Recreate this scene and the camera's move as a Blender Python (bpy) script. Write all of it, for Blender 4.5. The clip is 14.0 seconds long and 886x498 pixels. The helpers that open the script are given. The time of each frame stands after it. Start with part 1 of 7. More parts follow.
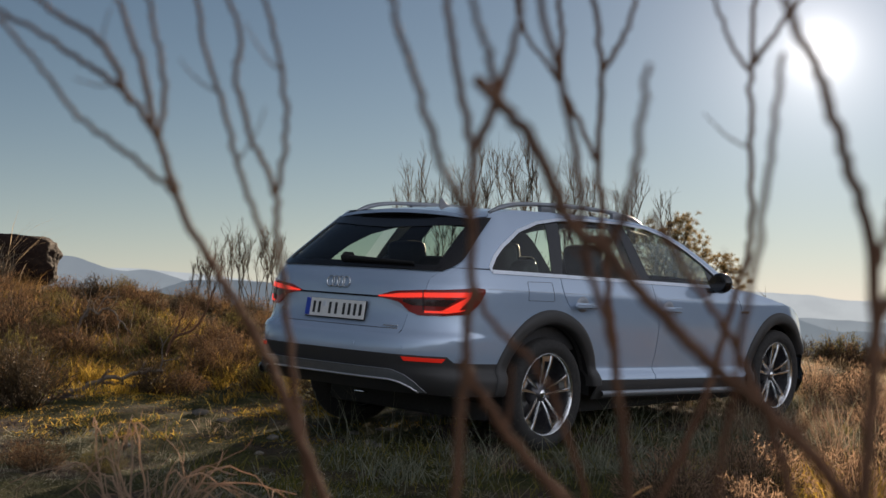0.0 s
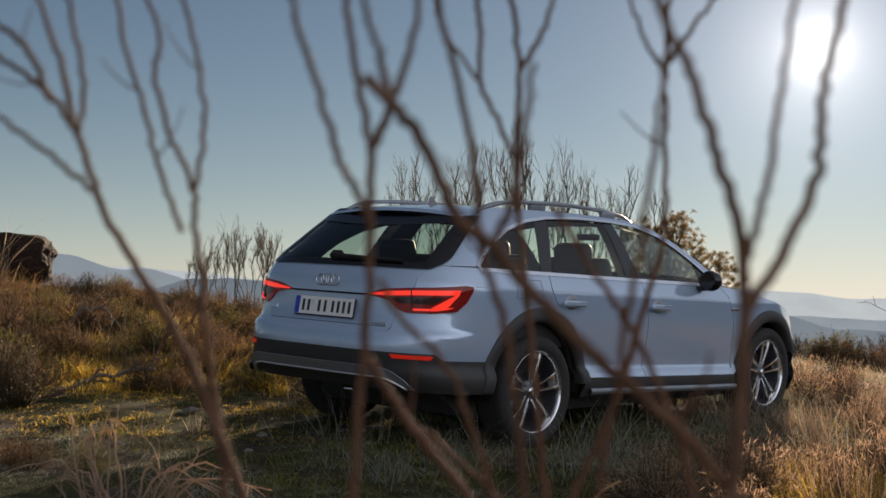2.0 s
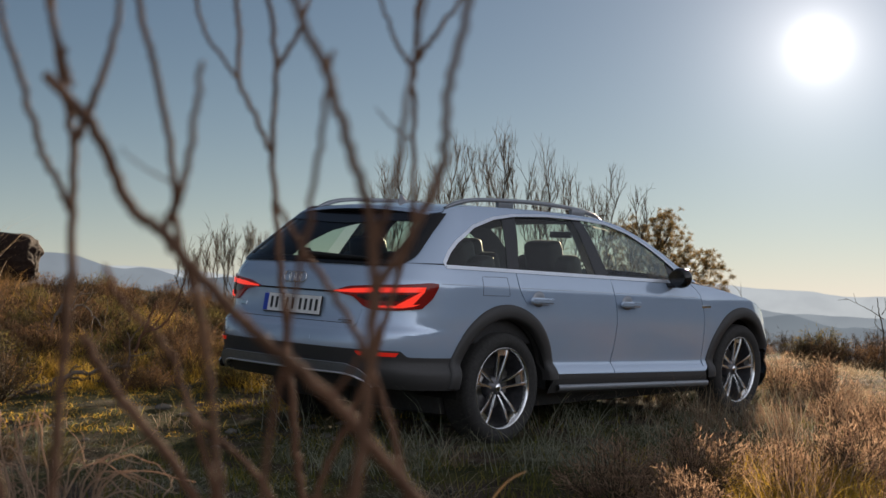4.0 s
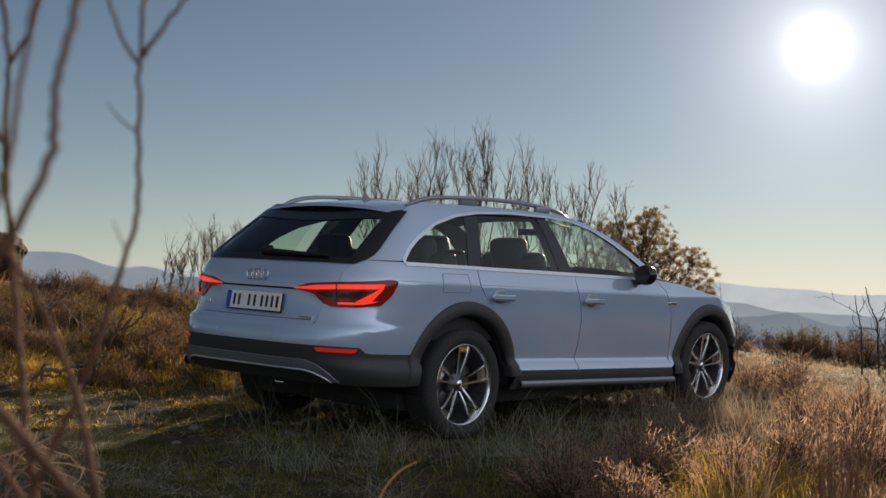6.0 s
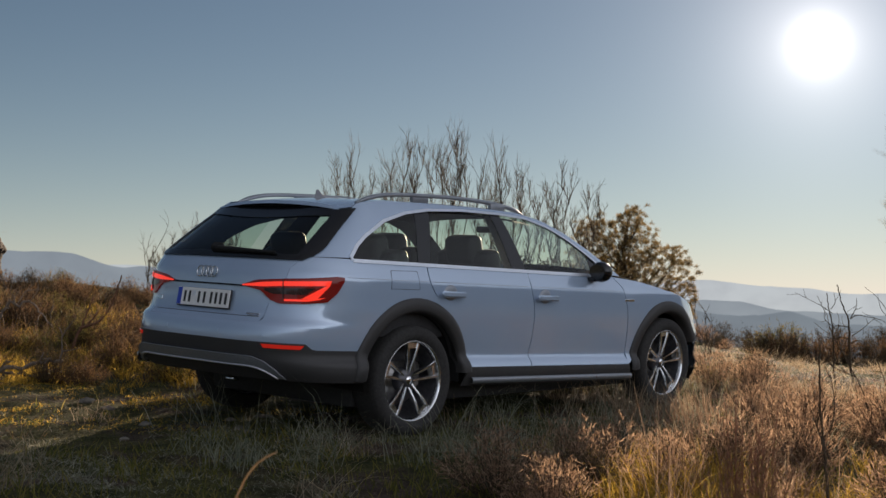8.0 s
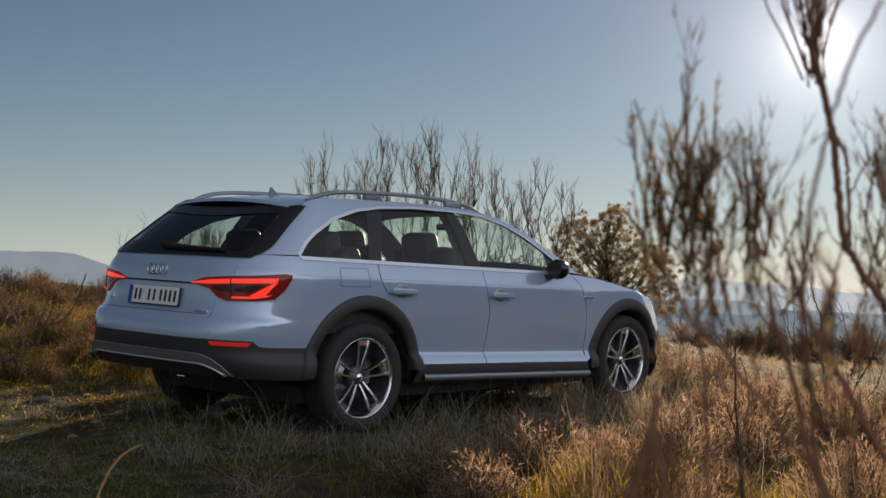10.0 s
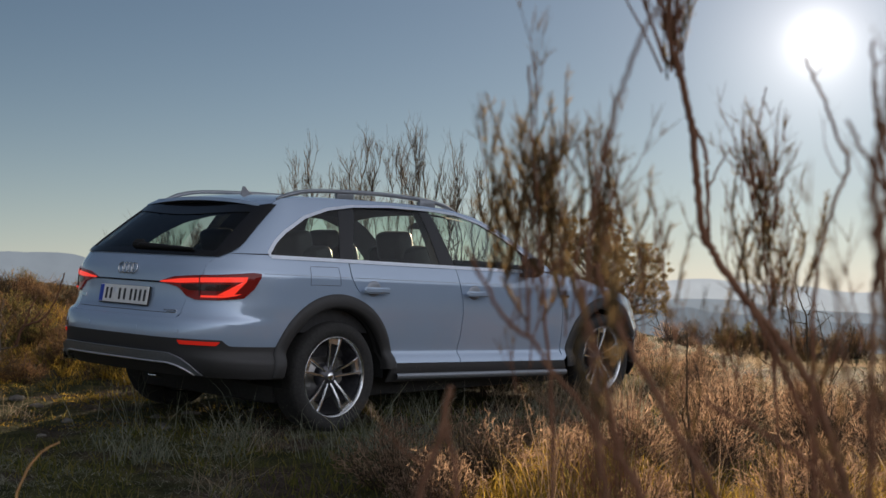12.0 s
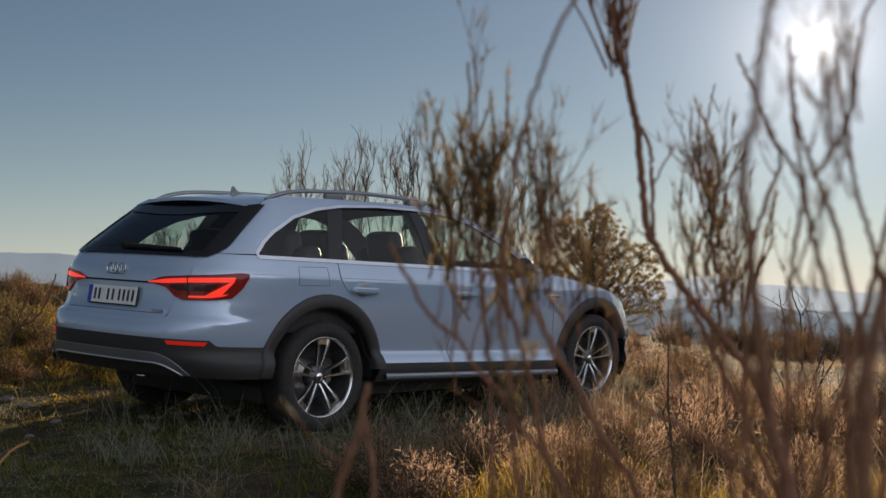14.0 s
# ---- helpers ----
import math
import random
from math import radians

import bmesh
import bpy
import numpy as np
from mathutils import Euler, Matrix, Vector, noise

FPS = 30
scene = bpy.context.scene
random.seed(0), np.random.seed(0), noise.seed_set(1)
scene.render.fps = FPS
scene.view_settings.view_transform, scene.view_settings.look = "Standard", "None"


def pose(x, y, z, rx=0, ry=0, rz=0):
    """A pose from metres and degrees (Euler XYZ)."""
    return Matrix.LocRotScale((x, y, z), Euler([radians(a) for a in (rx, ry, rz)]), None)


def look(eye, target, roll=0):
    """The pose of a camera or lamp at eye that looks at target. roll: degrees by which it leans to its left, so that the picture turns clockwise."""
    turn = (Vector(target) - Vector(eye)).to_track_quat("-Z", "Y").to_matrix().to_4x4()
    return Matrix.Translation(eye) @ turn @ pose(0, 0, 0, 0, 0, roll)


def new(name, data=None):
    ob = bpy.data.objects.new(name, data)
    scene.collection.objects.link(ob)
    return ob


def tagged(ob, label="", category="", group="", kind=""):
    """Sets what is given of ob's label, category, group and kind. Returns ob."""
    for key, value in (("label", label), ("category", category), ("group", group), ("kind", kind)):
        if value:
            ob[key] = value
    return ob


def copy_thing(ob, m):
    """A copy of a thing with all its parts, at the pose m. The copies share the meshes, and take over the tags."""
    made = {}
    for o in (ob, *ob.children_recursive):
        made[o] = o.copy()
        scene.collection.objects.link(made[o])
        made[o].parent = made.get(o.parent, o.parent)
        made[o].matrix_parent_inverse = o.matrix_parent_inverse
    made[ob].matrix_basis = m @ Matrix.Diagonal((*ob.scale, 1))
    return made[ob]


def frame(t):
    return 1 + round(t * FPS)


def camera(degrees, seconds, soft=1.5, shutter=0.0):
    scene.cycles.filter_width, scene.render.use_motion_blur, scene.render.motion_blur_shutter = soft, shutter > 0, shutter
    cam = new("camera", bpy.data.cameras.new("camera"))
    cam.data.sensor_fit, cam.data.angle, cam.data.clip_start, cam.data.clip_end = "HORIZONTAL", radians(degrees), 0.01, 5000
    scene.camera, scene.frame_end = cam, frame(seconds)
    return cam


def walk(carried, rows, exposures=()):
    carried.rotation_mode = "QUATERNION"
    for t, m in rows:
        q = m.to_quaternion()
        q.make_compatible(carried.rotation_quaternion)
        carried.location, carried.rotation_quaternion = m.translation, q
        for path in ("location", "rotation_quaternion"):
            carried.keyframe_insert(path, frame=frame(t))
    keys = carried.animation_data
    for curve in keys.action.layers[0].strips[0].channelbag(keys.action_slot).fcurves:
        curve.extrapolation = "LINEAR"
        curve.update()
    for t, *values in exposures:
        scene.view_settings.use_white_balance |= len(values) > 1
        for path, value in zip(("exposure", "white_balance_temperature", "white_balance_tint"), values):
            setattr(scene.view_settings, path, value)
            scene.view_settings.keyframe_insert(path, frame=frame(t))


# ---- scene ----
# ---------------------------------------------------------------- camera and walk
cam = camera(37.2, 14.0, soft=1.5)
cam.data.dof.use_dof = True
cam.data.dof.focus_distance = 8.6
cam.data.dof.aperture_fstop = 6.8
# seconds, x, y, z, pitch up, lean, turn to the left
ROWS = [
    (0, -0.7364, 0.1687, 0.8712, 2.203, -0.249, 0.033),
    (0.5, -0.7302, 0.1668, 0.8709, 2.185, -0.239, 0.020),
    (1, -0.7196, 0.1632, 0.8703, 2.168, -0.227, 0.009),
    (1.5, -0.7026, 0.1573, 0.8695, 2.151, -0.215, 0.000),
    (2, -0.6742, 0.1479, 0.8680, 2.135, -0.201, -0.007),
    (2.5, -0.6377, 0.1363, 0.8662, 2.119, -0.186, -0.013),
    (3, -0.5938, 0.1234, 0.8641, 2.104, -0.171, -0.017),
    (3.5, -0.5422, 0.1086, 0.8615, 2.089, -0.154, -0.019),
    (4, -0.4742, 0.0935, 0.8587, 2.076, -0.137, -0.020),
    (4.7, -0.3980, 0.0748, 0.8550, 2.057, -0.112, -0.020),
    (5.4, -0.3130, 0.0561, 0.8508, 2.040, -0.085, -0.017),
    (6, -0.2330, 0.0406, 0.8469, 2.027, -0.061, -0.013),
    (6.5, -0.1600, 0.0285, 0.8434, 2.017, -0.041, -0.010),
    (7, -0.0810, 0.0172, 0.8396, 2.008, -0.021, -0.005),
    (7.5, 0.0000, 0.0077, 0.8357, 2.000, -0.000, 0.000),
    (8, 0.0860, -0.0002, 0.8315, 1.993, 0.021, 0.005),
    (8.7, 0.2020, -0.0073, 0.8259, 1.984, 0.051, 0.014),
    (9.3, 0.2960, -0.0100, 0.8214, 1.979, 0.076, 0.021),
    (10, 0.4000, -0.0099, 0.8164, 1.975, 0.106, 0.029),
    (10.5, 0.4610, -0.0083, 0.8135, 1.973, 0.128, 0.035),
    (11, 0.5110, -0.0061, 0.8111, 1.973, 0.149, 0.040),
    (11.5, 0.5500, -0.0039, 0.8092, 1.973, 0.170, 0.045),
    (12, 0.5840, -0.0016, 0.8076, 1.976, 0.190, 0.050),
    (12.5, 0.6110, 0.0005, 0.8063, 1.979, 0.210, 0.054),
    (13, 0.6310, 0.0022, 0.8053, 1.984, 0.230, 0.057),
    (13.5, 0.6460, 0.0036, 0.8046, 1.990, 0.250, 0.059),
    (14, 0.6560, 0.0045, 0.8041, 1.998, 0.268, 0.060),
]
walk(cam, [(t, pose(x, y, z, 90 + up, 0, turn) @ pose(0, 0, 0, 0, 0, -lean)) for t, x, y, z, up, lean, turn in ROWS],
     exposures=[(0.0, 0.88, 6600, 15), (14.0, 0.88, 6600, 15)])

# ---------------------------------------------------------------- sky and sun
SUN_AZIMUTH, SUN_HEIGHT = 16.0, 10.4          # degrees to the right of +y, degrees above the horizon
az, el = radians(SUN_AZIMUTH), radians(SUN_HEIGHT)
SUN_DIR = Vector((math.sin(az) * math.cos(el), math.cos(az) * math.cos(el), math.sin(el)))

world = bpy.data.worlds.new("evening_sky")
scene.world = world
world.use_nodes = True
wn, wl = world.node_tree.nodes, world.node_tree.links
wn.clear()
sky = wn.new("ShaderNodeTexSky")
sky.sky_type, sky.sun_disc = "NISHITA", False
sky.sun_elevation, sky.sun_rotation = el, az
sky.altitude, sky.air_density, sky.dust_density, sky.ozone_density = 900, 1.0, 0.0, 1.8
direction = wn.new("ShaderNodeTexCoord")
dot = wn.new("ShaderNodeVectorMath")
dot.operation = "DOT_PRODUCT"
dot.inputs[1].default_value = SUN_DIR
norm = wn.new("ShaderNodeVectorMath")
norm.operation = "NORMALIZE"
wl.new(direction.outputs["Generated"], norm.inputs[0])
wl.new(norm.outputs[0], dot.inputs[0])


def wmath(op, a, b=None):
    n = wn.new("ShaderNodeMath")
    n.operation = op
    for i, v in enumerate((a, b)):
        if v is None:
            continue
        if isinstance(v, (int, float)):
            n.inputs[i].default_value = v
        else:
            wl.new(v, n.inputs[i])
    return n.outputs[0]


# the bright air round the sun, in rings that fade with the angle
angle = wmath("ARCCOSINE", wmath("MINIMUM", dot.outputs["Value"], 1.0))
core = wmath("MULTIPLY", wmath("EXPONENT", wmath("MULTIPLY", wmath("POWER", wmath("DIVIDE", angle, 0.0165), 2.0), -1.0)), 4.5)
halo = wmath("MULTIPLY", wmath("EXPONENT", wmath("DIVIDE", angle, -0.045)), 4.2)
wide = wmath("MULTIPLY", wmath("EXPONENT", wmath("DIVIDE", angle, -0.16)), 0.66)
glow = wmath("ADD", wmath("ADD", core, halo), wide)
bg_sky, bg_sun, both = wn.new("ShaderNodeBackground"), wn.new("ShaderNodeBackground"), wn.new("ShaderNodeAddShader")
bg_sky.inputs["Strength"].default_value = 0.0248
wl.new(sky.outputs[0], bg_sky.inputs["Color"])
bg_sun.inputs["Color"].default_value = (1.0, 0.97, 0.92, 1)
wl.new(wmath("MULTIPLY", glow, 0.113), bg_sun.inputs["Strength"])
out = wn.new("ShaderNodeOutputWorld")
wl.new(bg_sky.outputs[0], both.inputs[0])
wl.new(bg_sun.outputs[0], both.inputs[1])
# pale haze low over the land
haze = wn.new("ShaderNodeBackground")
hazy = wn.new("ShaderNodeAddShader")
updown = wn.new("ShaderNodeSeparateXYZ")
wl.new(norm.outputs[0], updown.inputs[0])
haze.inputs["Color"].default_value = (0.74, 0.85, 1.10, 1)
wl.new(wmath("MULTIPLY", wmath("EXPONENT", wmath("DIVIDE", wmath("ABSOLUTE", updown.outputs["Z"]), -0.075)), 0.145), haze.inputs["Strength"])
wl.new(both.outputs[0], hazy.inputs[0])
wl.new(haze.outputs[0], hazy.inputs[1])
# added sky fill that grows away from the sun, most to its far right
aside = wn.new("ShaderNodeVectorMath")
aside.operation = "DOT_PRODUCT"
aside.inputs[1].default_value = (math.sin(radians(-45)), math.cos(radians(-45)), 0.10)
wl.new(norm.outputs[0], aside.inputs[0])
turned = wmath("ARCCOSINE", wmath("MINIMUM", aside.outputs["Value"], 1.0))
bg_fill, all_sky = wn.new("ShaderNodeBackground"), wn.new("ShaderNodeAddShader")
bg_fill.inputs["Color"].default_value = (0.91, 0.95, 1.01, 1)
wl.new(wmath("MULTIPLY", wmath("POWER", wmath("DIVIDE", turned, math.pi), 3.0), 1.02), bg_fill.inputs["Strength"])
wl.new(hazy.outputs[0], all_sky.inputs[0])
wl.new(bg_fill.outputs[0], all_sky.inputs[1])
wl.new(all_sky.outputs[0], out.inputs["Surface"])

sun = new("sun", bpy.data.lights.new("sun", "SUN"))
sun.data.energy, sun.data.angle, sun.data.color = 5.0, radians(0.6), (1.0, 0.80, 0.56)
sun.matrix_world = look((0, 0, 60), Vector((0, 0, 60)) - SUN_DIR)


# ---------------------------------------------------------------- materials
def material(name, rough=0.6, metal=0.0, base=(0.5, 0.5, 0.5)):
    m = bpy.data.materials.new(name)
    m.use_nodes = True
    b = m.node_tree.nodes["Principled BSDF"]
    b.inputs["Base Color"].default_value = (*base, 1)
    b.inputs["Roughness"].default_value = rough
    b.inputs["Metallic"].default_value = metal
    return m, b, m.node_tree.nodes, m.node_tree.links


def ramp(nodes, links, source, stops):
    r = nodes.new("ShaderNodeValToRGB")
    while len(r.color_ramp.elements) < len(stops):
        r.color_ramp.elements.new(0.5)
    for e, (at, c) in zip(r.color_ramp.elements, stops):
        e.position, e.color = at, (*c, 1)
    links.new(source, r.inputs["Fac"])
    return r.outputs["Color"]


def noise_node(nodes, links, scale, detail=4.0, coord="Object"):
    tc = nodes.new("ShaderNodeTexCoord")
    n = nodes.new("ShaderNodeTexNoise")
    n.inputs["Scale"].default_value, n.inputs["Detail"].default_value = scale, detail
    links.new(tc.outputs[coord], n.inputs["Vector"])
    return n.outputs["Fac"]


def mix_color(nodes, links, fac, a, b, mode="MIX"):
    n = nodes.new("ShaderNodeMix")
    n.data_type, n.blend_type = "RGBA", mode
    for sock, v in ((n.inputs["Factor"], fac), (n.inputs[6], a), (n.inputs[7], b)):
        if isinstance(v, (int, float)):
            sock.default_value = v
        elif isinstance(v, tuple):
            sock.default_value = (*v, 1)
        else:
            links.new(v, sock)
    return n.outputs[2]


def bump(nodes, links, b, height, strength, distance):
    n = nodes.new("ShaderNodeBump")
    n.inputs["Strength"].default_value, n.inputs["Distance"].default_value = strength, distance
    links.new(height, n.inputs["Height"])
    links.new(n.outputs[0], b.inputs["Normal"])


def plant(name, stops, through_light=0.5, rough=0.7, grain=25.0):
    """Leaf, blade or twig: colour by island and by grain, some light through it."""
    m, b, n, l = material(name, rough)
    b.inputs["Specular IOR Level"].default_value = 0.15
    geo = n.new("ShaderNodeNewGeometry")
    col = ramp(n, l, geo.outputs["Random Per Island"], stops)
    col = mix_color(n, l, 0.35, col, ramp(n, l, noise_node(n, l, grain), [(0.3, (0.45, 0.4, 0.35)), (0.7, (1, 1, 1))]), "MULTIPLY")
    l.new(col, b.inputs["Base Color"])
    if through_light > 0:
        t = n.new("ShaderNodeBsdfTranslucent")
        l.new(col, t.inputs["Color"])
        mixed = n.new("ShaderNodeMixShader")
        mixed.inputs[0].default_value = through_light
        l.new(b.outputs[0], mixed.inputs[1])
        l.new(t.outputs[0], mixed.inputs[2])
        l.new(mixed.outputs[0], n["Material Output"].inputs["Surface"])
    return m


def plain(name, base, rough, metal=0.0, grain=40.0, depth=0.0, vary=0.25, coat=0.0):
    """A surface of one colour with grain, faint wear and relief."""
    m, b, n, l = material(name, rough, metal, base)
    f = noise_node(n, l, grain)
    lo = tuple(c * (1 - vary) for c in base)
    hi = tuple(min(1, c * (1 + vary * 0.6)) for c in base)
    l.new(ramp(n, l, f, [(0.3, lo), (0.7, hi)]), b.inputs["Base Color"])
    if depth:
        bump(n, l, b, f, 0.4, depth)
    b.inputs["Coat Weight"].default_value = coat
    b.inputs["Coat Roughness"].default_value = 0.03
    return m


def bark(name, dark, light):
    m, b, n, l = material(name, 0.85)
    f = noise_node(n, l, 30.0, 6.0)
    g = noise_node(n, l, 6.0, 3.0)
    col = ramp(n, l, f, [(0.3, dark), (0.7, light)])
    l.new(mix_color(n, l, g, col, tuple(0.5 * (a + c) for a, c in zip(dark, light))), b.inputs["Base Color"])
    bump(n, l, b, f, 0.6, 0.004)
    b.inputs["Specular IOR Level"].default_value = 0.12
    return m


def glass(name, tint):
    m, b, n, l = material(name, 0.02)
    t, g, fr, mixed = n.new("ShaderNodeBsdfTransparent"), n.new("ShaderNodeBsdfGlossy"), n.new("ShaderNodeLayerWeight"), n.new("ShaderNodeMixShader")
    t.inputs["Color"].default_value = (*tint, 1)
    g.inputs["Roughness"].default_value = 0.02
    rise, share = n.new("ShaderNodeMath"), n.new("ShaderNodeMath")
    rise.operation, share.operation = "POWER", "MULTIPLY_ADD"
    rise.inputs[1].default_value, share.inputs[1].default_value, share.inputs[2].default_value = 5.0, 0.90, 0.05
    l.new(fr.outputs["Facing"], rise.inputs[0])
    l.new(rise.outputs[0], share.inputs[0])
    l.new(share.outputs[0], mixed.inputs[0])
    l.new(t.outputs[0], mixed.inputs[1])
    l.new(g.outputs[0], mixed.inputs[2])
    l.new(mixed.outputs[0], n["Material Output"].inputs["Surface"])
    return m


def car_paint():
    m, b, n, l = material("white_metallic_car_paint", 0.17, 0.25, (0.385, 0.492, 0.640))
    dust = noise_node(n, l, 3.0, 6.0)
    l.new(ramp(n, l, dust, [(0.35, (0.385, 0.492, 0.640)), (0.75, (0.373, 0.478, 0.622))]), b.inputs["Base Color"])
    l.new(ramp(n, l, noise_node(n, l, 9.0), [(0.3, (0.150,) * 3), (0.8, (0.185,) * 3)]), b.inputs["Roughness"])
    b.inputs["Coat Weight"].default_value, b.inputs["Coat Roughness"].default_value, b.inputs["Coat IOR"].default_value = 1.0, 0.03, 1.7
    return m


PAINT = car_paint()
CLADDING = plain("grey_black_plastic", (0.034, 0.033, 0.033), 0.58, grain=300, depth=0.0005)
BLACK_GLOSS = plain("gloss_black_trim", (0.008, 0.008, 0.009), 0.16)
BLACK = plain("matt_black_plastic", (0.026, 0.026, 0.026), 0.7)
LINER = plain("black_arch_felt", (0.008, 0.008, 0.008), 0.95)
RUBBER = plain("tyre_rubber", (0.026, 0.025, 0.024), 0.85, grain=60, depth=0.001, vary=0.4)
ALLOY = plain("polished_alloy", (0.78, 0.79, 0.80), 0.22, 1.0, vary=0.08)
ALLOY_DARK = plain("grey_alloy_pocket", (0.10, 0.10, 0.11), 0.4, 0.7)
SILVER = plain("satin_silver_trim", (0.74, 0.75, 0.77), 0.30, 0.75, vary=0.08)
# satin silver darkened, with the backlit rails' shade in its colour
RAIL = plain("shaded_satin_silver", (0.27, 0.29, 0.32), 0.38, 0.6, vary=0.08)
# body-coloured fin; its backlit shade is put into this grey
FIN = plain("shaded_aerial_paint", (0.16, 0.17, 0.19), 0.4, vary=0.08)
BAND = plain("bright_anodised_window_band", (0.70, 0.75, 0.82), 0.30, 0.55, vary=0.05)
CHROME = plain("bright_chrome", (0.85, 0.86, 0.87), 0.12, 1.0, vary=0.05)
STEEL = plain("worn_brake_steel", (0.35, 0.34, 0.33), 0.35, 1.0)
SIDE_GLASS = glass("tinted_side_glass", (0.80, 0.90, 0.84))
REAR_GLASS = glass("dark_tinted_rear_glass", (0.50, 0.58, 0.54))
FRONT_GLASS = glass("clear_windscreen_glass", (0.86, 0.92, 0.88))
SEAT = plain("dark_grey_leather", (0.035, 0.034, 0.034), 0.55, grain=120, depth=0.001)
TRIM_DARK = plain("dark_interior_plastic", (0.03, 0.03, 0.032), 0.65)
HEADLINER = plain("dark_grey_headliner_cloth", (0.05, 0.05, 0.05), 0.9)
PLATE_WHITE = plain("white_plate_enamel", (0.78, 0.78, 0.76), 0.4, vary=0.06)
PLATE_BLUE = plain("blue_plate_band", (0.02, 0.06, 0.42), 0.4, vary=0.06)
PLATE_INK = plain("black_plate_ink", (0.015, 0.015, 0.015), 0.5)


def lamp_material(name, base, glow_strength):
    m, b, n, l = material(name, 0.08, 0.0, base)
    b.inputs["Coat Weight"].default_value = 0.15
    b.inputs["Specular IOR Level"].default_value = 0.25
    b.inputs["Emission Color"].default_value = (1.0, 0.05, 0.025, 1)
    b.inputs["Emission Strength"].default_value = glow_strength
    return m


RED_LENS = lamp_material("red_lamp_lens", (0.10, 0.004, 0.004), 0.02)
RED_LIT = lamp_material("lit_red_lamp_band", (0.45, 0.010, 0.008), 0.44)
# no lamp; a weak glow stands for the light it throws back
REFLECTOR = lamp_material("glowing_red_reflector", (0.45, 0.012, 0.01), 0.12)
SMOKE_LENS = plain("smoked_lamp_lens", (0.03, 0.006, 0.006), 0.08)


# ---------------------------------------------------------------- mesh helpers
def mesh_of(name, verts, faces, smooth=True):
    me = bpy.data.meshes.new(name)
    me.from_pydata([tuple(map(float, v)) for v in verts], [], faces)
    me.update()
    if smooth:
        me.polygons.foreach_set("use_smooth", [True] * len(me.polygons))
    return me


def thing(name, label, category, m=None, group="", kind=""):
    ob = new(name)
    ob.empty_display_size = 0.1
    if m is not None:
        ob.matrix_basis = m
    return tagged(ob, label, category, group, kind)


def part(name, data, mat, parent, label=""):
    """One mesh under a thing or a part; data is a bmesh or a mesh."""
    if isinstance(data, bmesh.types.BMesh):
        me = bpy.data.meshes.new(name)
        data.to_mesh(me)
        data.free()
        data = me
    data.materials.append(mat)
    ob = new(name, data)
    ob.parent = parent
    if label:
        ob["label"] = label
    return ob


def solid(name, data, mat, label, category, kind="", group=""):
    if isinstance(data, bmesh.types.BMesh):
        me = bpy.data.meshes.new(name)
        data.to_mesh(me)
        data.free()
        data = me
    data.materials.append(mat)
    return tagged(new(name, data), label, category, group, kind)


def tube(verts, faces, line, r0, r1, sides=5):
    """Adds a tapered tube along a line of points to verts and faces."""
    line = np.asarray(line, float)
    n = len(line)
    tan = np.gradient(line, axis=0)
    tan /= np.linalg.norm(tan, axis=1)[:, None] + 1e-9
    ref = np.array((0.31, 0.92, 0.23)) if abs(tan[0, 2]) > 0.5 else np.array((0.1, 0.2, 0.97))
    a = np.cross(tan, ref)
    a /= np.linalg.norm(a, axis=1)[:, None] + 1e-9
    b = np.cross(tan, a)
    base = len(verts)
    for i in range(n):
        r = r0 + (r1 - r0) * i / (n - 1)
        for k in range(sides):
            w = 2 * math.pi * k / sides
            verts.append(line[i] + r * (math.cos(w) * a[i] + math.sin(w) * b[i]))
    for i in range(n - 1):
        for k in range(sides):
            p, q = base + i * sides + k, base + i * sides + (k + 1) % sides
            faces.append((p, q, q + sides, p + sides))
    faces.append(tuple(base + k for k in range(sides))[::-1])
    faces.append(tuple(base + (n - 1) * sides + k for k in range(sides)))


def smooth_line(points, n):
    """A smooth line of n points through a few given ones."""
    p = np.asarray(points, float)
    t = np.linspace(0, len(p) - 1, n)
    i = np.clip(t.astype(int), 0, len(p) - 2)
    f = (t - i)[:, None]
    q = np.vstack([2 * p[0] - p[1], p, 2 * p[-1] - p[-2]])
    a, b, c, d = q[i], q[i + 1], q[i + 2], q[i + 3]
    return 0.5 * (2 * b + (c - a) * f + (2 * a - 5 * b + 4 * c - d) * f ** 2 + (3 * b - a - 3 * c + d) * f ** 3)


def step(a, b, v):
    t = np.clip((v - a) / (b - a), 0, 1)
    return t * t * (3 - 2 * t)


# ---------------------------------------------------------------- ground
CAR = pose(0.187, 9.880, 0.0, 2.893, -0.163, 47.172)


def lumps(x, y):
    return (np.sin(1.9 * x + 0.7 * y + 1.0) * np.sin(1.3 * y - 0.6 * x) * 0.030 + np.sin(4.1 * x - 1.7 * y) * np.sin(3.7 * y + 1.1 * x) * 0.014
            + np.sin(9.7 * x + 3.0 * y) * np.sin(8.3 * y - 4.0 * x) * 0.009 + np.sin(19.3 * x - 7.0 * y + np.sin(5 * y)) * np.sin(17.1 * y + 6.0 * x + np.sin(6 * x)) * 0.009)


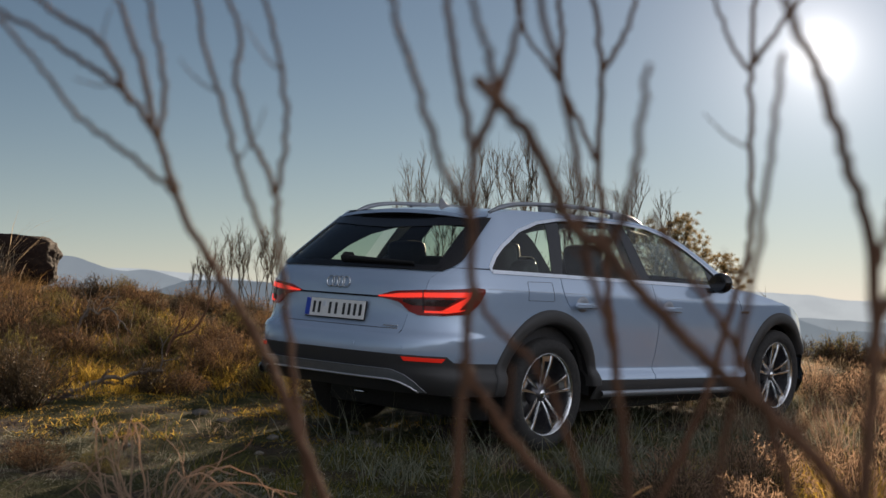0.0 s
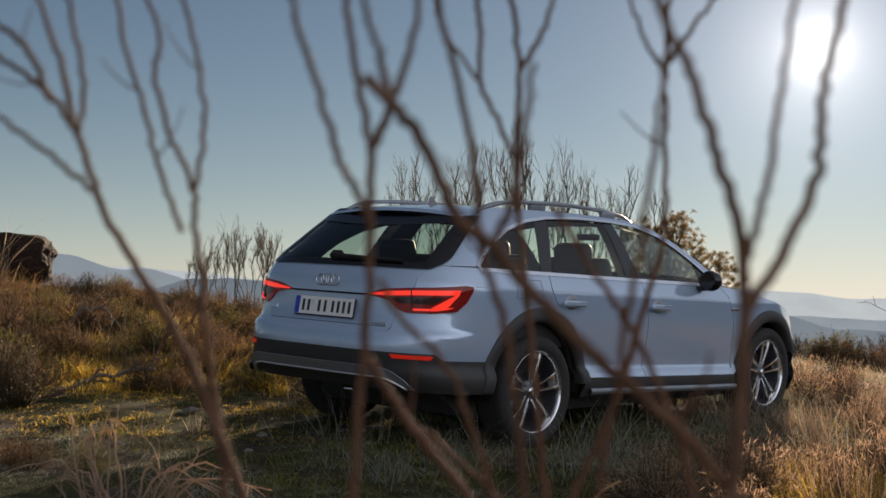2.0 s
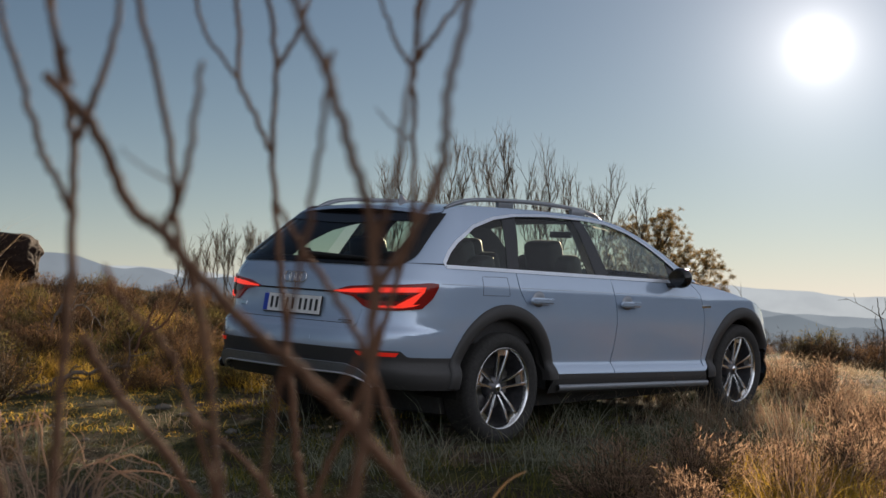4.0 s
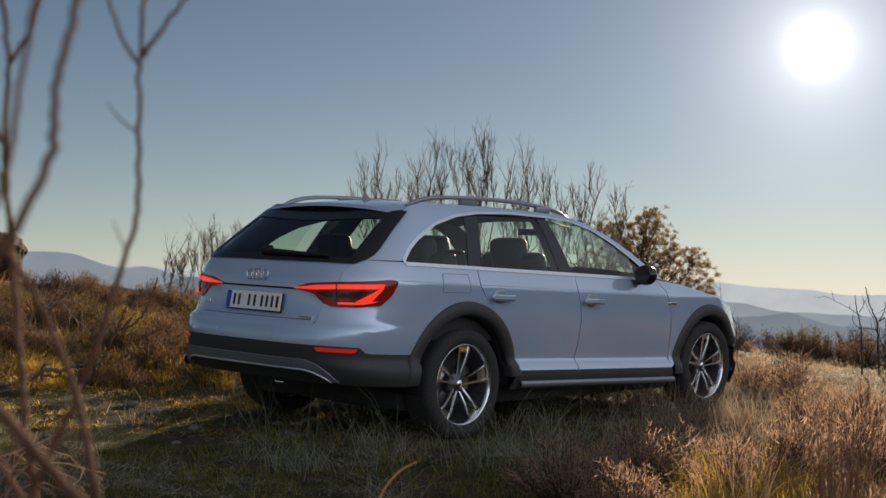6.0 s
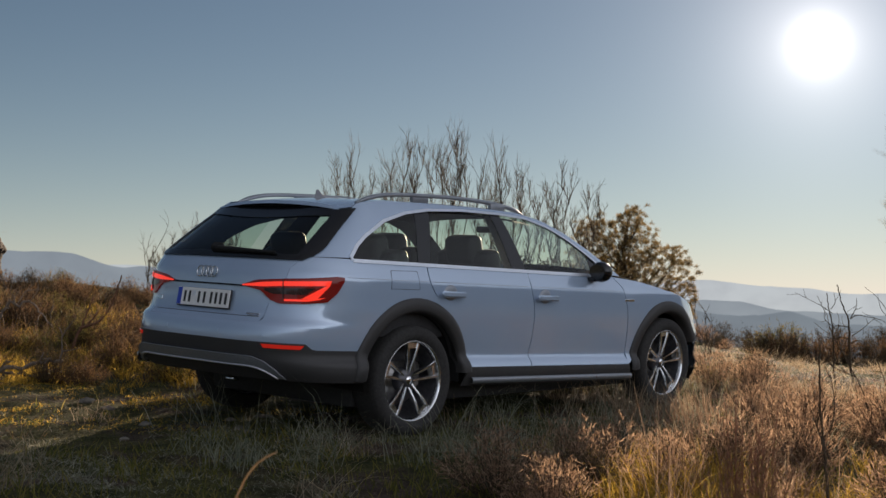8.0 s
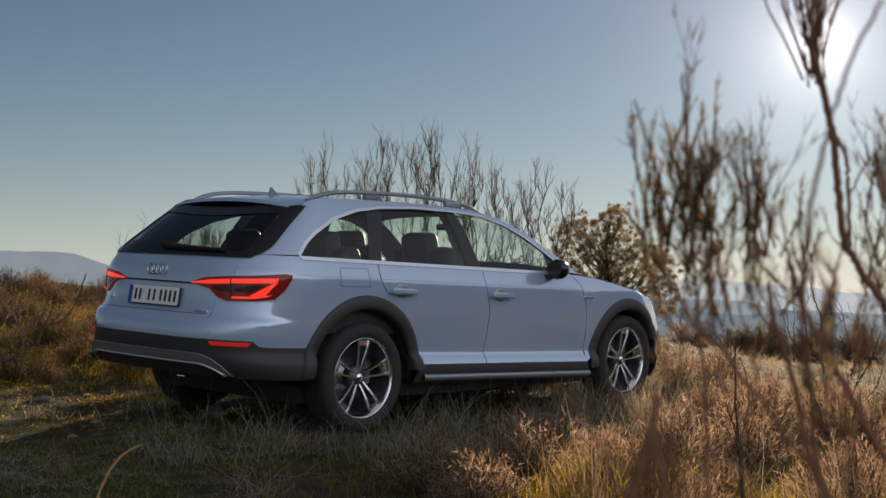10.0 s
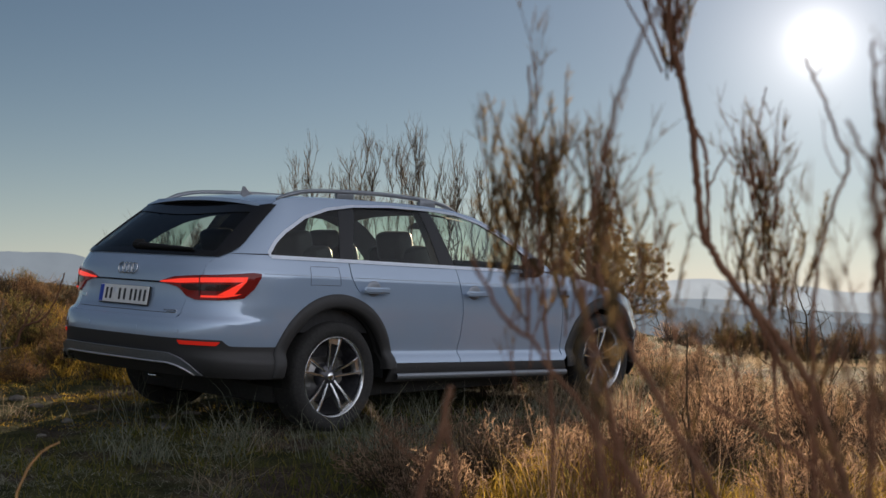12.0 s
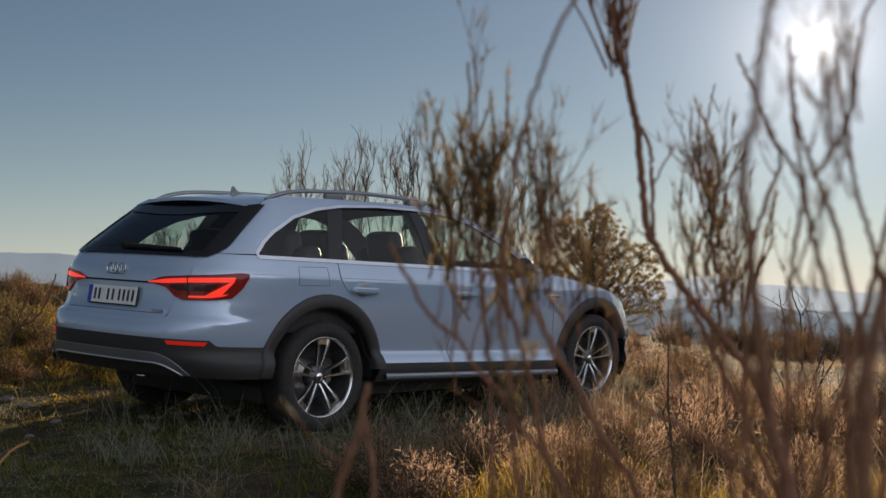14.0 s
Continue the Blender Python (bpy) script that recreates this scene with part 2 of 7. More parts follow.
def ground_z(x, y):
    """Height of the hilltop: a slope under the car, a bank to its far side, then the fall to the valley."""
    x, y = np.asarray(x, float), np.asarray(y, float)
    left = -0.7326 * (x - 0.187) + 0.6788 * (y - 9.88)
    ahead = 0.6798 * (x - 0.187) + 0.7334 * (y - 9.88)
    z = 0.0505 * 8 * np.tanh(left / 8) + 0.003 * ahead
    z = z + 0.64 * step(10.0, 17.5, y) * step(-0.8, -6.0, x) * (1 - 0.9 * step(19.6, 24, y))
    z = z - 0.30 * step(12, 20, y) * step(2.6, 5.5, x)
    z = z - 0.22 * np.clip(y - 20.5, 0, 60) * step(3.9, 4.8, x)
    under_car = np.clip(1 - np.hypot(left / 1.6, ahead / 2.8), 0, 1)
    z = z + lumps(x, y) * (1 - step(0, 0.35, under_car)) + 0.004
    far = np.hypot(x, y - 8)
    z = z - 0.16 * np.clip(far - 20, 0, 1e9) ** 1.12 * step(0, 12, far - 18) * (far < 400) - 0.16 * 380 ** 1.12 * (far >= 400)
    return z


def patchy(x, y):
    """Uneven cover, about half the ground."""
    return np.sin(3.1 * x + 1.7 * y) * np.sin(2.3 * y - 1.1 * x) + 0.6 * np.sin(7.3 * x - 5.2 * y) * np.sin(6.1 * y + 4.4 * x) + 0.4 * np.sin(15 * x + 11 * y) * np.sin(13 * y - 9 * x)


def ground_mat():
    m, b, n, l = material("dry_hill_earth", 0.95)
    b.inputs["Specular IOR Level"].default_value = 0.08
    big, mid, fine = noise_node(n, l, 1.3, 6), noise_node(n, l, 7.0, 6), noise_node(n, l, 60.0, 8)
    earth = ramp(n, l, mid, [(0.3, (0.060, 0.046, 0.037)), (0.55, (0.115, 0.088, 0.068)), (0.75, (0.190, 0.145, 0.108))])
    green = ramp(n, l, mid, [(0.3, (0.042, 0.048, 0.020)), (0.7, (0.125, 0.120, 0.048))])
    col = mix_color(n, l, ramp(n, l, big, [(0.40, (0, 0, 0)), (0.50, (1, 1, 1))]), earth, green)
    col = mix_color(n, l, 0.85, col, ramp(n, l, fine, [(0.35, (0.36, 0.34, 0.32)), (0.62, (1, 1, 1))]), "MULTIPLY")
    l.new(col, b.inputs["Base Color"])
    bump(n, l, b, fine, 1.0, 0.06)
    return m


def make_ground():
    near_x, near_y = np.arange(-14, 14.01, 0.08), np.arange(-4, 30.01, 0.08)
    far = np.array([35, 42, 55, 80, 130, 250, 395, 420, 900, 1800, 3200, 4600.0])
    gx = np.concatenate([-far[::-1], [-28, -22, -18, -16], near_x, [16, 18, 22, 28], far])
    gy = np.concatenate([-far[::-1], [-28, -20, -12, -7], near_y, far])
    xx, yy = np.meshgrid(gx, gy)
    zz = ground_z(xx, yy)
    verts = np.stack([xx, yy, zz], -1).reshape(-1, 3)
    w, h = len(gx), len(gy)
    i = (np.arange(h - 1)[:, None] * w + np.arange(w - 1)[None]).ravel()
    faces = np.stack([i, i + 1, i + w + 1, i + w], -1).tolist()
    solid("ground", mesh_of("ground", verts.tolist(), faces), ground_mat(), "dry hilltop earth with thin grass and trodden soil", "ground", "structure")


make_ground()


# ---------------------------------------------------------------- far hills, a glowing backdrop with haze in its colours
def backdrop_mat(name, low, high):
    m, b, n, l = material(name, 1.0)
    # glows by itself; the air's haze is part of the low and high colours
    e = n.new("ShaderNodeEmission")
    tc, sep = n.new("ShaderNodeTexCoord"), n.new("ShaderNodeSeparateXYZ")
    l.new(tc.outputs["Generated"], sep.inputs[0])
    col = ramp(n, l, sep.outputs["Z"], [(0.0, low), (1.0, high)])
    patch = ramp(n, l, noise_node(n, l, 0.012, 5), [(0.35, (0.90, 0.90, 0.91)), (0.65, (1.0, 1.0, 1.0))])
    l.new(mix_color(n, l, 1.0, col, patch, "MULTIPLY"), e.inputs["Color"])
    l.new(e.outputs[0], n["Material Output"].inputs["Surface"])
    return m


def ridge(name, distance, crest, low, high, rough, seed, label):
    """A hill range across the view; crest: (degrees to the right, degrees above the level) along its top."""
    rnd = np.random.RandomState(seed)
    a = np.linspace(-32, 32, 520)
    top = smooth_top(a, crest)
    for k in range(1, 8):
        top = top + rough * np.sin(a * 0.9 * 1.7 ** k + rnd.rand() * 6.3) / 1.8 ** k
    verts, faces = [], []
    for j, f in enumerate((0.0, 0.35, 0.7, 1.0)):
        for d, t in zip(a, top):
            reach = distance * (1.0 + 0.16 * f)
            z = 0.84 + reach * (math.tan(radians(t)) * f + math.tan(radians(-5.5)) * (1 - f))
            verts.append((reach * math.sin(radians(d)), reach * math.cos(radians(d)), z))
    n = len(a)
    for j in range(3):
        faces += [(j * n + i, j * n + i + 1, (j + 1) * n + i + 1, (j + 1) * n + i) for i in range(n - 1)]
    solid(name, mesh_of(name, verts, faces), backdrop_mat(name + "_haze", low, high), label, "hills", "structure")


def smooth_top(a, crest):
    c = np.array(crest, float)
    t = np.interp(a, c[:, 0], c[:, 1])
    k = np.hanning(17)
    return np.convolve(np.pad(t, 8, mode="edge"), k / k.sum(), "valid")


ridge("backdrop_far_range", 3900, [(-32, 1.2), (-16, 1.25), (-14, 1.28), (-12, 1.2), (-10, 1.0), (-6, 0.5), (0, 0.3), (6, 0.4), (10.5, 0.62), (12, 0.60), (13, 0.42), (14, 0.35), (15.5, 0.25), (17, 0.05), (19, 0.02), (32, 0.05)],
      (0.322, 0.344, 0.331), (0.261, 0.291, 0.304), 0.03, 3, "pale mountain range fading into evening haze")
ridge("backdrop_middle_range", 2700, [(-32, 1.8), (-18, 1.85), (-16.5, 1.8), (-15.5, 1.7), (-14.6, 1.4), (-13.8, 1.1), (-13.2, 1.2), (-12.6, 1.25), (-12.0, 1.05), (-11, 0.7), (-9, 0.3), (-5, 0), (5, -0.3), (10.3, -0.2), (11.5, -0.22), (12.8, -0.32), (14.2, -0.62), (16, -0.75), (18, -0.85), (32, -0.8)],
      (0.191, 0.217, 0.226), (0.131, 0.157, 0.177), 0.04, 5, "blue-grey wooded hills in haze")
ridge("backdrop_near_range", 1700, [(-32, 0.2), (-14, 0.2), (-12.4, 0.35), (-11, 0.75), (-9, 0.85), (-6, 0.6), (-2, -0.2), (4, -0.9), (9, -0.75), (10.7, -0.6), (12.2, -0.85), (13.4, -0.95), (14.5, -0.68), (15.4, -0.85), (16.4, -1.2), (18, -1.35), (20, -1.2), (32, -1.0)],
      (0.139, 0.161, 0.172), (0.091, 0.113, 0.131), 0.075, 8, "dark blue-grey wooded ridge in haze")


# ---------------------------------------------------------------- unseen dark wooded slope behind the camera, added for the car's reflections
def make_slope_behind():
    rnd = np.random.RandomState(4)
    a = np.linspace(50, 310, 360)
    top = 5.6 + sum(0.9 * np.sin(a * 0.11 * 1.8 ** k + rnd.rand() * 6.3) / 1.6 ** k for k in range(6))
    top = top * step(50, 66, a) * step(310, 294, a)
    verts, faces, n = [], [], len(a)
    for f in (0.0, 0.35, 0.7, 1.0):
        for d, t in zip(a, top):
            reach = 140 + 80 * f
            z = -30 * (1 - f) + (reach * math.tan(radians(float(t)))) * f
            verts.append((reach * math.sin(radians(d)), reach * math.cos(radians(d)), z))
    for k in range(3):
        faces += [(k * n + i, k * n + i + 1, (k + 1) * n + i + 1, (k + 1) * n + i) for i in range(n - 1)]
    # air haze is put into the slope's base colour
    solid("backdrop_slope_behind", mesh_of("slope", verts, faces), plain("hazy_wooded_slope", (0.075, 0.090, 0.105), 1.0, grain=0.3, vary=0.4), "unseen wooded slope added for the car's reflections", "hills", "structure")


make_slope_behind()


# ---------------------------------------------------------------- the car
# Car axes: x ahead, y to its left, z up from the wheels' footing; the body sits slightly nose-down on its wheels.
RAKE = 0.030


def spline(xs, vs):
    xs, vs = np.array(xs, float), np.array(vs, float)
    d = np.diff(vs) / np.diff(xs)
    m = np.concatenate([[d[0]], np.where(d[1:] * d[:-1] > 0, 2 * d[1:] * d[:-1] / (d[1:] + d[:-1] + 1e-12), 0), [d[-1]]])

    def at(q):
        q = np.clip(q, xs[0], xs[-1])
        i = np.clip(np.searchsorted(xs, q) - 1, 0, len(xs) - 2)
        h = xs[i + 1] - xs[i]
        t = (q - xs[i]) / h
        return ((1 + 2 * t) * (1 - t) ** 2 * vs[i] + t * (1 - t) ** 2 * h * m[i] + t * t * (3 - 2 * t) * vs[i + 1] + t * t * (t - 1) * h * m[i + 1])
    return at


half_width = spline([0.15, 0.25, 0.36, 0.40, 0.455, 0.56, 0.66, 0.74, 0.82, 0.905, 0.927, 0.96, 1.00, 1.04, 1.10, 1.20, 1.30, 1.38, 1.43, 1.46],
                    [0.86, 0.89, 0.924, 0.922, 0.886, 0.899, 0.912, 0.9185, 0.9175, 0.9140, 0.9115, 0.900, 0.886, 0.868, 0.838, 0.787, 0.730, 0.675, 0.630, 0.590])
tail_x = spline([0.15, 0.28, 0.36, 0.45, 0.53, 0.60, 0.635, 0.66, 0.75, 0.86, 0.93, 0.98, 1.03, 1.20, 1.36, 1.44],
                [-2.25, -2.34, -2.40, -2.435, -2.445, -2.435, -2.415, -2.375, -2.345, -2.335, -2.325, -2.295, -2.26, -2.05, -1.835, -1.76])
nose_x = spline([0.15, 0.3, 0.45, 0.6, 0.7, 0.8, 0.9, 1.0, 1.1], [2.12, 2.20, 2.28, 2.30, 2.27, 2.20, 2.10, 2.0, 1.95])
XS, XE, NR, NF = -1.55, 1.40, 3.6, 2.7


def body(p, z, out=0.0):
    """The body's skin: p runs 0 (tail's middle) to 1 (side begins) to 2 (side ends) to 3 (nose's middle); negative p is the left half."""
    sgn, p = (-1 if p >= 0 else 1), abs(p)
    w = float(half_width(z)) + out + 0.012 * float((1 - step(0.50, 0.82, z)) * (1 - step(0.95, 1.25, p))) + 0.034 * float((1 - step(0.56, 0.72, z)) * step(2.02, 2.26, p))     # the bumpers stand out low down
    if p <= 1:
        a = p * math.pi / 2
        x, y = XS - (XS - float(tail_x(z)) + out) * math.cos(a) ** (2 / NR), w * math.sin(a) ** (2 / NR)
    elif p <= 2:
        x, y = XS + (p - 1) * (XE - XS), w
    else:
        a = (3 - p) * math.pi / 2
        x, y = XE + (float(nose_x(z)) + out - XE) * max(0, math.cos(a)) ** (2 / NF), w * max(0, math.sin(a)) ** (2 / NF)
    return (x, sgn * y, z - RAKE * x)


def px(x, z):
    """p on the body's side at x."""
    if x < XS:
        c = min(1.0, (XS - x) / (XS - float(tail_x(z))))
        return math.acos(c ** (NR / 2)) / (math.pi / 2)
    if x <= XE:
        return 1 + (x - XS) / (XE - XS)
    c = min(1.0, (x - XE) / (float(nose_x(z)) - XE))
    return 3 - math.acos(c ** (NF / 2)) / (math.pi / 2)


def py(y, z):
    """p on the tail at y (positive: the car's left, which gives a negative p)."""
    return -math.copysign(math.asin(min(1.0, abs(y) / float(half_width(z))) ** (NR / 2)) / (math.pi / 2), y)


def sx(points):
    return [(px(x, z), z) for x, z in points]


def sy(points):
    return [(py(y, z), z) for y, z in points]


def sample(points, n):
    p = np.array(points, float)
    t = np.linspace(0, len(p) - 1, n)
    return np.stack([np.interp(t, np.arange(len(p)), p[:, k]) for k in range(p.shape[1])], -1)


def sample_len(points, n):
    p = np.array(points, float)
    s = np.concatenate([[0], np.cumsum(np.hypot(*np.diff(p, axis=0).T) + 1e-6)])
    t = np.linspace(0, s[-1], n)
    return np.stack([np.interp(t, s, p[:, k]) for k in range(p.shape[1])], -1)


def panel(low, top, nu, nv, start=None, end=None, out=0.0, thick=0.012, even=False, mirror=False):
    """A curved sheet between a lower and an upper edge (and, if given, a start and an end edge) on the body's skin, with a folded-in rim."""
    take = sample_len if even else sample
    B, T = take(low, nu), take(top, nu)
    L = sample_len(start, nv) if start else np.linspace(B[0], T[0], nv)
    R = sample_len(end, nv) if end else np.linspace(B[-1], T[-1], nv)
    grid = []
    for j in range(nv):
        v = j / (nv - 1)
        row = []
        for i in range(nu):
            u = i / (nu - 1)
            q = (1 - v) * B[i] + v * T[i] + (1 - u) * L[j] + u * R[j] - ((1 - u) * (1 - v) * B[0] + u * (1 - v) * B[-1] + (1 - u) * v * T[0] + u * v * T[-1])
            row.append(q)
        grid.append(row)
    verts, faces = [], []
    for row in grid:
        for p, z in row:
            verts.append(body(p, z, out))
    for j in range(nv - 1):
        for i in range(nu - 1):
            a = j * nu + i
            faces.append((a, a + 1, a + nu + 1, a + nu))
    rim = [i for i in range(nu)] + [j * nu + nu - 1 for j in range(1, nv)] + [(nv - 1) * nu + i for i in range(nu - 2, -1, -1)] + [j * nu for j in range(nv - 2, 0, -1)]
    if thick:
        base = len(verts)
        flat = [q for row in grid for q in row]
        for k in rim:
            verts.append(body(flat[k][0], flat[k][1], out - thick))
        n = len(rim)
        for k in range(n):
            faces.append((rim[(k + 1) % n], rim[k], base + k, base + (k + 1) % n))
    if mirror:
        verts = [(x, -y, z) for x, y, z in verts]
        faces = [f[::-1] for f in faces]
    me = mesh_of("panel", verts, faces)
    bm = bmesh.new()
    bm.from_mesh(me)
    bpy.data.meshes.remove(me)
    sharp_edges(bm, 40)
    return bm


def sharp_edges(bm, degrees):
    bm.normal_update()
    for e in bm.edges:
        if len(e.link_faces) == 2 and e.calc_face_angle(0) > radians(degrees):
            e.smooth = False
    for f in bm.faces:
        f.smooth = True


def box(size, at, bevel=0.01, segments=2, turn=(0, 0, 0)):
    bm = bmesh.new()
    bmesh.ops.create_cube(bm, size=1, matrix=pose(*at, *turn) @ Matrix.Diagonal((*size, 1)))
    if bevel:
        bmesh.ops.bevel(bm, geom=bm.edges[:], offset=bevel, segments=segments, affect="EDGES", profile=0.6)
    sharp_edges(bm, 50)
    return bm


def lathe(profile, n=48):
    """A turned shape about the y axis from (radius, y) pairs; the profile is closed if its ends meet."""
    verts, faces = [], []
    for i in range(n):
        a = 2 * math.pi * i / n
        for r, y in profile:
            verts.append((r * math.cos(a), y, r * math.sin(a)))
    m = len(profile)
    for i in range(n):
        for k in range(m - 1):
            a, b = i * m + k, ((i + 1) % n) * m + k
            faces.append((a, a + 1, b + 1, b))
    return mesh_of("lathe", verts, faces)


def line_tube(lines, r, sides=6, end=None):
    verts, faces = [], []
    for ln in lines:
        tube(verts, faces, ln, r, r if end is None else end, sides)
    return mesh_of("tube", verts, faces)


def tail_edge(y, z):
    return body(py(-y, z), z)[0], z


ARCH_REAR, ARCH_FRONT = (-1.409, 0.345 - RAKE * 1.409), (1.409, 0.345 + RAKE * 1.409)


def arc(c, r, a0, a1, n):
    return [(c[0] + r * math.cos(radians(a0 + (a1 - a0) * k / (n - 1))), c[1] + r * math.sin(radians(a0 + (a1 - a0) * k / (n - 1)))) for k in range(n)]


WINDOW_TOP = [(-1.922, 1.044), (-1.84, 1.118), (-1.755, 1.180), (-1.56, 1.282), (-1.331, 1.348), (-1.098, 1.384), (-0.742, 1.408), (-0.347, 1.412), (-0.085, 1.400),
              (0.130, 1.350), (0.30, 1.275), (0.45, 1.190), (0.60, 1.095), (0.68, 1.040)]
REAR_DOOR_EDGE = [(-1.301, 1.034), (-1.300, 0.926), (-1.262, 0.866), (-1.210, 0.806), (-1.111, 0.696), (-1.028, 0.590)]
FRONT_DOOR_EDGE = [(-0.301, 1.034), (-0.291, 0.926), (-0.259, 0.812), (-0.251, 0.723), (-0.255, 0.560), (-0.270, 0.479), (-0.271, 0.384)]
FENDER_EDGE = [(0.700, 1.028), (0.80, 0.95), (0.855, 0.80), (0.872, 0.60), (0.880, 0.384)]
GAP = 0.004


def shift(points, dx):
    return [(x + dx, z) for x, z in points]


def make_wheel(m, parent):
    """A tyre on an alloy wheel of five double spokes; its outer face looks to -y."""
    wheel = part("wheel", lathe([(0.236, -0.045), (0.240, -0.085), (0.247, -0.100), (0.252, -0.101), (0.250, -0.088), (0.243, -0.075), (0.230, -0.03), (0.226, 0.10), (0.245, 0.115)], 64), ALLOY, parent,
                 "two-tone alloy wheel with five double spokes")
    wheel.matrix_parent_inverse = Matrix.Identity(4)
    wheel.matrix_basis = m
    tyre = [(0.246, -0.092), (0.256, -0.104), (0.285, -0.116), (0.310, -0.114), (0.330, -0.104), (0.341, -0.090), (0.345, -0.06), (0.3455, 0.0), (0.345, 0.06), (0.341, 0.09), (0.31, 0.114), (0.26, 0.108), (0.246, 0.1)]
    part("tyre", lathe(tyre, 72), RUBBER, wheel, "black road tyre, dusty")
    part("rim_barrel", lathe([(0.235, -0.07), (0.228, -0.02), (0.215, 0.05), (0.20, 0.09)], 48), ALLOY_DARK, wheel)
    part("brake_disc", lathe([(0.02, 0.03), (0.07, 0.025), (0.075, 0.04), (0.165, 0.04), (0.165, 0.062), (0.07, 0.062)], 48), STEEL, wheel)
    cap = lathe([(0.0, -0.062), (0.020, -0.063), (0.029, -0.060), (0.033, -0.053), (0.062, -0.046), (0.075, -0.035), (0.080, 0.01)], 32)
    part("hub_cap", cap, ALLOY_DARK, wheel)
    part("centre_emblem", lathe([(0.0, -0.065), (0.024, -0.065), (0.026, -0.062)], 24), CHROME, wheel)
    caliper = bmesh.new()
    bmesh.ops.create_cube(caliper, size=1, matrix=pose(0.14, 0.045, 0.03, 0, 0, 0) @ Matrix.Diagonal((0.07, 0.07, 0.16, 1)))
    bmesh.ops.bevel(caliper, geom=caliper.edges[:], offset=0.015, segments=2, affect="EDGES")
    part("brake_caliper", caliper, STEEL, wheel)
    for s in range(5):
        for side in (-1, 1):
            verts, faces = [], []
            for k, f in enumerate(np.linspace(0, 1, 9)):
                r = 0.045 + 0.193 * f
                spread = side * (0.017 + 0.029 * f ** 1.3) / r
                ang = radians(90 + 72 * s) + spread
                wide = 0.0066 + 0.0035 * f
                y0 = -0.052 - 0.030 * math.sin(f * math.pi * 0.5)
                rad, tan = (math.cos(ang), math.sin(ang)), (-math.sin(ang), math.cos(ang))
                for off, dy in ((-wide, 0.004), (-wide * 0.7, 0), (wide * 0.7, 0), (wide, 0.004), (wide, 0.030), (-wide, 0.030)):
                    verts.append((r * rad[0] + off * tan[0], y0 + dy, r * rad[1] + off * tan[1]))
            for k in range(8):
                for q in range(6):
                    a, b = k * 6 + q, k * 6 + (q + 1) % 6
                    faces.append((a, b, b + 6, a + 6))
            bm = bmesh.new()
            me = mesh_of("spoke", verts, faces)
            bm.from_mesh(me)
            bpy.data.meshes.remove(me)
            bmesh.ops.recalc_face_normals(bm, faces=bm.faces)
            sharp_edges(bm, 35)
            part("spoke", bm, ALLOY, wheel)
        ang = radians(90 + 72 * s)
        verts, faces = [], []
        for k, f in enumerate(np.linspace(0, 1, 5)):
            r = 0.205 + 0.034 * f
            half = 0.032 + 0.014 * f ** 2
            for off in (-half, half):
                for y in (-0.066, -0.02):
                    a2 = ang + off / r
                    verts.append((r * math.cos(a2), y - 0.010, r * math.sin(a2)))
        for k in range(4):
            a = k * 4
            faces += [(a, a + 2, a + 6, a + 4), (a + 1, a + 5, a + 7, a + 3), (a, a + 4, a + 5, a + 1), (a + 2, a + 3, a + 7, a + 6)]
        faces += [(0, 1, 3, 2), (16, 18, 19, 17)]
        part("spoke_web", mesh_of("web", verts, faces, False), ALLOY, wheel)
    return wheel


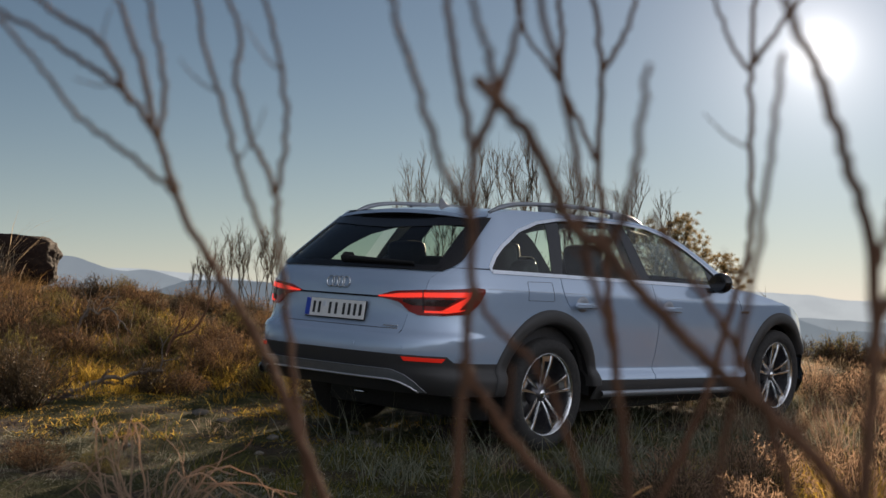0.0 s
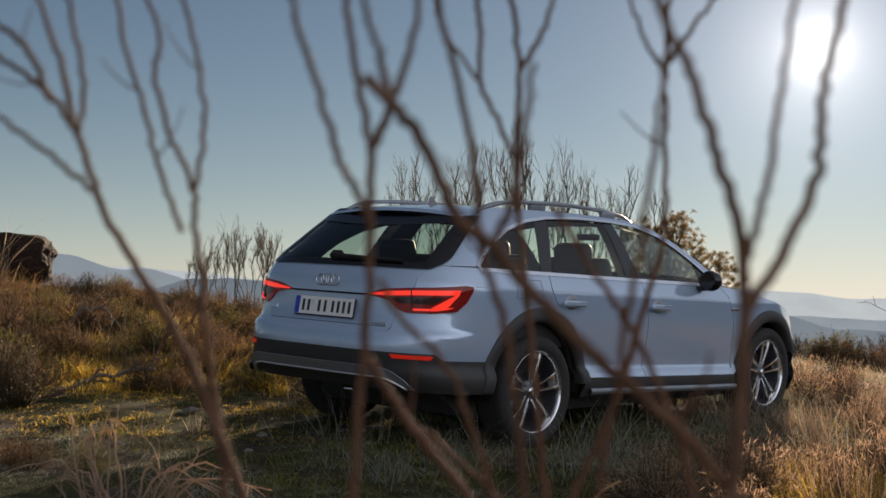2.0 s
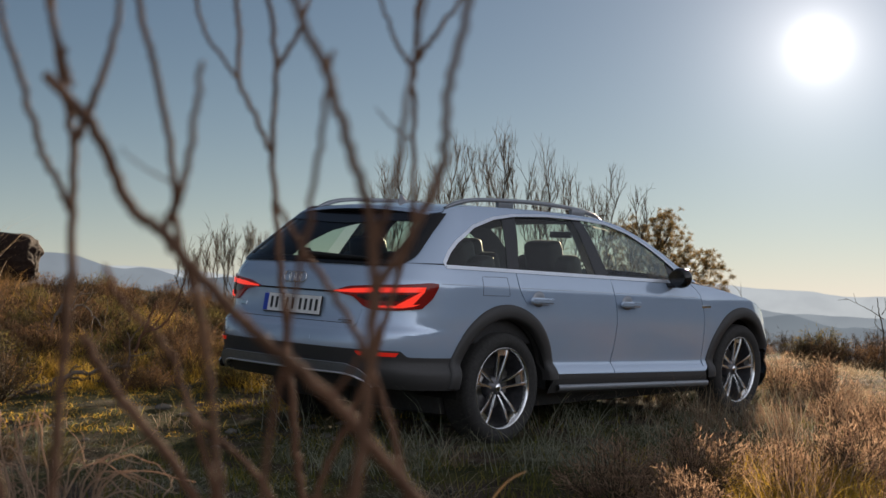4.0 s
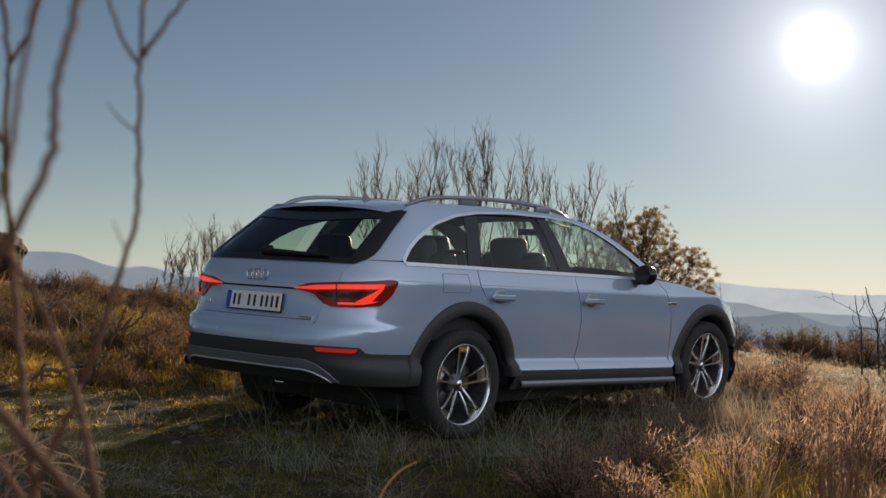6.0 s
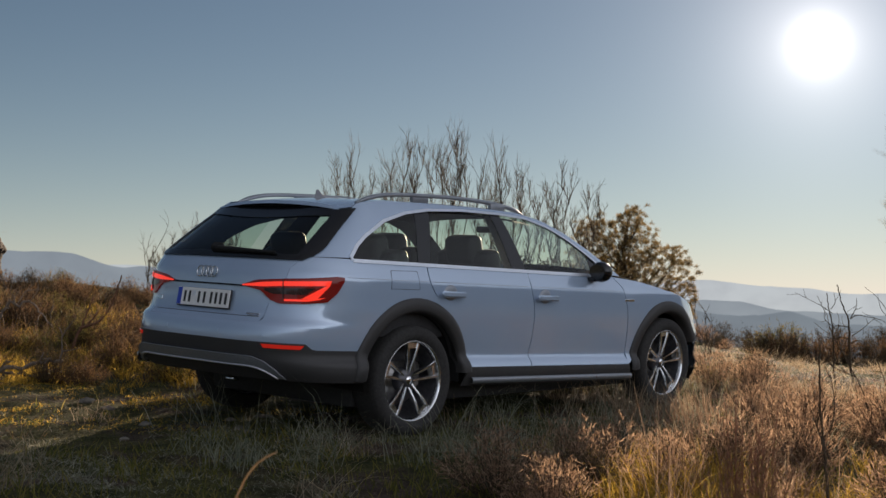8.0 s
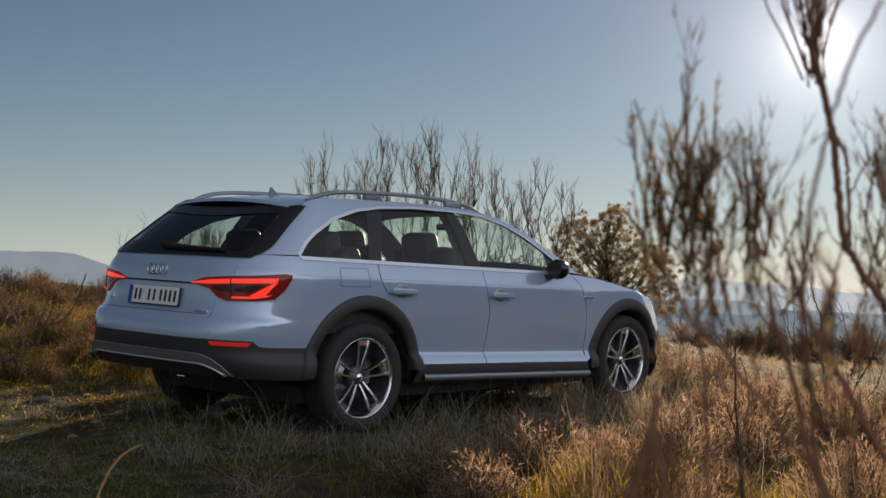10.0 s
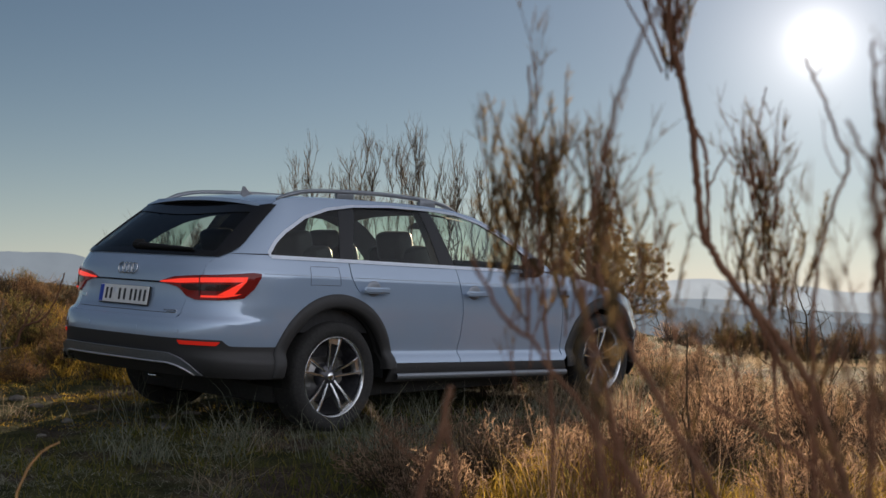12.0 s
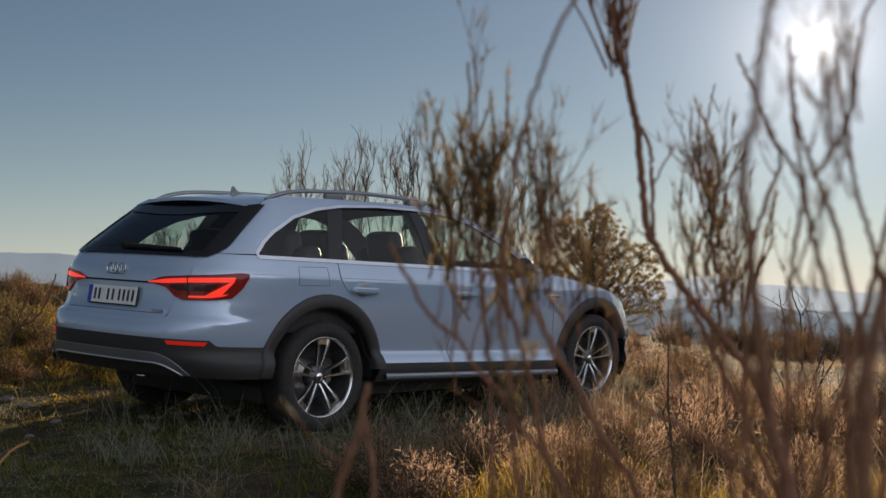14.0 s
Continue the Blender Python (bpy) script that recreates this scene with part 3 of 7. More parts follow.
def make_car():
    car = thing("estate_car", "white estate car with grey plastic arch cladding and lit tail lamps", "car", CAR)
    for flip in (False, True):          # the right side, then the left
        SEAM = [(0.541, 0.628), (0.546, 0.70), (0.556, 0.755), (0.625, 0.80), (0.651, 0.86), (0.650, 0.90), (0.652, 0.97), (0.690, 1.035)]
        low = sy([(-0.544, 0.628)]) + sx([(-2.20, 0.605), (-2.05, 0.585), (-1.925, 0.560)]) + sx(arc(ARCH_REAR, 0.503, 149, 36, 20))
        top = sy([(-0.693, 1.035)]) + sx([(-2.02, 1.035), (-1.97, 1.036), (-1.93, 1.036)]) + sx([(-1.92 + (0.615) * k / 19, 1.036) for k in range(20)])
        low[-1] = sx([(-1.006, 0.590)])[0]
        end = sx(shift(REAR_DOOR_EDGE[::-1], -GAP))
        low[-1], top[-1] = end[0], end[-1]
        start = sy([(-y - 0.001, z) for y, z in SEAM])
        low[0], top[0] = start[0], start[-1]
        quarter = part("quarter_panel", panel(low, top, 84, 36, start=start, end=end, mirror=flip), PAINT, car)
        part("quarter_lining", panel(sx([(-2.18, 0.66), (-1.60, 0.90), (-1.05, 0.62)]), sx([(-2.12, 1.04), (-1.65, 1.04), (-1.10, 1.04)]), 20, 6, out=-0.035, thick=0, mirror=flip), TRIM_DARK, car)
        # doors
        start = sx(shift([(-0.925, 0.386)] + arc(ARCH_REAR, 0.503, 13, 33, 4) + REAR_DOOR_EDGE[::-1], GAP))
        end = sx(shift(FRONT_DOOR_EDGE[::-1], -GAP))
        rear_door = part("rear_door", panel([start[0], end[0]], [start[-1], end[-1]], 24, 30, start=start, end=end, mirror=flip), PAINT, car)
        start = sx(shift(FRONT_DOOR_EDGE[::-1], GAP))
        end = sx(shift(FENDER_EDGE[::-1], -GAP))
        front_door = part("front_door", panel([start[0], end[0]], [start[-1], end[-1]], 28, 30, start=start, end=end, mirror=flip), PAINT, car)
        start = sx(shift(FENDER_EDGE[::-1], GAP))
        low = [start[0]] + sx(arc(ARCH_FRONT, 0.465, 175, 18, 22)) + sx([(1.90, 0.55), (2.05, 0.60)])
        n = len(low)
        edge = sample_len([(0.704, 1.028), (1.03, 1.004), (1.31, 0.962), (1.58, 0.908), (1.80, 0.850), (1.95, 0.795), (2.08, 0.73)], n)
        top = sx([tuple(q) for q in edge])
        top[0] = start[-1]
        part("front_fender", panel(low, top, 60, 16, start=start, mirror=flip), PAINT, car)
        # door handles, each over a grey disc coloured like its recess's shade
        for door, x0 in ((rear_door, -1.112), (front_door, -0.142)):
            s = 1 if flip else -1
            y = s * (float(half_width(0.857)))
            bm = bmesh.new()
            bmesh.ops.create_cube(bm, size=1, matrix=pose(x0, y + s * 0.036, 0.852 - RAKE * x0, 0, 1.7, 0) @ Matrix.Diagonal((0.235, 0.024, 0.040, 1)))
            bmesh.ops.bevel(bm, geom=bm.edges[:], offset=0.010, segments=3, affect="EDGES")
            sharp_edges(bm, 50)
            part("door_handle", bm, PAINT, door)
            bm = bmesh.new()
            bmesh.ops.create_uvsphere(bm, u_segments=20, v_segments=10, radius=1, matrix=pose(x0, y + s * 0.001, 0.862 - RAKE * x0) @ Matrix.Diagonal((0.062, 0.010, 0.050, 1)))
            sharp_edges(bm, 60)
            part("handle_bowl_shade", bm, RAIL, door, "raised grey disc painting the shade of the handle's bowl")
        # fuel flap, only on the right
        if not flip:
            flap = [(-1.645, 0.870), (-1.635, 0.982), (-1.400, 0.986), (-1.395, 0.872)]
            ring = sample_len([flap[0], flap[1], flap[2], flap[3], flap[0]], 60)
            part("fuel_flap_gap", line_tube([[body(px(x, z), z, 0.0006) for x, z in ring]], 0.0014, 5), BLACK, quarter)
        # thin grey line along the flank, drawn as the shoulder crease's shade
        for owner, x0, x1 in ((quarter, -1.98, -1.31), (rear_door, -1.29, -0.30), (front_door, -0.28, 0.76)):
            crease = [body(px(x, 0.925), 0.925, 0.0004) for x in np.linspace(x0, x1, 24)]
            part("crease_shade_line", line_tube([[(x, -y if flip else y, z) for x, y, z in crease]], 0.0014, 5), RAIL, owner)
        # upper side frame from the tail glass round the roof edge to the windscreen
        n = 70
        inner = sample_len(WINDOW_TOP, n)
        outer = sample_len([tail_edge(0.747 - 0.100 * k / 5 - (0.0 if k else 0.055), 1.036 + 0.312 * k / 5) for k in range(6)] + [(-1.70, 1.392), (-1.5, 1.418), (-1.0, 1.440), (-0.5, 1.448), (-0.15, 1.442), (0.10, 1.400),
                            (0.32, 1.315), (0.50, 1.220), (0.66, 1.125), (0.80, 1.035)], n)
        part("side_frame", panel(sx([tuple(q) for q in inner]), sx([tuple(q) for q in outer]), n, 8, mirror=flip), PAINT, car)
        part("pillar_lining", panel(sx([tuple(q) for q in inner]), sx([tuple(q) for q in outer]), n, 5, out=-0.03, thick=0, mirror=flip), TRIM_DARK, car)
        wide = [(-0.6 + (x + 0.6) * 0.84, 1.036 + (z - 1.036) * 0.87) for x, z in inner]
        if flip:
            part("roof_side_lining", panel(sx(wide), sx([tuple(q) for q in outer]), n, 7, out=-0.055, thick=0, mirror=flip), TRIM_DARK, car)
        # window panes and pillars, set in a little
        belt = 1.036

        def top_z(x):
            w = np.array(WINDOW_TOP)
            return float(np.interp(x, w[:, 0], w[:, 1]))

        def pane(x0b, x1b, x0t, x1t, mat, name, out):
            low = sx([(x0b + (x1b - x0b) * k / 23, belt) for k in range(24)])
            top = sx([(x0t + (x1t - x0t) * k / 23, max(belt + 0.004, top_z(x0t + (x1t - x0t) * k / 23) - 0.004)) for k in range(24)])
            return part(name, panel(low, top, 24, 12, out=out, thick=0.004, mirror=flip), mat, car)

        pane(-1.885, -1.365, -1.895, -1.235, SIDE_GLASS, "quarter_window", -0.012).visible_shadow = False
        far = 0.12 if flip else 0.0
        pane(-1.365 + far, -1.255 + far, -1.235 + far, -1.085 + far, BLACK_GLOSS, "rear_pillar_trim", -0.008)
        pane(-1.255, -0.440, -1.085, -0.455, SIDE_GLASS, "rear_window", -0.012).visible_shadow = False
        pane(-0.440, -0.290, -0.455, -0.350, BLACK_GLOSS, "middle_pillar_trim", -0.008)
        pane(-0.290, 0.470, -0.350, 0.470, SIDE_GLASS, "front_window", -0.012).visible_shadow = False
        pane(0.470, 0.675, 0.470, 0.675, BLACK_GLOSS, "mirror_corner_trim", -0.008)
        if flip:
            pane(-1.23, -0.98, -1.03, -0.84, TRIM_DARK, "pillar_cover", -0.060)
        pane(-0.46, -0.28, -0.47, -0.33, TRIM_DARK, "pillar_cover", -0.060)
        # bright flat band round the windows
        rim = sample_len([(-1.905, 1.030), (-1.918, 1.040)] + WINDOW_TOP[1:13], 90)
        away = np.gradient(rim, axis=0)
        away = np.stack([-away[:, 1], away[:, 0]], -1) / np.linalg.norm(away, axis=1)[:, None]
        wide = np.linspace(0.016, 0.011, 90)[:, None]
        band = part("window_band", panel(sx([tuple(q) for q in rim - away * 0.003]), sx([tuple(q) for q in rim + away * wide]), 90, 3, out=0.004, thick=0.006, mirror=flip), BAND, car, "bright metal window surround")
        part("belt_band", panel(sx([(-1.915 + 2.575 * k / 39, 1.018) for k in range(40)]), sx([(-1.900 + 2.55 * k / 39, 1.040) for k in range(40)]), 40, 3, out=0.005, thick=0.006, mirror=flip), BAND, band)
        # arch cladding
        for c, r, a0, a1, name in ((ARCH_REAR, 0.500, 179, 6, "rear_arch_cladding"), (ARCH_FRONT, 0.462, 186, 24, "front_arch_cladding")):
            verts, faces, n = [], [], 48
            prof = [(0.018, 0.001), (0.014, 0.012), (-0.010, 0.020), (-0.050, 0.021), (-0.066, 0.014), (-0.072, -0.004), (-0.076, -0.03), (-0.078, -0.05)]
            for i in range(n):
                a = radians(a0 + (a1 - a0) * i / (n - 1))
                for dr, o in prof:
                    x, z = c[0] + (r + dr) * math.cos(a), c[1] + (r + dr) * math.sin(a)
                    q = body(px(min(x, 2.15), z), z, o)
                    verts.append((q[0], -q[1] if flip else q[1], q[2]))
            m = len(prof)
            for i in range(n - 1):
                for k in range(m - 1):
                    q = (i * m + k, i * m + k + 1, (i + 1) * m + k + 1, (i + 1) * m + k)
                    faces.append(q if not flip else q[::-1])
            part(name, mesh_of(name, verts, faces), CLADDING, car)
            # liner behind the wheel
            verts, faces = [], []
            for i in range(33):
                a = radians(188 + (10 if c[0] > 0 else 0) - (180 if c[0] > 0 else 190) * i / 32)
                for y in (0.895, 0.55):
                    x, z = c[0] + 0.425 * math.cos(a), c[1] + 0.425 * math.sin(a)
                    verts.append((x, y if flip else -y, z - RAKE * x))
            for i in range(32):
                faces.append((2 * i, 2 * i + 1, 2 * i + 3, 2 * i + 2))
            verts += [(c[0], (0.55 if flip else -0.55), c[1] - RAKE * c[0])]
            for i in range(32):
                faces.append((2 * i + 1, 66, 2 * i + 3))
            part("wheel_arch_liner", mesh_of("liner", verts, faces), LINER, car)
        # sill and its silver strip
        low = sx([(-0.96, 0.262), (0.93, 0.262)])
        top = sx([(-0.935, 0.384), (0.885, 0.384)])
        part("sill_cladding", panel(low, top, 30, 8, out=0.004, mirror=flip), CLADDING, car)
        strip = [body(px(x, 0.305), 0.305, 0.016) for x in np.linspace(-0.90, 0.90, 30)]
        prof = [(0.000, -0.028), (0.016, -0.020), (0.019, 0.004), (0.006, 0.014), (0.0, 0.014)]
        verts, faces = [], []
        for x, y, z in strip:
            for o, dz in prof:
                s = 1 if flip else -1
                verts.append((x, s * (abs(y) + o), z + dz))
        m = len(prof)
        for i in range(len(strip) - 1):
            faces += [(i * m + k, i * m + k + 1, (i + 1) * m + k + 1, (i + 1) * m + k) for k in range(m - 1)]
        part("sill_strip", mesh_of("strip", verts, faces), RAIL, car, "satin silver strip along the sill")
        # roof rail
        s = 1 if flip else -1
        line = smooth_line([(-1.66, s * 0.585, 1.395), (-1.55, s * 0.585, 1.432), (-1.40, s * 0.582, 1.462), (-1.13, s * 0.578, 1.482), (-0.73, s * 0.572, 1.496), (-0.36, s * 0.567, 1.490), (-0.12, s * 0.562, 1.468), (0.02, s * 0.56, 1.432)], 40)
        verts, faces = [], []
        for i, q in enumerate(line):
            taper = min(1, 0.45 + 0.12 * min(i, 39 - i))
            for dy, dz in ((-0.018, -0.012), (-0.020, 0.004), (-0.010, 0.014), (0.010, 0.014), (0.020, 0.004), (0.018, -0.012)):
                verts.append((q[0], q[1] + dy * taper, q[2] + dz * taper - RAKE * q[0]))
        for i in range(39):
            for k in range(6):
                a, b = i * 6 + k, i * 6 + (k + 1) % 6
                faces.append((a, b, b + 6, a + 6))
        rail = part("roof_rail", mesh_of("rail", verts, faces), RAIL, car, "satin silver roof rail")
        for x0, h in ((-1.08, 0.05), (-0.30, 0.05)):
            part("rail_foot", box((0.15, 0.030, h), (x0, s * 0.578, 1.462 - RAKE * x0), 0.008), RAIL, rail)
        # door mirror
        s = 1 if flip else -1
        bm = bmesh.new()
        bmesh.ops.create_uvsphere(bm, u_segments=24, v_segments=14, radius=1, matrix=pose(0.425, s * 0.975, 1.045, 0, 0, s * 12) @ Matrix.Diagonal((0.075, 0.088, 0.074, 1)))
        for v in bm.verts:
            if v.co.x < 0.375:
                v.co.x = 0.375
        sharp_edges(bm, 50)
        mirror = part("door_mirror", bm, BLACK_GLOSS, car, "gloss black door mirror housing")
        part("mirror_foot", box((0.09, 0.12, 0.035), (0.43, s * 0.885, 0.990), 0.012), BLACK_GLOSS, mirror)
        bm = bmesh.new()
        bmesh.ops.create_circle(bm, cap_ends=True, radius=1, segments=24, matrix=pose(0.372, s * 0.975, 1.045, 0, -90, 0) @ Matrix.Diagonal((0.054, 0.068, 1, 1)))
        part("mirror_glass", bm, BLACK_GLOSS, mirror)
    # tail: lid, bumper, glass
    seam = [(0.540, 0.640), (0.545, 0.70), (0.555, 0.755), (0.624, 0.80), (0.650, 0.86), (0.649, 0.90), (0.651, 0.97), (0.688, 1.030)]
    low = sy([(0.540 - 1.08 * k / 30, 0.640) for k in range(31)])
    top = sy([(0.688 - 1.376 * k / 30, 1.030) for k in range(31)])
    lid = part("tailgate", panel(low, top, 44, 18, start=sy(seam), end=sy([(-y, z) for y, z in seam])), PAINT, car)
    low = sx([(-1.878, 0.535)])
    p1 = low[0][0]
    ps = [-p1 + 2 * p1 * k / 60 for k in range(61)]
    corner = abs(py(0.79, 0.5))

    def dip(p):
        return 0.034 * float(step(corner, corner + 0.04, abs(p)))

    ends = sx([(ARCH_REAR[0] - math.sqrt(0.506 ** 2 - (z - ARCH_REAR[1]) ** 2), z) for z in np.linspace(0.486, 0.618, 6)])
    reach = [[-q + 2 * q * k / 60 for k in range(61)] for q in (ends[0][0], ends[-1][0])]
    bumper = part("rear_bumper", panel([(p, 0.520 - dip(p)) for p in reach[0]], [(p, 0.618) for p in reach[1]], 90, 6, start=[(-p, z) for p, z in ends], end=ends, out=0.003), PAINT, car)
    part("bumper_cladding", panel([(p, 0.300) for p in ps], [(p, 0.524 - dip(p)) for p in ps], 90, 10, out=0.004), CLADDING, car, "dark grey plastic lower bumper")
    part("bumper_shelf", panel([(p, 0.616) for p in ps], [(p, 0.642) for p in ps], 90, 4, out=0.000), PAINT, car)
    # silver trim round the diffuser
    trim = sample_len([(0.69, 0.312), (0.655, 0.368), (0.60, 0.412), (0.52, 0.436), (-0.52, 0.436), (-0.60, 0.412), (-0.655, 0.368), (-0.69, 0.312)], 70)
    low = sample_len([(0.65, 0.312), (0.61, 0.344), (0.56, 0.366), (0.50, 0.376), (-0.50, 0.376), (-0.56, 0.366), (-0.61, 0.344), (-0.65, 0.312)], 70)
    part("diffuser_trim", panel(sy([tuple(q) for q in low]), sy([tuple(q) for q in trim]), 70, 5, out=0.026, thick=0.026), RAIL, car, "satin silver diffuser trim")
    # brighter tube paints the lit lower edge of the trim
    part("lower_edge_highlight", line_tube([[body(py(float(y), float(z)), float(z), 0.027) for y, z in low]], 0.006, 6), SILVER, car)
    part("trim_edge", line_tube([[body(py(float(y), float(z)), float(z), 0.027) for y, z in trim]], 0.003, 6), RAIL, car)
    for s in (-1, 1):
        pipe = lathe([(0.033, -0.005), (0.041, -0.005), (0.041, 0.14), (0.033, 0.14), (0.033, -0.005)], 24)
        for v in pipe.vertices:
            v.co = (v.co.y - 2.315, v.co.x + 0.668 + s * 0.044, v.co.z * 0.9 + 0.335 + RAKE * 2.3)
        part("tail_pipe", pipe, CHROME, car)
        part("rear_reflector", panel(sy([(s * (0.60 + 0.17 * k / 11), 0.490) for k in range(12)]), sy([(s * (0.585 + 0.20 * k / 11), 0.513) for k in range(12)]), 12, 3, out=0.010, thick=0.008), REFLECTOR, car)
    glass_low = sy([(0.665 - 1.33 * k / 24, 1.026) for k in range(25)])
    glass_top = sy([(0.640 - 1.28 * k / 24, 1.350) for k in range(25)])
    part("tailgate_window", panel(glass_low, glass_top, 40, 16, out=-0.004, thick=0.004), REAR_GLASS, car).visible_shadow = False
    for s in (-1, 1):
        a = sy([(s * (0.764 - 0.104 * k / 11 - 0.075 * max(0, 1 - k / 3) ** 2.4), 1.012 + 0.344 * k / 11) for k in range(12)])
        b = sy([(s * (0.655 - 0.085 * k / 11), 1.014 + 0.330 * k / 11) for k in range(12)])
        part("tail_pillar_trim", panel(b if s > 0 else a, a if s > 0 else b, 24, 6, out=0.007, thick=0.010), BLACK_GLOSS, car)
    part("glass_top_band", panel(sy([(0.655 - 1.31 * k / 24, 1.288 - 0.012 * math.cos(math.pi * (k / 12 - 1))) for k in range(25)]), sy([(0.640 - 1.28 * k / 24, 1.350) for k in range(25)]), 40, 4, out=0.004, thick=0.006), BLACK_GLOSS, car)
    part("glass_edge_trim", panel(sy([(0.655 - 1.31 * k / 24, 1.013) for k in range(25)]), sy([(0.670 - 1.34 * k / 24, 1.048) for k in range(25)]), 40, 4, out=0.010, thick=0.012), BLACK_GLOSS, car)
    # roof with crown and the spoiler lip over the glass
    roof_z = spline([-1.92, -1.80, -1.5, -1.0, -0.5, 0.0, 0.12], [1.372, 1.398, 1.438, 1.464, 1.472, 1.456, 1.444])
    roof_w = spline([-1.92, -1.80, -1.6, -1.0, 0.12], [0.575, 0.595, 0.605, 0.612, 0.600])
    verts, faces, nx, ny = [], [], 40, 25
    for i in range(nx):
        x = -1.805 + 1.925 * i / (nx - 1)
        for j in range(ny):
            f = -1 + 2 * j / (ny - 1)
            bow = -0.030 * (1 - f * f) * step(-1.6, -1.825, x) + 0.055 * (1 - f * f) * step(-0.2, 0.12, x)
            verts.append((x + float(bow), f * float(roof_w(x)), float(roof_z(x)) - 0.034 * f * f - 0.016 * f ** 8 - RAKE * x))
    faces = [(i * ny + j, (i + 1) * ny + j, (i + 1) * ny + j + 1, i * ny + j + 1) for i in range(nx - 1) for j in range(ny - 1)]
    part("roof", mesh_of("roof", verts, faces), PAINT, car)
    inner = [(x, y * 0.96, z - 0.035) for x, y, z in verts]
    part("headliner", mesh_of("headliner", inner, faces), HEADLINER, car)
    # spoiler underside
    edge = verts[:ny]
    under = [(x + 0.10, y * 0.98, z - 0.075) for x, y, z in edge]
    lip = [(x - 0.020 * (1 - (y / 0.6) ** 8), y, z - 0.022 * (1 - 0.6 * (y / 0.6) ** 8)) for x, y, z in edge]
    rows = [(j, j + 1, ny + j + 1, ny + j) for j in range(ny - 1)]
    spoiler = part("spoiler", mesh_of("spoiler", edge + lip, rows), PAINT, car)
    part("spoiler_underside", mesh_of("underside", lip + under, rows), BLACK_GLOSS, spoiler, "gloss black spoiler underside")
    # aerial fin
    bm = bmesh.new()
    rings = [(0.00, 0.105, 0.028), (0.012, 0.092, 0.020), (0.024, 0.052, 0.010), (0.050, 0.026, 0.006), (0.072, 0.010, 0.004)]
    loops = []
    for h, lx, ly in rings:
        back = -1.47 + 0.02 * (h / 0.068)
        loops.append([bm.verts.new((back + lx * (1 + math.cos(a)) - 0.02, ly * math.sin(a), 1.425 + h - RAKE * -1.4)) for a in np.linspace(0, 2 * math.pi, 17)[:-1]])
    for a, b in zip(loops, loops[1:]):
        for k in range(16):
            bm.faces.new((a[k], a[(k + 1) % 16], b[(k + 1) % 16], b[k]))
    bm.faces.new(loops[-1])
    sharp_edges(bm, 50)
    part("aerial_fin", bm, FIN, car)
    # silencer bracket under the tail
    part("exhaust_bracket", box((0.05, 0.07, 0.022), (-2.12, 0.0, 0.315), 0.006, turn=(0, 20, 10)), CHROME, car)
    # bonnet between the fenders, windscreen, nose
    hood = sample_len([(0.80, 1.032), (1.03, 1.006), (1.31, 0.964), (1.58, 0.910), (1.80, 0.852), (1.95, 0.797), (2.08, 0.732)], 24)
    verts, ny = [], 17
    for x, z in hood:
        q = body(px(x, z), z)
        for j in range(ny):
            f = -1 + 2 * j / (ny - 1)
            verts.append((q[0] + 0.16 * (1 - f * f) * (x - 0.8) / 1.28, f * abs(q[1]) * 0.995, q[2] + 0.055 * (1 - f * f) + 0.012 * (1 - f ** 8)))
    for j in (0, ny - 1):
        part("bonnet_shoulder", line_tube([[verts[i * ny + j] for i in range(11, 24)]], 0.005, 12), PAINT, car)
    part("bonnet", mesh_of("bonnet", verts, [(i * ny + j, (i + 1) * ny + j, (i + 1) * ny + j + 1, i * ny + j + 1) for i in range(23) for j in range(ny - 1)]), PAINT, car)
    verts = []
    for k in range(10):
        v = k / 9
        for j in range(ny):
            f = -1 + 2 * j / (ny - 1)
            x = (0.80 + 0.30 * (1 - f * f)) * (1 - v) + (0.09 + 0.07 * (1 - f * f)) * v
            z = 1.045 + (1.420 - 1.045) * v + 0.035 * math.sin(math.pi * v) + 0.02 * (1 - f * f)
            verts.append((x, f * (0.835 * (1 - v) + 0.605 * v), z - RAKE * x))
    screen = part("windscreen", mesh_of("windscreen", verts, [(i * ny + j, (i + 1) * ny + j, (i + 1) * ny + j + 1, i * ny + j + 1) for i in range(9) for j in range(ny - 1)]), FRONT_GLASS, car)
    screen.visible_shadow = False
    pf = px(1.885, 0.45)
    ps = [pf + (6 - 2 * pf) * k / 50 for k in range(51)]

    def nose(z0, z1, mat, name, out=0.0):
        verts, faces = [], []
        for j in range(6):
            z = z0 + (z1 - z0) * j / 5
            for p in ps:
                q = body(p if p <= 3 else 6 - p, z, out)
                verts.append((q[0], q[1] if p <= 3 else -q[1], q[2]))
        n = len(ps)
        faces = [(j * n + i, j * n + i + 1, (j + 1) * n + i + 1, (j + 1) * n + i) for j in range(5) for i in range(n - 1)]
        part(name, mesh_of(name, verts, faces), mat, car)

    nose(0.24, 0.34, CLADDING, "front_bumper_cladding", 0.006)
    nose(0.34, 0.62, PAINT, "front_bumper", 0.004)
    nose(0.62, 0.74, BLACK_GLOSS, "grille")
    # tail lamps: a long inner wedge on the lid, the main lamp on the corner
    for s in (-1, 1):
        def lamp(name, low, top, mat, out, parent, label="", nu=28):
            low, top = sample_len(low, nu), sample_len(top, nu)
            return part(name, panel([tuple(q) for q in low], [tuple(q) for q in top], nu, 5, out=out, thick=0.02, mirror=(s > 0)), mat, parent, label)

        def both_ways(points):
            return [(py(-y, z) if kind == "y" else px(y, z), z) for kind, y, z in points]

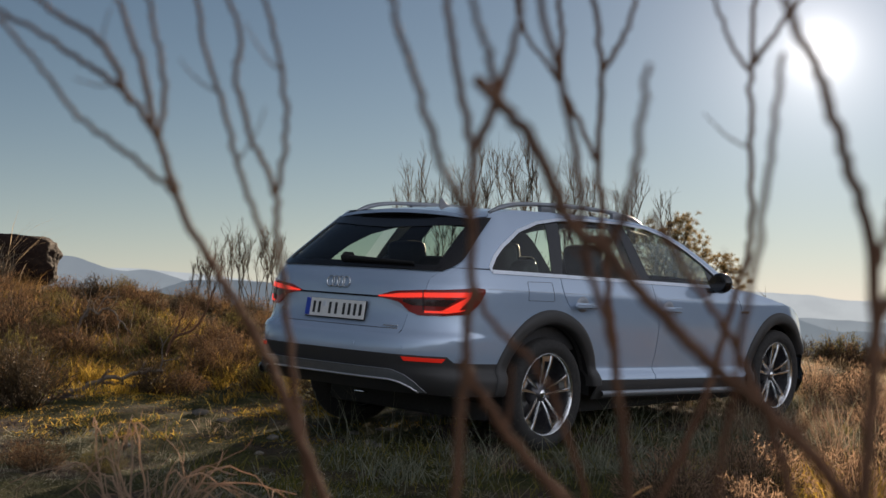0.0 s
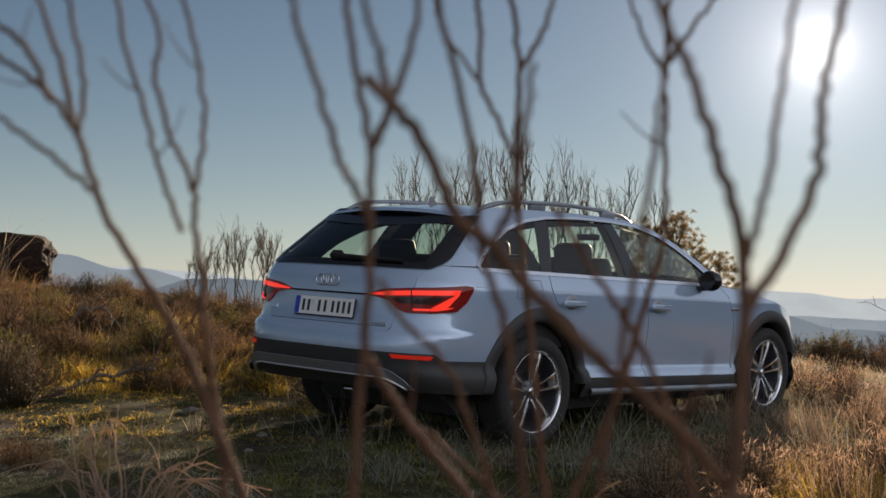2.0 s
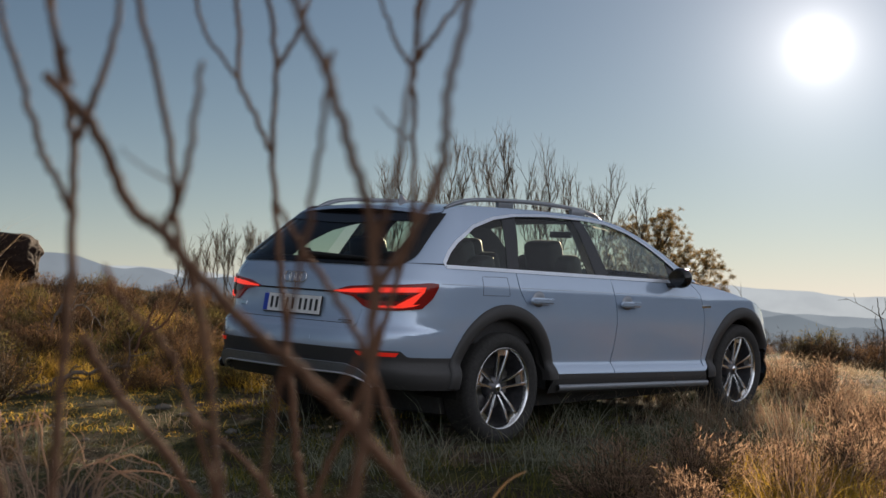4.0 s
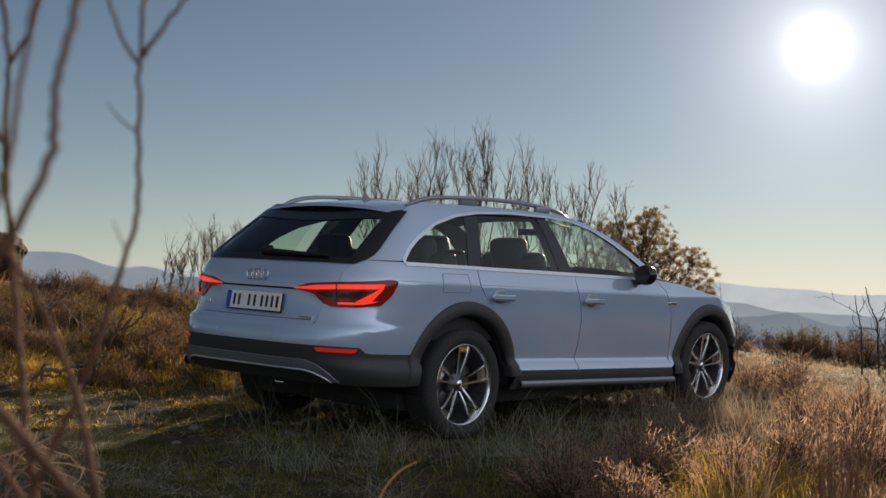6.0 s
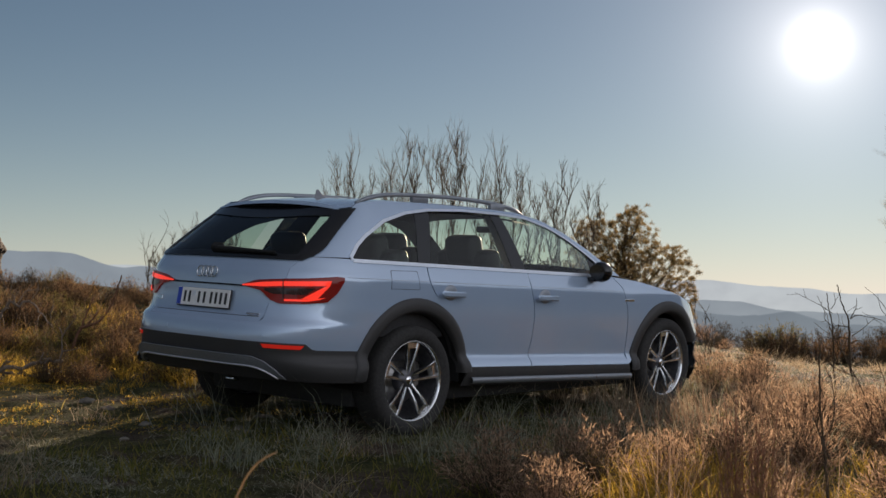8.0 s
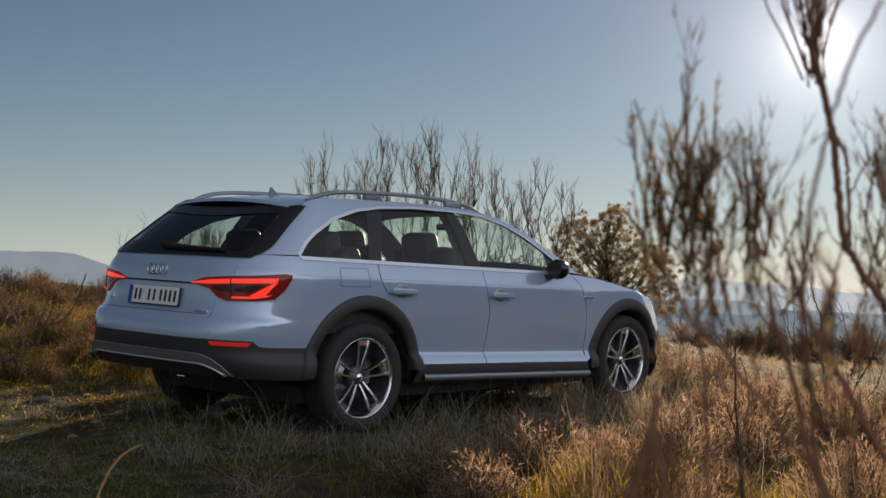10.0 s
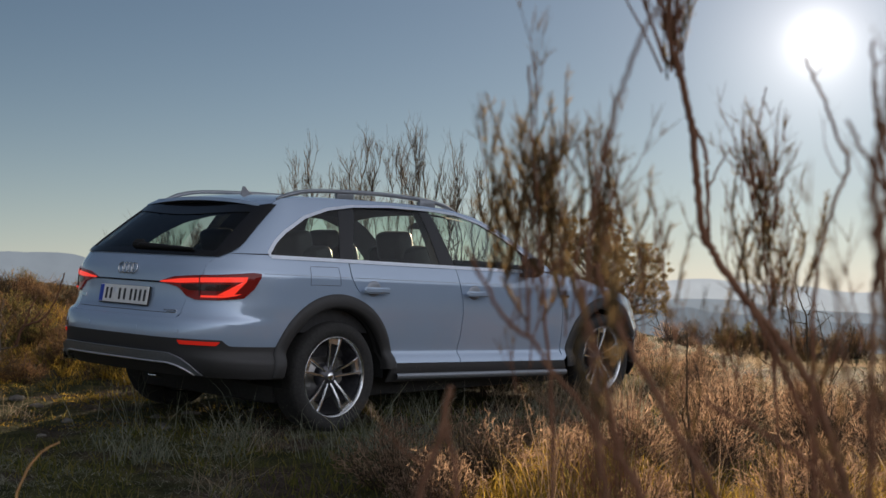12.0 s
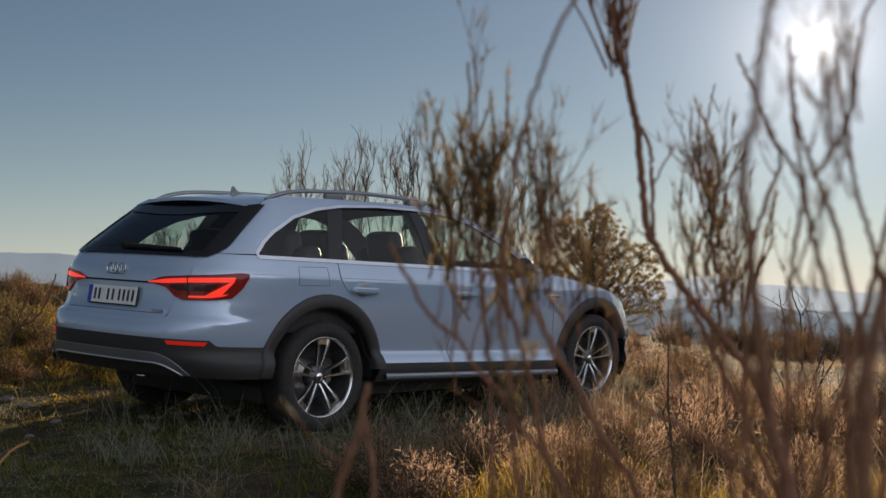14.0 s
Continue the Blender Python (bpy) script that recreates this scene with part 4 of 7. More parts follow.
        body_low = both_ways([("y", 0.33, 0.846), ("y", 0.50, 0.820), ("y", 0.56, 0.772), ("y", 0.62, 0.752), ("y", 0.75, 0.756), ("x", -2.10, 0.772), ("x", -2.04, 0.832), ("x", -2.000, 0.900)])
        body_top = both_ways([("y", 0.33, 0.850), ("y", 0.45, 0.884), ("y", 0.56, 0.893), ("y", 0.64, 0.900), ("y", 0.75, 0.908), ("x", -2.12, 0.918), ("x", -2.04, 0.928), ("x", -1.998, 0.923)])
        tl = lamp("tail_lamp", body_low, body_top, RED_LENS, 0.010, car, "red tail lamp, lit")
        lamp("lit_band", both_ways([("y", 0.345, 0.846), ("y", 0.50, 0.846), ("y", 0.64, 0.856), ("y", 0.78, 0.864), ("x", -2.085, 0.870)]),
             both_ways([("y", 0.345, 0.853), ("y", 0.50, 0.873), ("y", 0.64, 0.884), ("y", 0.78, 0.893), ("x", -2.075, 0.900)]), RED_LIT, 0.014, tl)
        lamp("smoked_field", both_ways([("y", 0.52, 0.824), ("y", 0.58, 0.806), ("y", 0.76, 0.810)]), both_ways([("y", 0.52, 0.838), ("y", 0.58, 0.843), ("y", 0.80, 0.852)]), SMOKE_LENS, 0.013, tl)
        lamp("lit_foot", both_ways([("y", 0.655, 0.768), ("y", 0.77, 0.772), ("x", -2.14, 0.785)]), both_ways([("y", 0.655, 0.780), ("y", 0.77, 0.785), ("x", -2.11, 0.799)]), RED_LIT, 0.014, tl, nu=14)
        lamp("lit_riser", both_ways([("x", -2.215, 0.785), ("x", -2.15, 0.787)]), both_ways([("x", -2.105, 0.868), ("x", -2.085, 0.870)]), RED_LIT, 0.015, tl, nu=6)
        lamp("lamp_gap", both_ways([("y", 0.646, 0.778), ("y", 0.652, 0.778)]), both_ways([("y", 0.634, 0.896), ("y", 0.640, 0.896)]), BLACK, 0.016, tl, nu=4)
    # trim line over the plate, plate with its bars, emblem rings, badges, wiper
    line = [body(py(0.56 - 1.12 * k / 30, 0.845), 0.845, 0.004) for k in range(31)]
    part("lid_crease", line_tube([line], 0.006, 6), BLACK_GLOSS, lid)
    line = [body(py(0.50 - 1.00 * k / 30, 0.665), 0.665, 0.001) for k in range(31)]
    part("lid_lower_crease", line_tube([line], 0.003, 5), BLACK, lid)

    def tail_point(y, z, out):
        return Vector(body(py(y, z), z, out))

    def on_tail(y, z, out, size):
        """A small bevelled block standing on the tail's skin."""
        c = tail_point(y, z, out)
        up = (tail_point(y, z + 0.03, out) - tail_point(y, z - 0.03, out)).normalized()
        across = (tail_point(y - 0.02, z, out) - tail_point(y + 0.02, z, out)).normalized()
        nrm = across.cross(up)
        m = Matrix.Translation(c) @ Matrix((across, up, nrm)).transposed().to_4x4()
        bm = bmesh.new()
        bmesh.ops.create_cube(bm, size=1, matrix=m @ Matrix.Diagonal((*size, 1)))
        bmesh.ops.bevel(bm, geom=bm.edges[:], offset=min(size) * 0.3, segments=1, affect="EDGES")
        return bm, m

    zc = 0.752
    c = tail_point(0, zc, 0.014)
    up = (tail_point(0, zc + 0.05, 0.014) - tail_point(0, zc - 0.05, 0.014)).normalized()
    across = Vector((0, -1, 0))
    PM = Matrix.Translation(c) @ Matrix((across, up, across.cross(up))).transposed().to_4x4()

    def on_plate(x, y, w_, h_, d_, lift):
        bm = bmesh.new()
        bmesh.ops.create_cube(bm, size=1, matrix=PM @ pose(x, y, lift) @ Matrix.Diagonal((w_, h_, d_, 1)))
        bmesh.ops.bevel(bm, geom=bm.edges[:], offset=min(w_, h_, d_) * 0.3, segments=1, affect="EDGES")
        return bm

    holder = part("number_plate", on_plate(0, 0, 0.528, 0.117, 0.014, 0.0), BLACK, lid, "white number plate with dark bars in a black holder")
    part("plate_face", on_plate(0, 0.002, 0.520, 0.110, 0.006, 0.007), PLATE_WHITE, holder)
    part("plate_band", on_plate(-0.238, 0.002, 0.040, 0.106, 0.003, 0.0105), PLATE_BLUE, holder)
    for x in (-0.182, -0.135, -0.040, 0.014, 0.082, 0.130, 0.178, 0.226):
        part("plate_bar", on_plate(x, 0.002, 0.021, 0.070, 0.003, 0.0105), PLATE_INK, holder)
    part("plate_seal", on_plate(-0.092, 0.025, 0.030, 0.030, 0.003, 0.0105), SILVER, holder)
    for k in range(4):
        y = 0.078 - 0.045 * k
        _, m = on_tail(y, 0.918, 0.006, (0.01, 0.01, 0.01))
        _.free()
        verts, faces = [], []
        pts = [m @ Vector((0.032 * math.cos(a), 0.032 * math.sin(a), 0)) for a in np.linspace(0, 2 * math.pi, 33)]
        tube(verts, faces, pts, 0.0048, 0.0048, 6)
        part("emblem_ring", mesh_of("ring", verts, faces), CHROME, lid)
    bm, _ = on_tail(-0.46, 0.682, 0.004, (0.105, 0.010, 0.005))
    part("badge", bm, CHROME, lid)
    bm, _ = on_tail(-0.475, 0.669, 0.004, (0.08, 0.008, 0.005))
    part("badge", bm, CHROME, lid)
    bm, _ = on_tail(0.50, 0.735, 0.004, (0.070, 0.026, 0.005))
    part("badge", bm, CHROME, lid)
    x0 = 0.875
    part("fender_badge", box((0.12, 0.006, 0.018), (x0, -float(half_width(0.86)) - 0.002, 0.860 - RAKE * x0), 0.002), CHROME, car)
    blade = [tail_point(0.02 - 0.52 * k / 14, 1.064 - 0.012 * k / 14, 0.026) for k in range(15)]
    wiper = part("rear_wiper", line_tube([[tuple(q) for q in blade]], 0.019, 8, 0.009), LINER, car, "black rear wiper")
    bm, _ = on_tail(0.04, 1.072, 0.022, (0.085, 0.062, 0.045))
    part("wiper_cap", bm, LINER, wiper)
    # parking sensor dots
    for y in (-0.58, 0.58, -0.25, 0.25):
        bm, _ = on_tail(y, 0.568, 0.0075, (0.022, 0.022, 0.003))
        part("parking_sensor", bm, PAINT, bumper)
    # underbody and the cabin's inside
    part("underbody", box((3.5, 1.40, 0.20), (0.0, 0, 0.27), 0.05), BLACK, car)
    part("rear_underside", box((0.55, 1.30, 0.10), (-2.08, 0, 0.40), 0.04, turn=(0, 10, 0)), BLACK, car)
    part("cabin_floor", box((3.5, 1.55, 0.20), (-0.45, 0, 0.52), 0.05, turn=(0, 1.7, 0)), TRIM_DARK, car)
    part("boot_floor", box((0.50, 1.05, 0.20), (-1.90, 0, 0.72), 0.05, turn=(0, 1.7, 0)), TRIM_DARK, car)
    for s in (-1, 1):
        part("door_lining", box((2.75, 0.05, 0.42 if s < 0 else 0.48), (-0.62, s * (0.815 if s < 0 else 0.80), 0.80 if s < 0 else 0.84), 0.02, turn=(0, 1.7, 0)), TRIM_DARK, car)
    part("dashboard", box((0.55, 1.50, 0.30), (0.78, 0, 0.86), 0.08, 3), TRIM_DARK, car)
    wheel_v, wheel_f = [], []
    tube(wheel_v, wheel_f, [(0.42 - 0.06 * math.sin(a), 0.37 + 0.185 * math.cos(a), 0.93 + 0.175 * math.sin(a)) for a in np.linspace(0, 2 * math.pi, 33)], 0.016, 0.016, 8)
    part("steering_wheel", mesh_of("steering", wheel_v, wheel_f), TRIM_DARK, car)

    def seat(x, y, wide, tall, head, lift=0.075):
        base = part("seat", box((0.52, wide, 0.18), (x, y, 0.66), 0.07, 3), SEAT, car, "dark leather seat")
        part("backrest", box((0.16, wide, tall), (x - 0.27, y, 0.72 + tall / 2), 0.065, 3, turn=(0, -16, 0)), SEAT, base)
        for dy in head:
            part("headrest", box((0.14, 0.28, 0.21), (x - 0.36, y + dy, 0.72 + tall + lift), 0.062, 4, turn=(0, -12, 0)), SEAT, base)

    seat(-0.03, -0.37, 0.52, 0.46, (0,), -0.01)
    seat(-0.03, 0.37, 0.52, 0.46, (0,), -0.01)
    seat(-0.99, 0.0, 1.34, 0.44, (-0.40, 0.40), -0.01)
    part("rear_view_mirror", box((0.03, 0.20, 0.05), (0.30, 0.02, 1.330), 0.012), TRIM_DARK, car)
    # wheels; the left ones are turned half round
    make_wheel(pose(-1.409, -0.800, 0.345, 0, 3, 0), car)
    make_wheel(pose(1.409, -0.800, 0.345, 0, 3, 0), car)
    make_wheel(pose(-1.409, 0.800, 0.345, 0, 8, 180), car)
    make_wheel(pose(1.409, 0.800, 0.345, 0, 20, 180), car)
    return car


make_car()


# ---------------------------------------------------------------- plants: materials
TWIG = bark("reddish_brown_twig_bark", (0.062, 0.033, 0.021), (0.200, 0.108, 0.066))
# redder, brighter bark with the sun on the stems in its colour
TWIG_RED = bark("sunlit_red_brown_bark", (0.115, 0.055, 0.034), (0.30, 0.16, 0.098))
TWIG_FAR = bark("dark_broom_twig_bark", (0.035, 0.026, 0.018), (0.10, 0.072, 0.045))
GREY_WOOD = bark("weathered_grey_wood", (0.065, 0.052, 0.042), (0.22, 0.185, 0.15))
BURNT_WOOD = bark("charred_brown_wood", (0.008, 0.005, 0.004), (0.034, 0.020, 0.014))
BROOM_TIPS = plant("olive_brown_broom_tips", [(0.0, (0.085, 0.060, 0.028)), (0.5, (0.13, 0.085, 0.038)), (1.0, (0.16, 0.10, 0.05))], 0.35)
PLUME = plant("olive_brown_broom_scales", [(0.0, (0.10, 0.074, 0.037)), (0.5, (0.18, 0.132, 0.068)), (1.0, (0.27, 0.20, 0.105))], 0.6)
PINE_NEEDLE = plant("pine_needles", [(0.0, (0.085, 0.070, 0.028)), (0.6, (0.20, 0.14, 0.055)), (1.0, (0.40, 0.27, 0.12))], 0.72)
GRASS_GREEN = plant("short_green_grass", [(0.0, (0.08, 0.095, 0.022)), (0.5, (0.17, 0.17, 0.04)), (1.0, (0.32, 0.26, 0.08))], 0.68)
GRASS_DRY = plant("dry_straw_grass", [(0.0, (0.25, 0.18, 0.115)), (0.5, (0.41, 0.32, 0.21)), (1.0, (0.58, 0.48, 0.34))], 0.68)
GRASS_GOLD = plant("yellow_green_grass", [(0.0, (0.26, 0.18, 0.03)), (0.5, (0.46, 0.30, 0.05)), (1.0, (0.66, 0.46, 0.10))], 0.8)
GRASS_PALE = plant("pale_grey_grass", [(0.0, (0.11, 0.125, 0.085)), (0.5, (0.22, 0.235, 0.165)), (1.0, (0.38, 0.385, 0.29))], 0.5)
GRASS_GREY = plant("grey_green_grass", [(0.0, (0.17, 0.18, 0.125)), (0.5, (0.29, 0.295, 0.215)), (1.0, (0.48, 0.46, 0.36))], 0.5)
GRASS_TAN = plant("brown_bank_grass", [(0.0, (0.070, 0.044, 0.020)), (0.5, (0.155, 0.096, 0.040)), (1.0, (0.30, 0.19, 0.080))], 0.66)
HEATH = plant("brown_heath_leaves", [(0.0, (0.185, 0.118, 0.080)), (0.5, (0.35, 0.222, 0.145)), (1.0, (0.56, 0.39, 0.26))], 0.68)
HEATH_RUST = plant("rust_brown_heath_leaves", [(0.0, (0.075, 0.044, 0.026)), (0.5, (0.155, 0.092, 0.050)), (1.0, (0.29, 0.18, 0.095))], 0.50)
HEATH_STALK = plant("grey_brown_dead_stalks", [(0.0, (0.13, 0.085, 0.06)), (0.5, (0.24, 0.16, 0.11)), (1.0, (0.42, 0.30, 0.21))], 0.45)
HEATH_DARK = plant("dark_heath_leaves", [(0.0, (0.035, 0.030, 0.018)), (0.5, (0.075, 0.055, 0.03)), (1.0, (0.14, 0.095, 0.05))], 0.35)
HEATH_GREEN = plant("olive_shrub_leaves", [(0.0, (0.08, 0.08, 0.025)), (0.5, (0.16, 0.14, 0.045)), (1.0, (0.28, 0.21, 0.07))], 0.55)


# ---------------------------------------------------------------- plants: generators
def grow(rng, tubes, tips, p, d, length, r, level, wander=0.25, rise=0.25, kids=(3, 5), spread=0.5, shrink=0.55):
    """A wavering twig with side twigs; tubes takes (line, r0, r1), tips the ends (point, direction)."""
    n = 7
    line, q, v = [np.array(p, float)], np.array(p, float), np.array(d, float) / np.linalg.norm(d)
    for k in range(n):
        v = v + rng.normal(0, wander, 3) * 0.4 + np.array((0, 0, rise)) * 0.3
        v /= np.linalg.norm(v)
        q = q + v * length / n
        line.append(q.copy())
    tubes.append((line, r, r * 0.45))
    tips.append((line[-1], v))
    if level > 0:
        for _ in range(rng.randint(kids[0], kids[1] + 1)):
            k = rng.randint(2, n + 1)
            side = rng.normal(0, 1, 3)
            along = line[k] - line[k - 1]
            along /= np.linalg.norm(along)
            side -= along * side.dot(along)
            side /= np.linalg.norm(side) + 1e-9
            grow(rng, tubes, tips, line[k], along + side * spread * (0.6 + 0.8 * rng.rand()), length * shrink * (0.7 + 0.6 * rng.rand()), r * 0.6, level - 1, wander, rise, kids, spread, shrink)


def tube_mesh(name, tubes, sides=5):
    verts, faces = [], []
    for line, r0, r1 in tubes:
        tube(verts, faces, line, r0, r1, sides)
    return mesh_of(name, verts, faces)


def slivers(name, points, dirs, lengths, widths, rng, bend=0.25):
    """Many thin curved leaves or blades: each five triangles on its own island."""
    p, d = np.asarray(points, float), np.asarray(dirs, float)
    d = d / (np.linalg.norm(d, axis=1)[:, None] + 1e-9)
    n = len(p)
    L, W = np.asarray(lengths, float)[:, None], np.asarray(widths, float)[:, None]
    side = np.cross(d, rng.normal(0, 1, (n, 3)))
    side /= np.linalg.norm(side, axis=1)[:, None] + 1e-9
    droop = np.cross(side, d) * rng.choice([-1, 1], n)[:, None]
    droop[:, 2] = -np.abs(droop[:, 2])
    b = bend * (0.3 + rng.rand(n))[:, None] * L
    m1, m2, tip = p + d * L * 0.4 + droop * b * 0.2, p + d * L * 0.75 + droop * b * 0.6, p + d * L + droop * b * 1.3
    v = np.stack([p - side * W, p + side * W, m1 - side * W * 0.8, m1 + side * W * 0.8, m2 - side * W * 0.5, m2 + side * W * 0.5, tip], 1).reshape(-1, 3)
    o = np.arange(n)[:, None] * 7
    me = bpy.data.meshes.new(name)
    tri = (o + np.array([[4, 5, 6]])).tolist()
    quads = (o + np.array([[0, 1, 3, 2]])).tolist() + (o + np.array([[2, 3, 5, 4]])).tolist()
    me.from_pydata(v.tolist(), [], quads + tri)
    me.update()
    return me


def grass(name, label, mat, count, boxes, tall, wide, seed, keep=None, clump=0.0, bend=0.5, lean=0.35):
    """A stand of blades on the ground inside boxes (x0, x1, y0, y1, share)."""
    rng = np.random.RandomState(seed)
    pts = []
    for x0, x1, y0, y1, share in boxes:
        k = int(count * share)
        if clump:
            c = np.stack([rng.uniform(x0, x1, max(1, k // 40)), rng.uniform(y0, y1, max(1, k // 40))], -1)
            q = c[rng.randint(0, len(c), k)] + rng.normal(0, clump, (k, 2))
        else:
            q = np.stack([rng.uniform(x0, x1, k), rng.uniform(y0, y1, k)], -1)
        pts.append(q)
    q = np.concatenate(pts)
    if keep is not None:
        q = q[keep(q[:, 0], q[:, 1], rng)]
    q = q[off_car(q[:, 0], q[:, 1])]
    n = len(q)
    z = ground_z(q[:, 0], q[:, 1])
    d = np.stack([rng.normal(0, lean, n), rng.normal(0, lean, n), np.ones(n)], -1)
    L = rng.uniform(tall[0], tall[1], n) * (0.6 + 0.7 * np.sin(q[:, 0] * 2.1 + 1.3 * np.sin(q[:, 1] * 1.7)) ** 2)
    me = slivers(name, np.column_stack([q, z - 0.01]), d, L, rng.uniform(wide[0], wide[1], n), rng, bend)
    return solid(name, me, mat, label, "grass", "stuff")


def off_car(x, y, gap=0.0):
    """True away from the wheels' tracks, where blades would run through the car."""
    left = -0.7326 * (x - 0.187) + 0.6788 * (y - 9.88)
    ahead = 0.6798 * (x - 0.187) + 0.7334 * (y - 9.88)
    wheel = (np.abs(np.abs(left) - 0.80) < 0.16 + gap) & (np.abs(np.abs(ahead) - 1.409) < 0.36 + gap)
    return ~wheel & ~((np.abs(left) < 0.95 + gap) & (np.abs(ahead) < 2.4 + gap) & (np.sin(37 * x + 51 * y) > -0.6))


def heath_meshes(rng, tall, wide, twigs, leaf):
    """Twigs and small leaves of a low round shrub, its foot at the origin."""
    tubes, pts, dirs, lens, wids = [], [], [], [], []
    for _ in range(twigs):
        a, s = rng.uniform(0, 2 * math.pi), rng.rand() ** 0.6
        reach = wide * s
        top = np.array((math.cos(a) * reach, math.sin(a) * reach, tall * (1 - 0.55 * s ** 2) * (0.75 + 0.4 * rng.rand())))
        foot = np.array((math.cos(a), math.sin(a), 0)) * reach * 0.25
        mid = (foot + top) / 2 + rng.normal(0, 0.03, 3)
        line = smooth_line([foot, mid, top], 5)
        tubes.append((line, 0.0035, 0.0012))
        for k in range(20):
            f = 0.35 + 0.65 * rng.rand()
            q = foot + (top - foot) * f + rng.normal(0, 0.018, 3)
            pts.append(q)
            dirs.append((top - foot) / np.linalg.norm(top - foot) + rng.normal(0, 0.7, 3))
            lens.append(leaf * (0.6 + 0.9 * rng.rand()))
            wids.append(leaf * 0.045 + 0.0009)
    return tube_mesh("stems", tubes, 3), slivers("foliage", pts, dirs, lens, wids, rng, 0.15)


HEATH_KINDS = {}


def heath(kind, x, y, size, turn, name, label, mat, tall=0.38, wide=0.34, twigs=84, leaf=0.036, sink=0.02):
    if kind not in HEATH_KINDS:
        rng = np.random.RandomState(len(HEATH_KINDS) * 7 + 11)
        first = thing(name, label, "shrub", group="low shrubs")
        stems, leaves = heath_meshes(rng, tall, wide, twigs, leaf)
        part("twig_mass", stems, TWIG_FAR, first)["kind"] = "stuff"
        part("foliage", leaves, mat, first)["kind"] = "stuff"
        HEATH_KINDS[kind] = first
        ob = first
        ob.matrix_basis = pose(x, y, float(ground_z(x, y)) - sink, 0, 0, turn) @ Matrix.Diagonal((size, size, size, 1))
        return ob
    src = HEATH_KINDS[kind]
    ob = copy_thing(src, Matrix.Identity(4))
    ob.matrix_basis = pose(x, y, float(ground_z(x, y)) - sink, 0, 0, turn) @ Matrix.Diagonal((size, size, size, 1))
    ob["label"] = label
    return ob


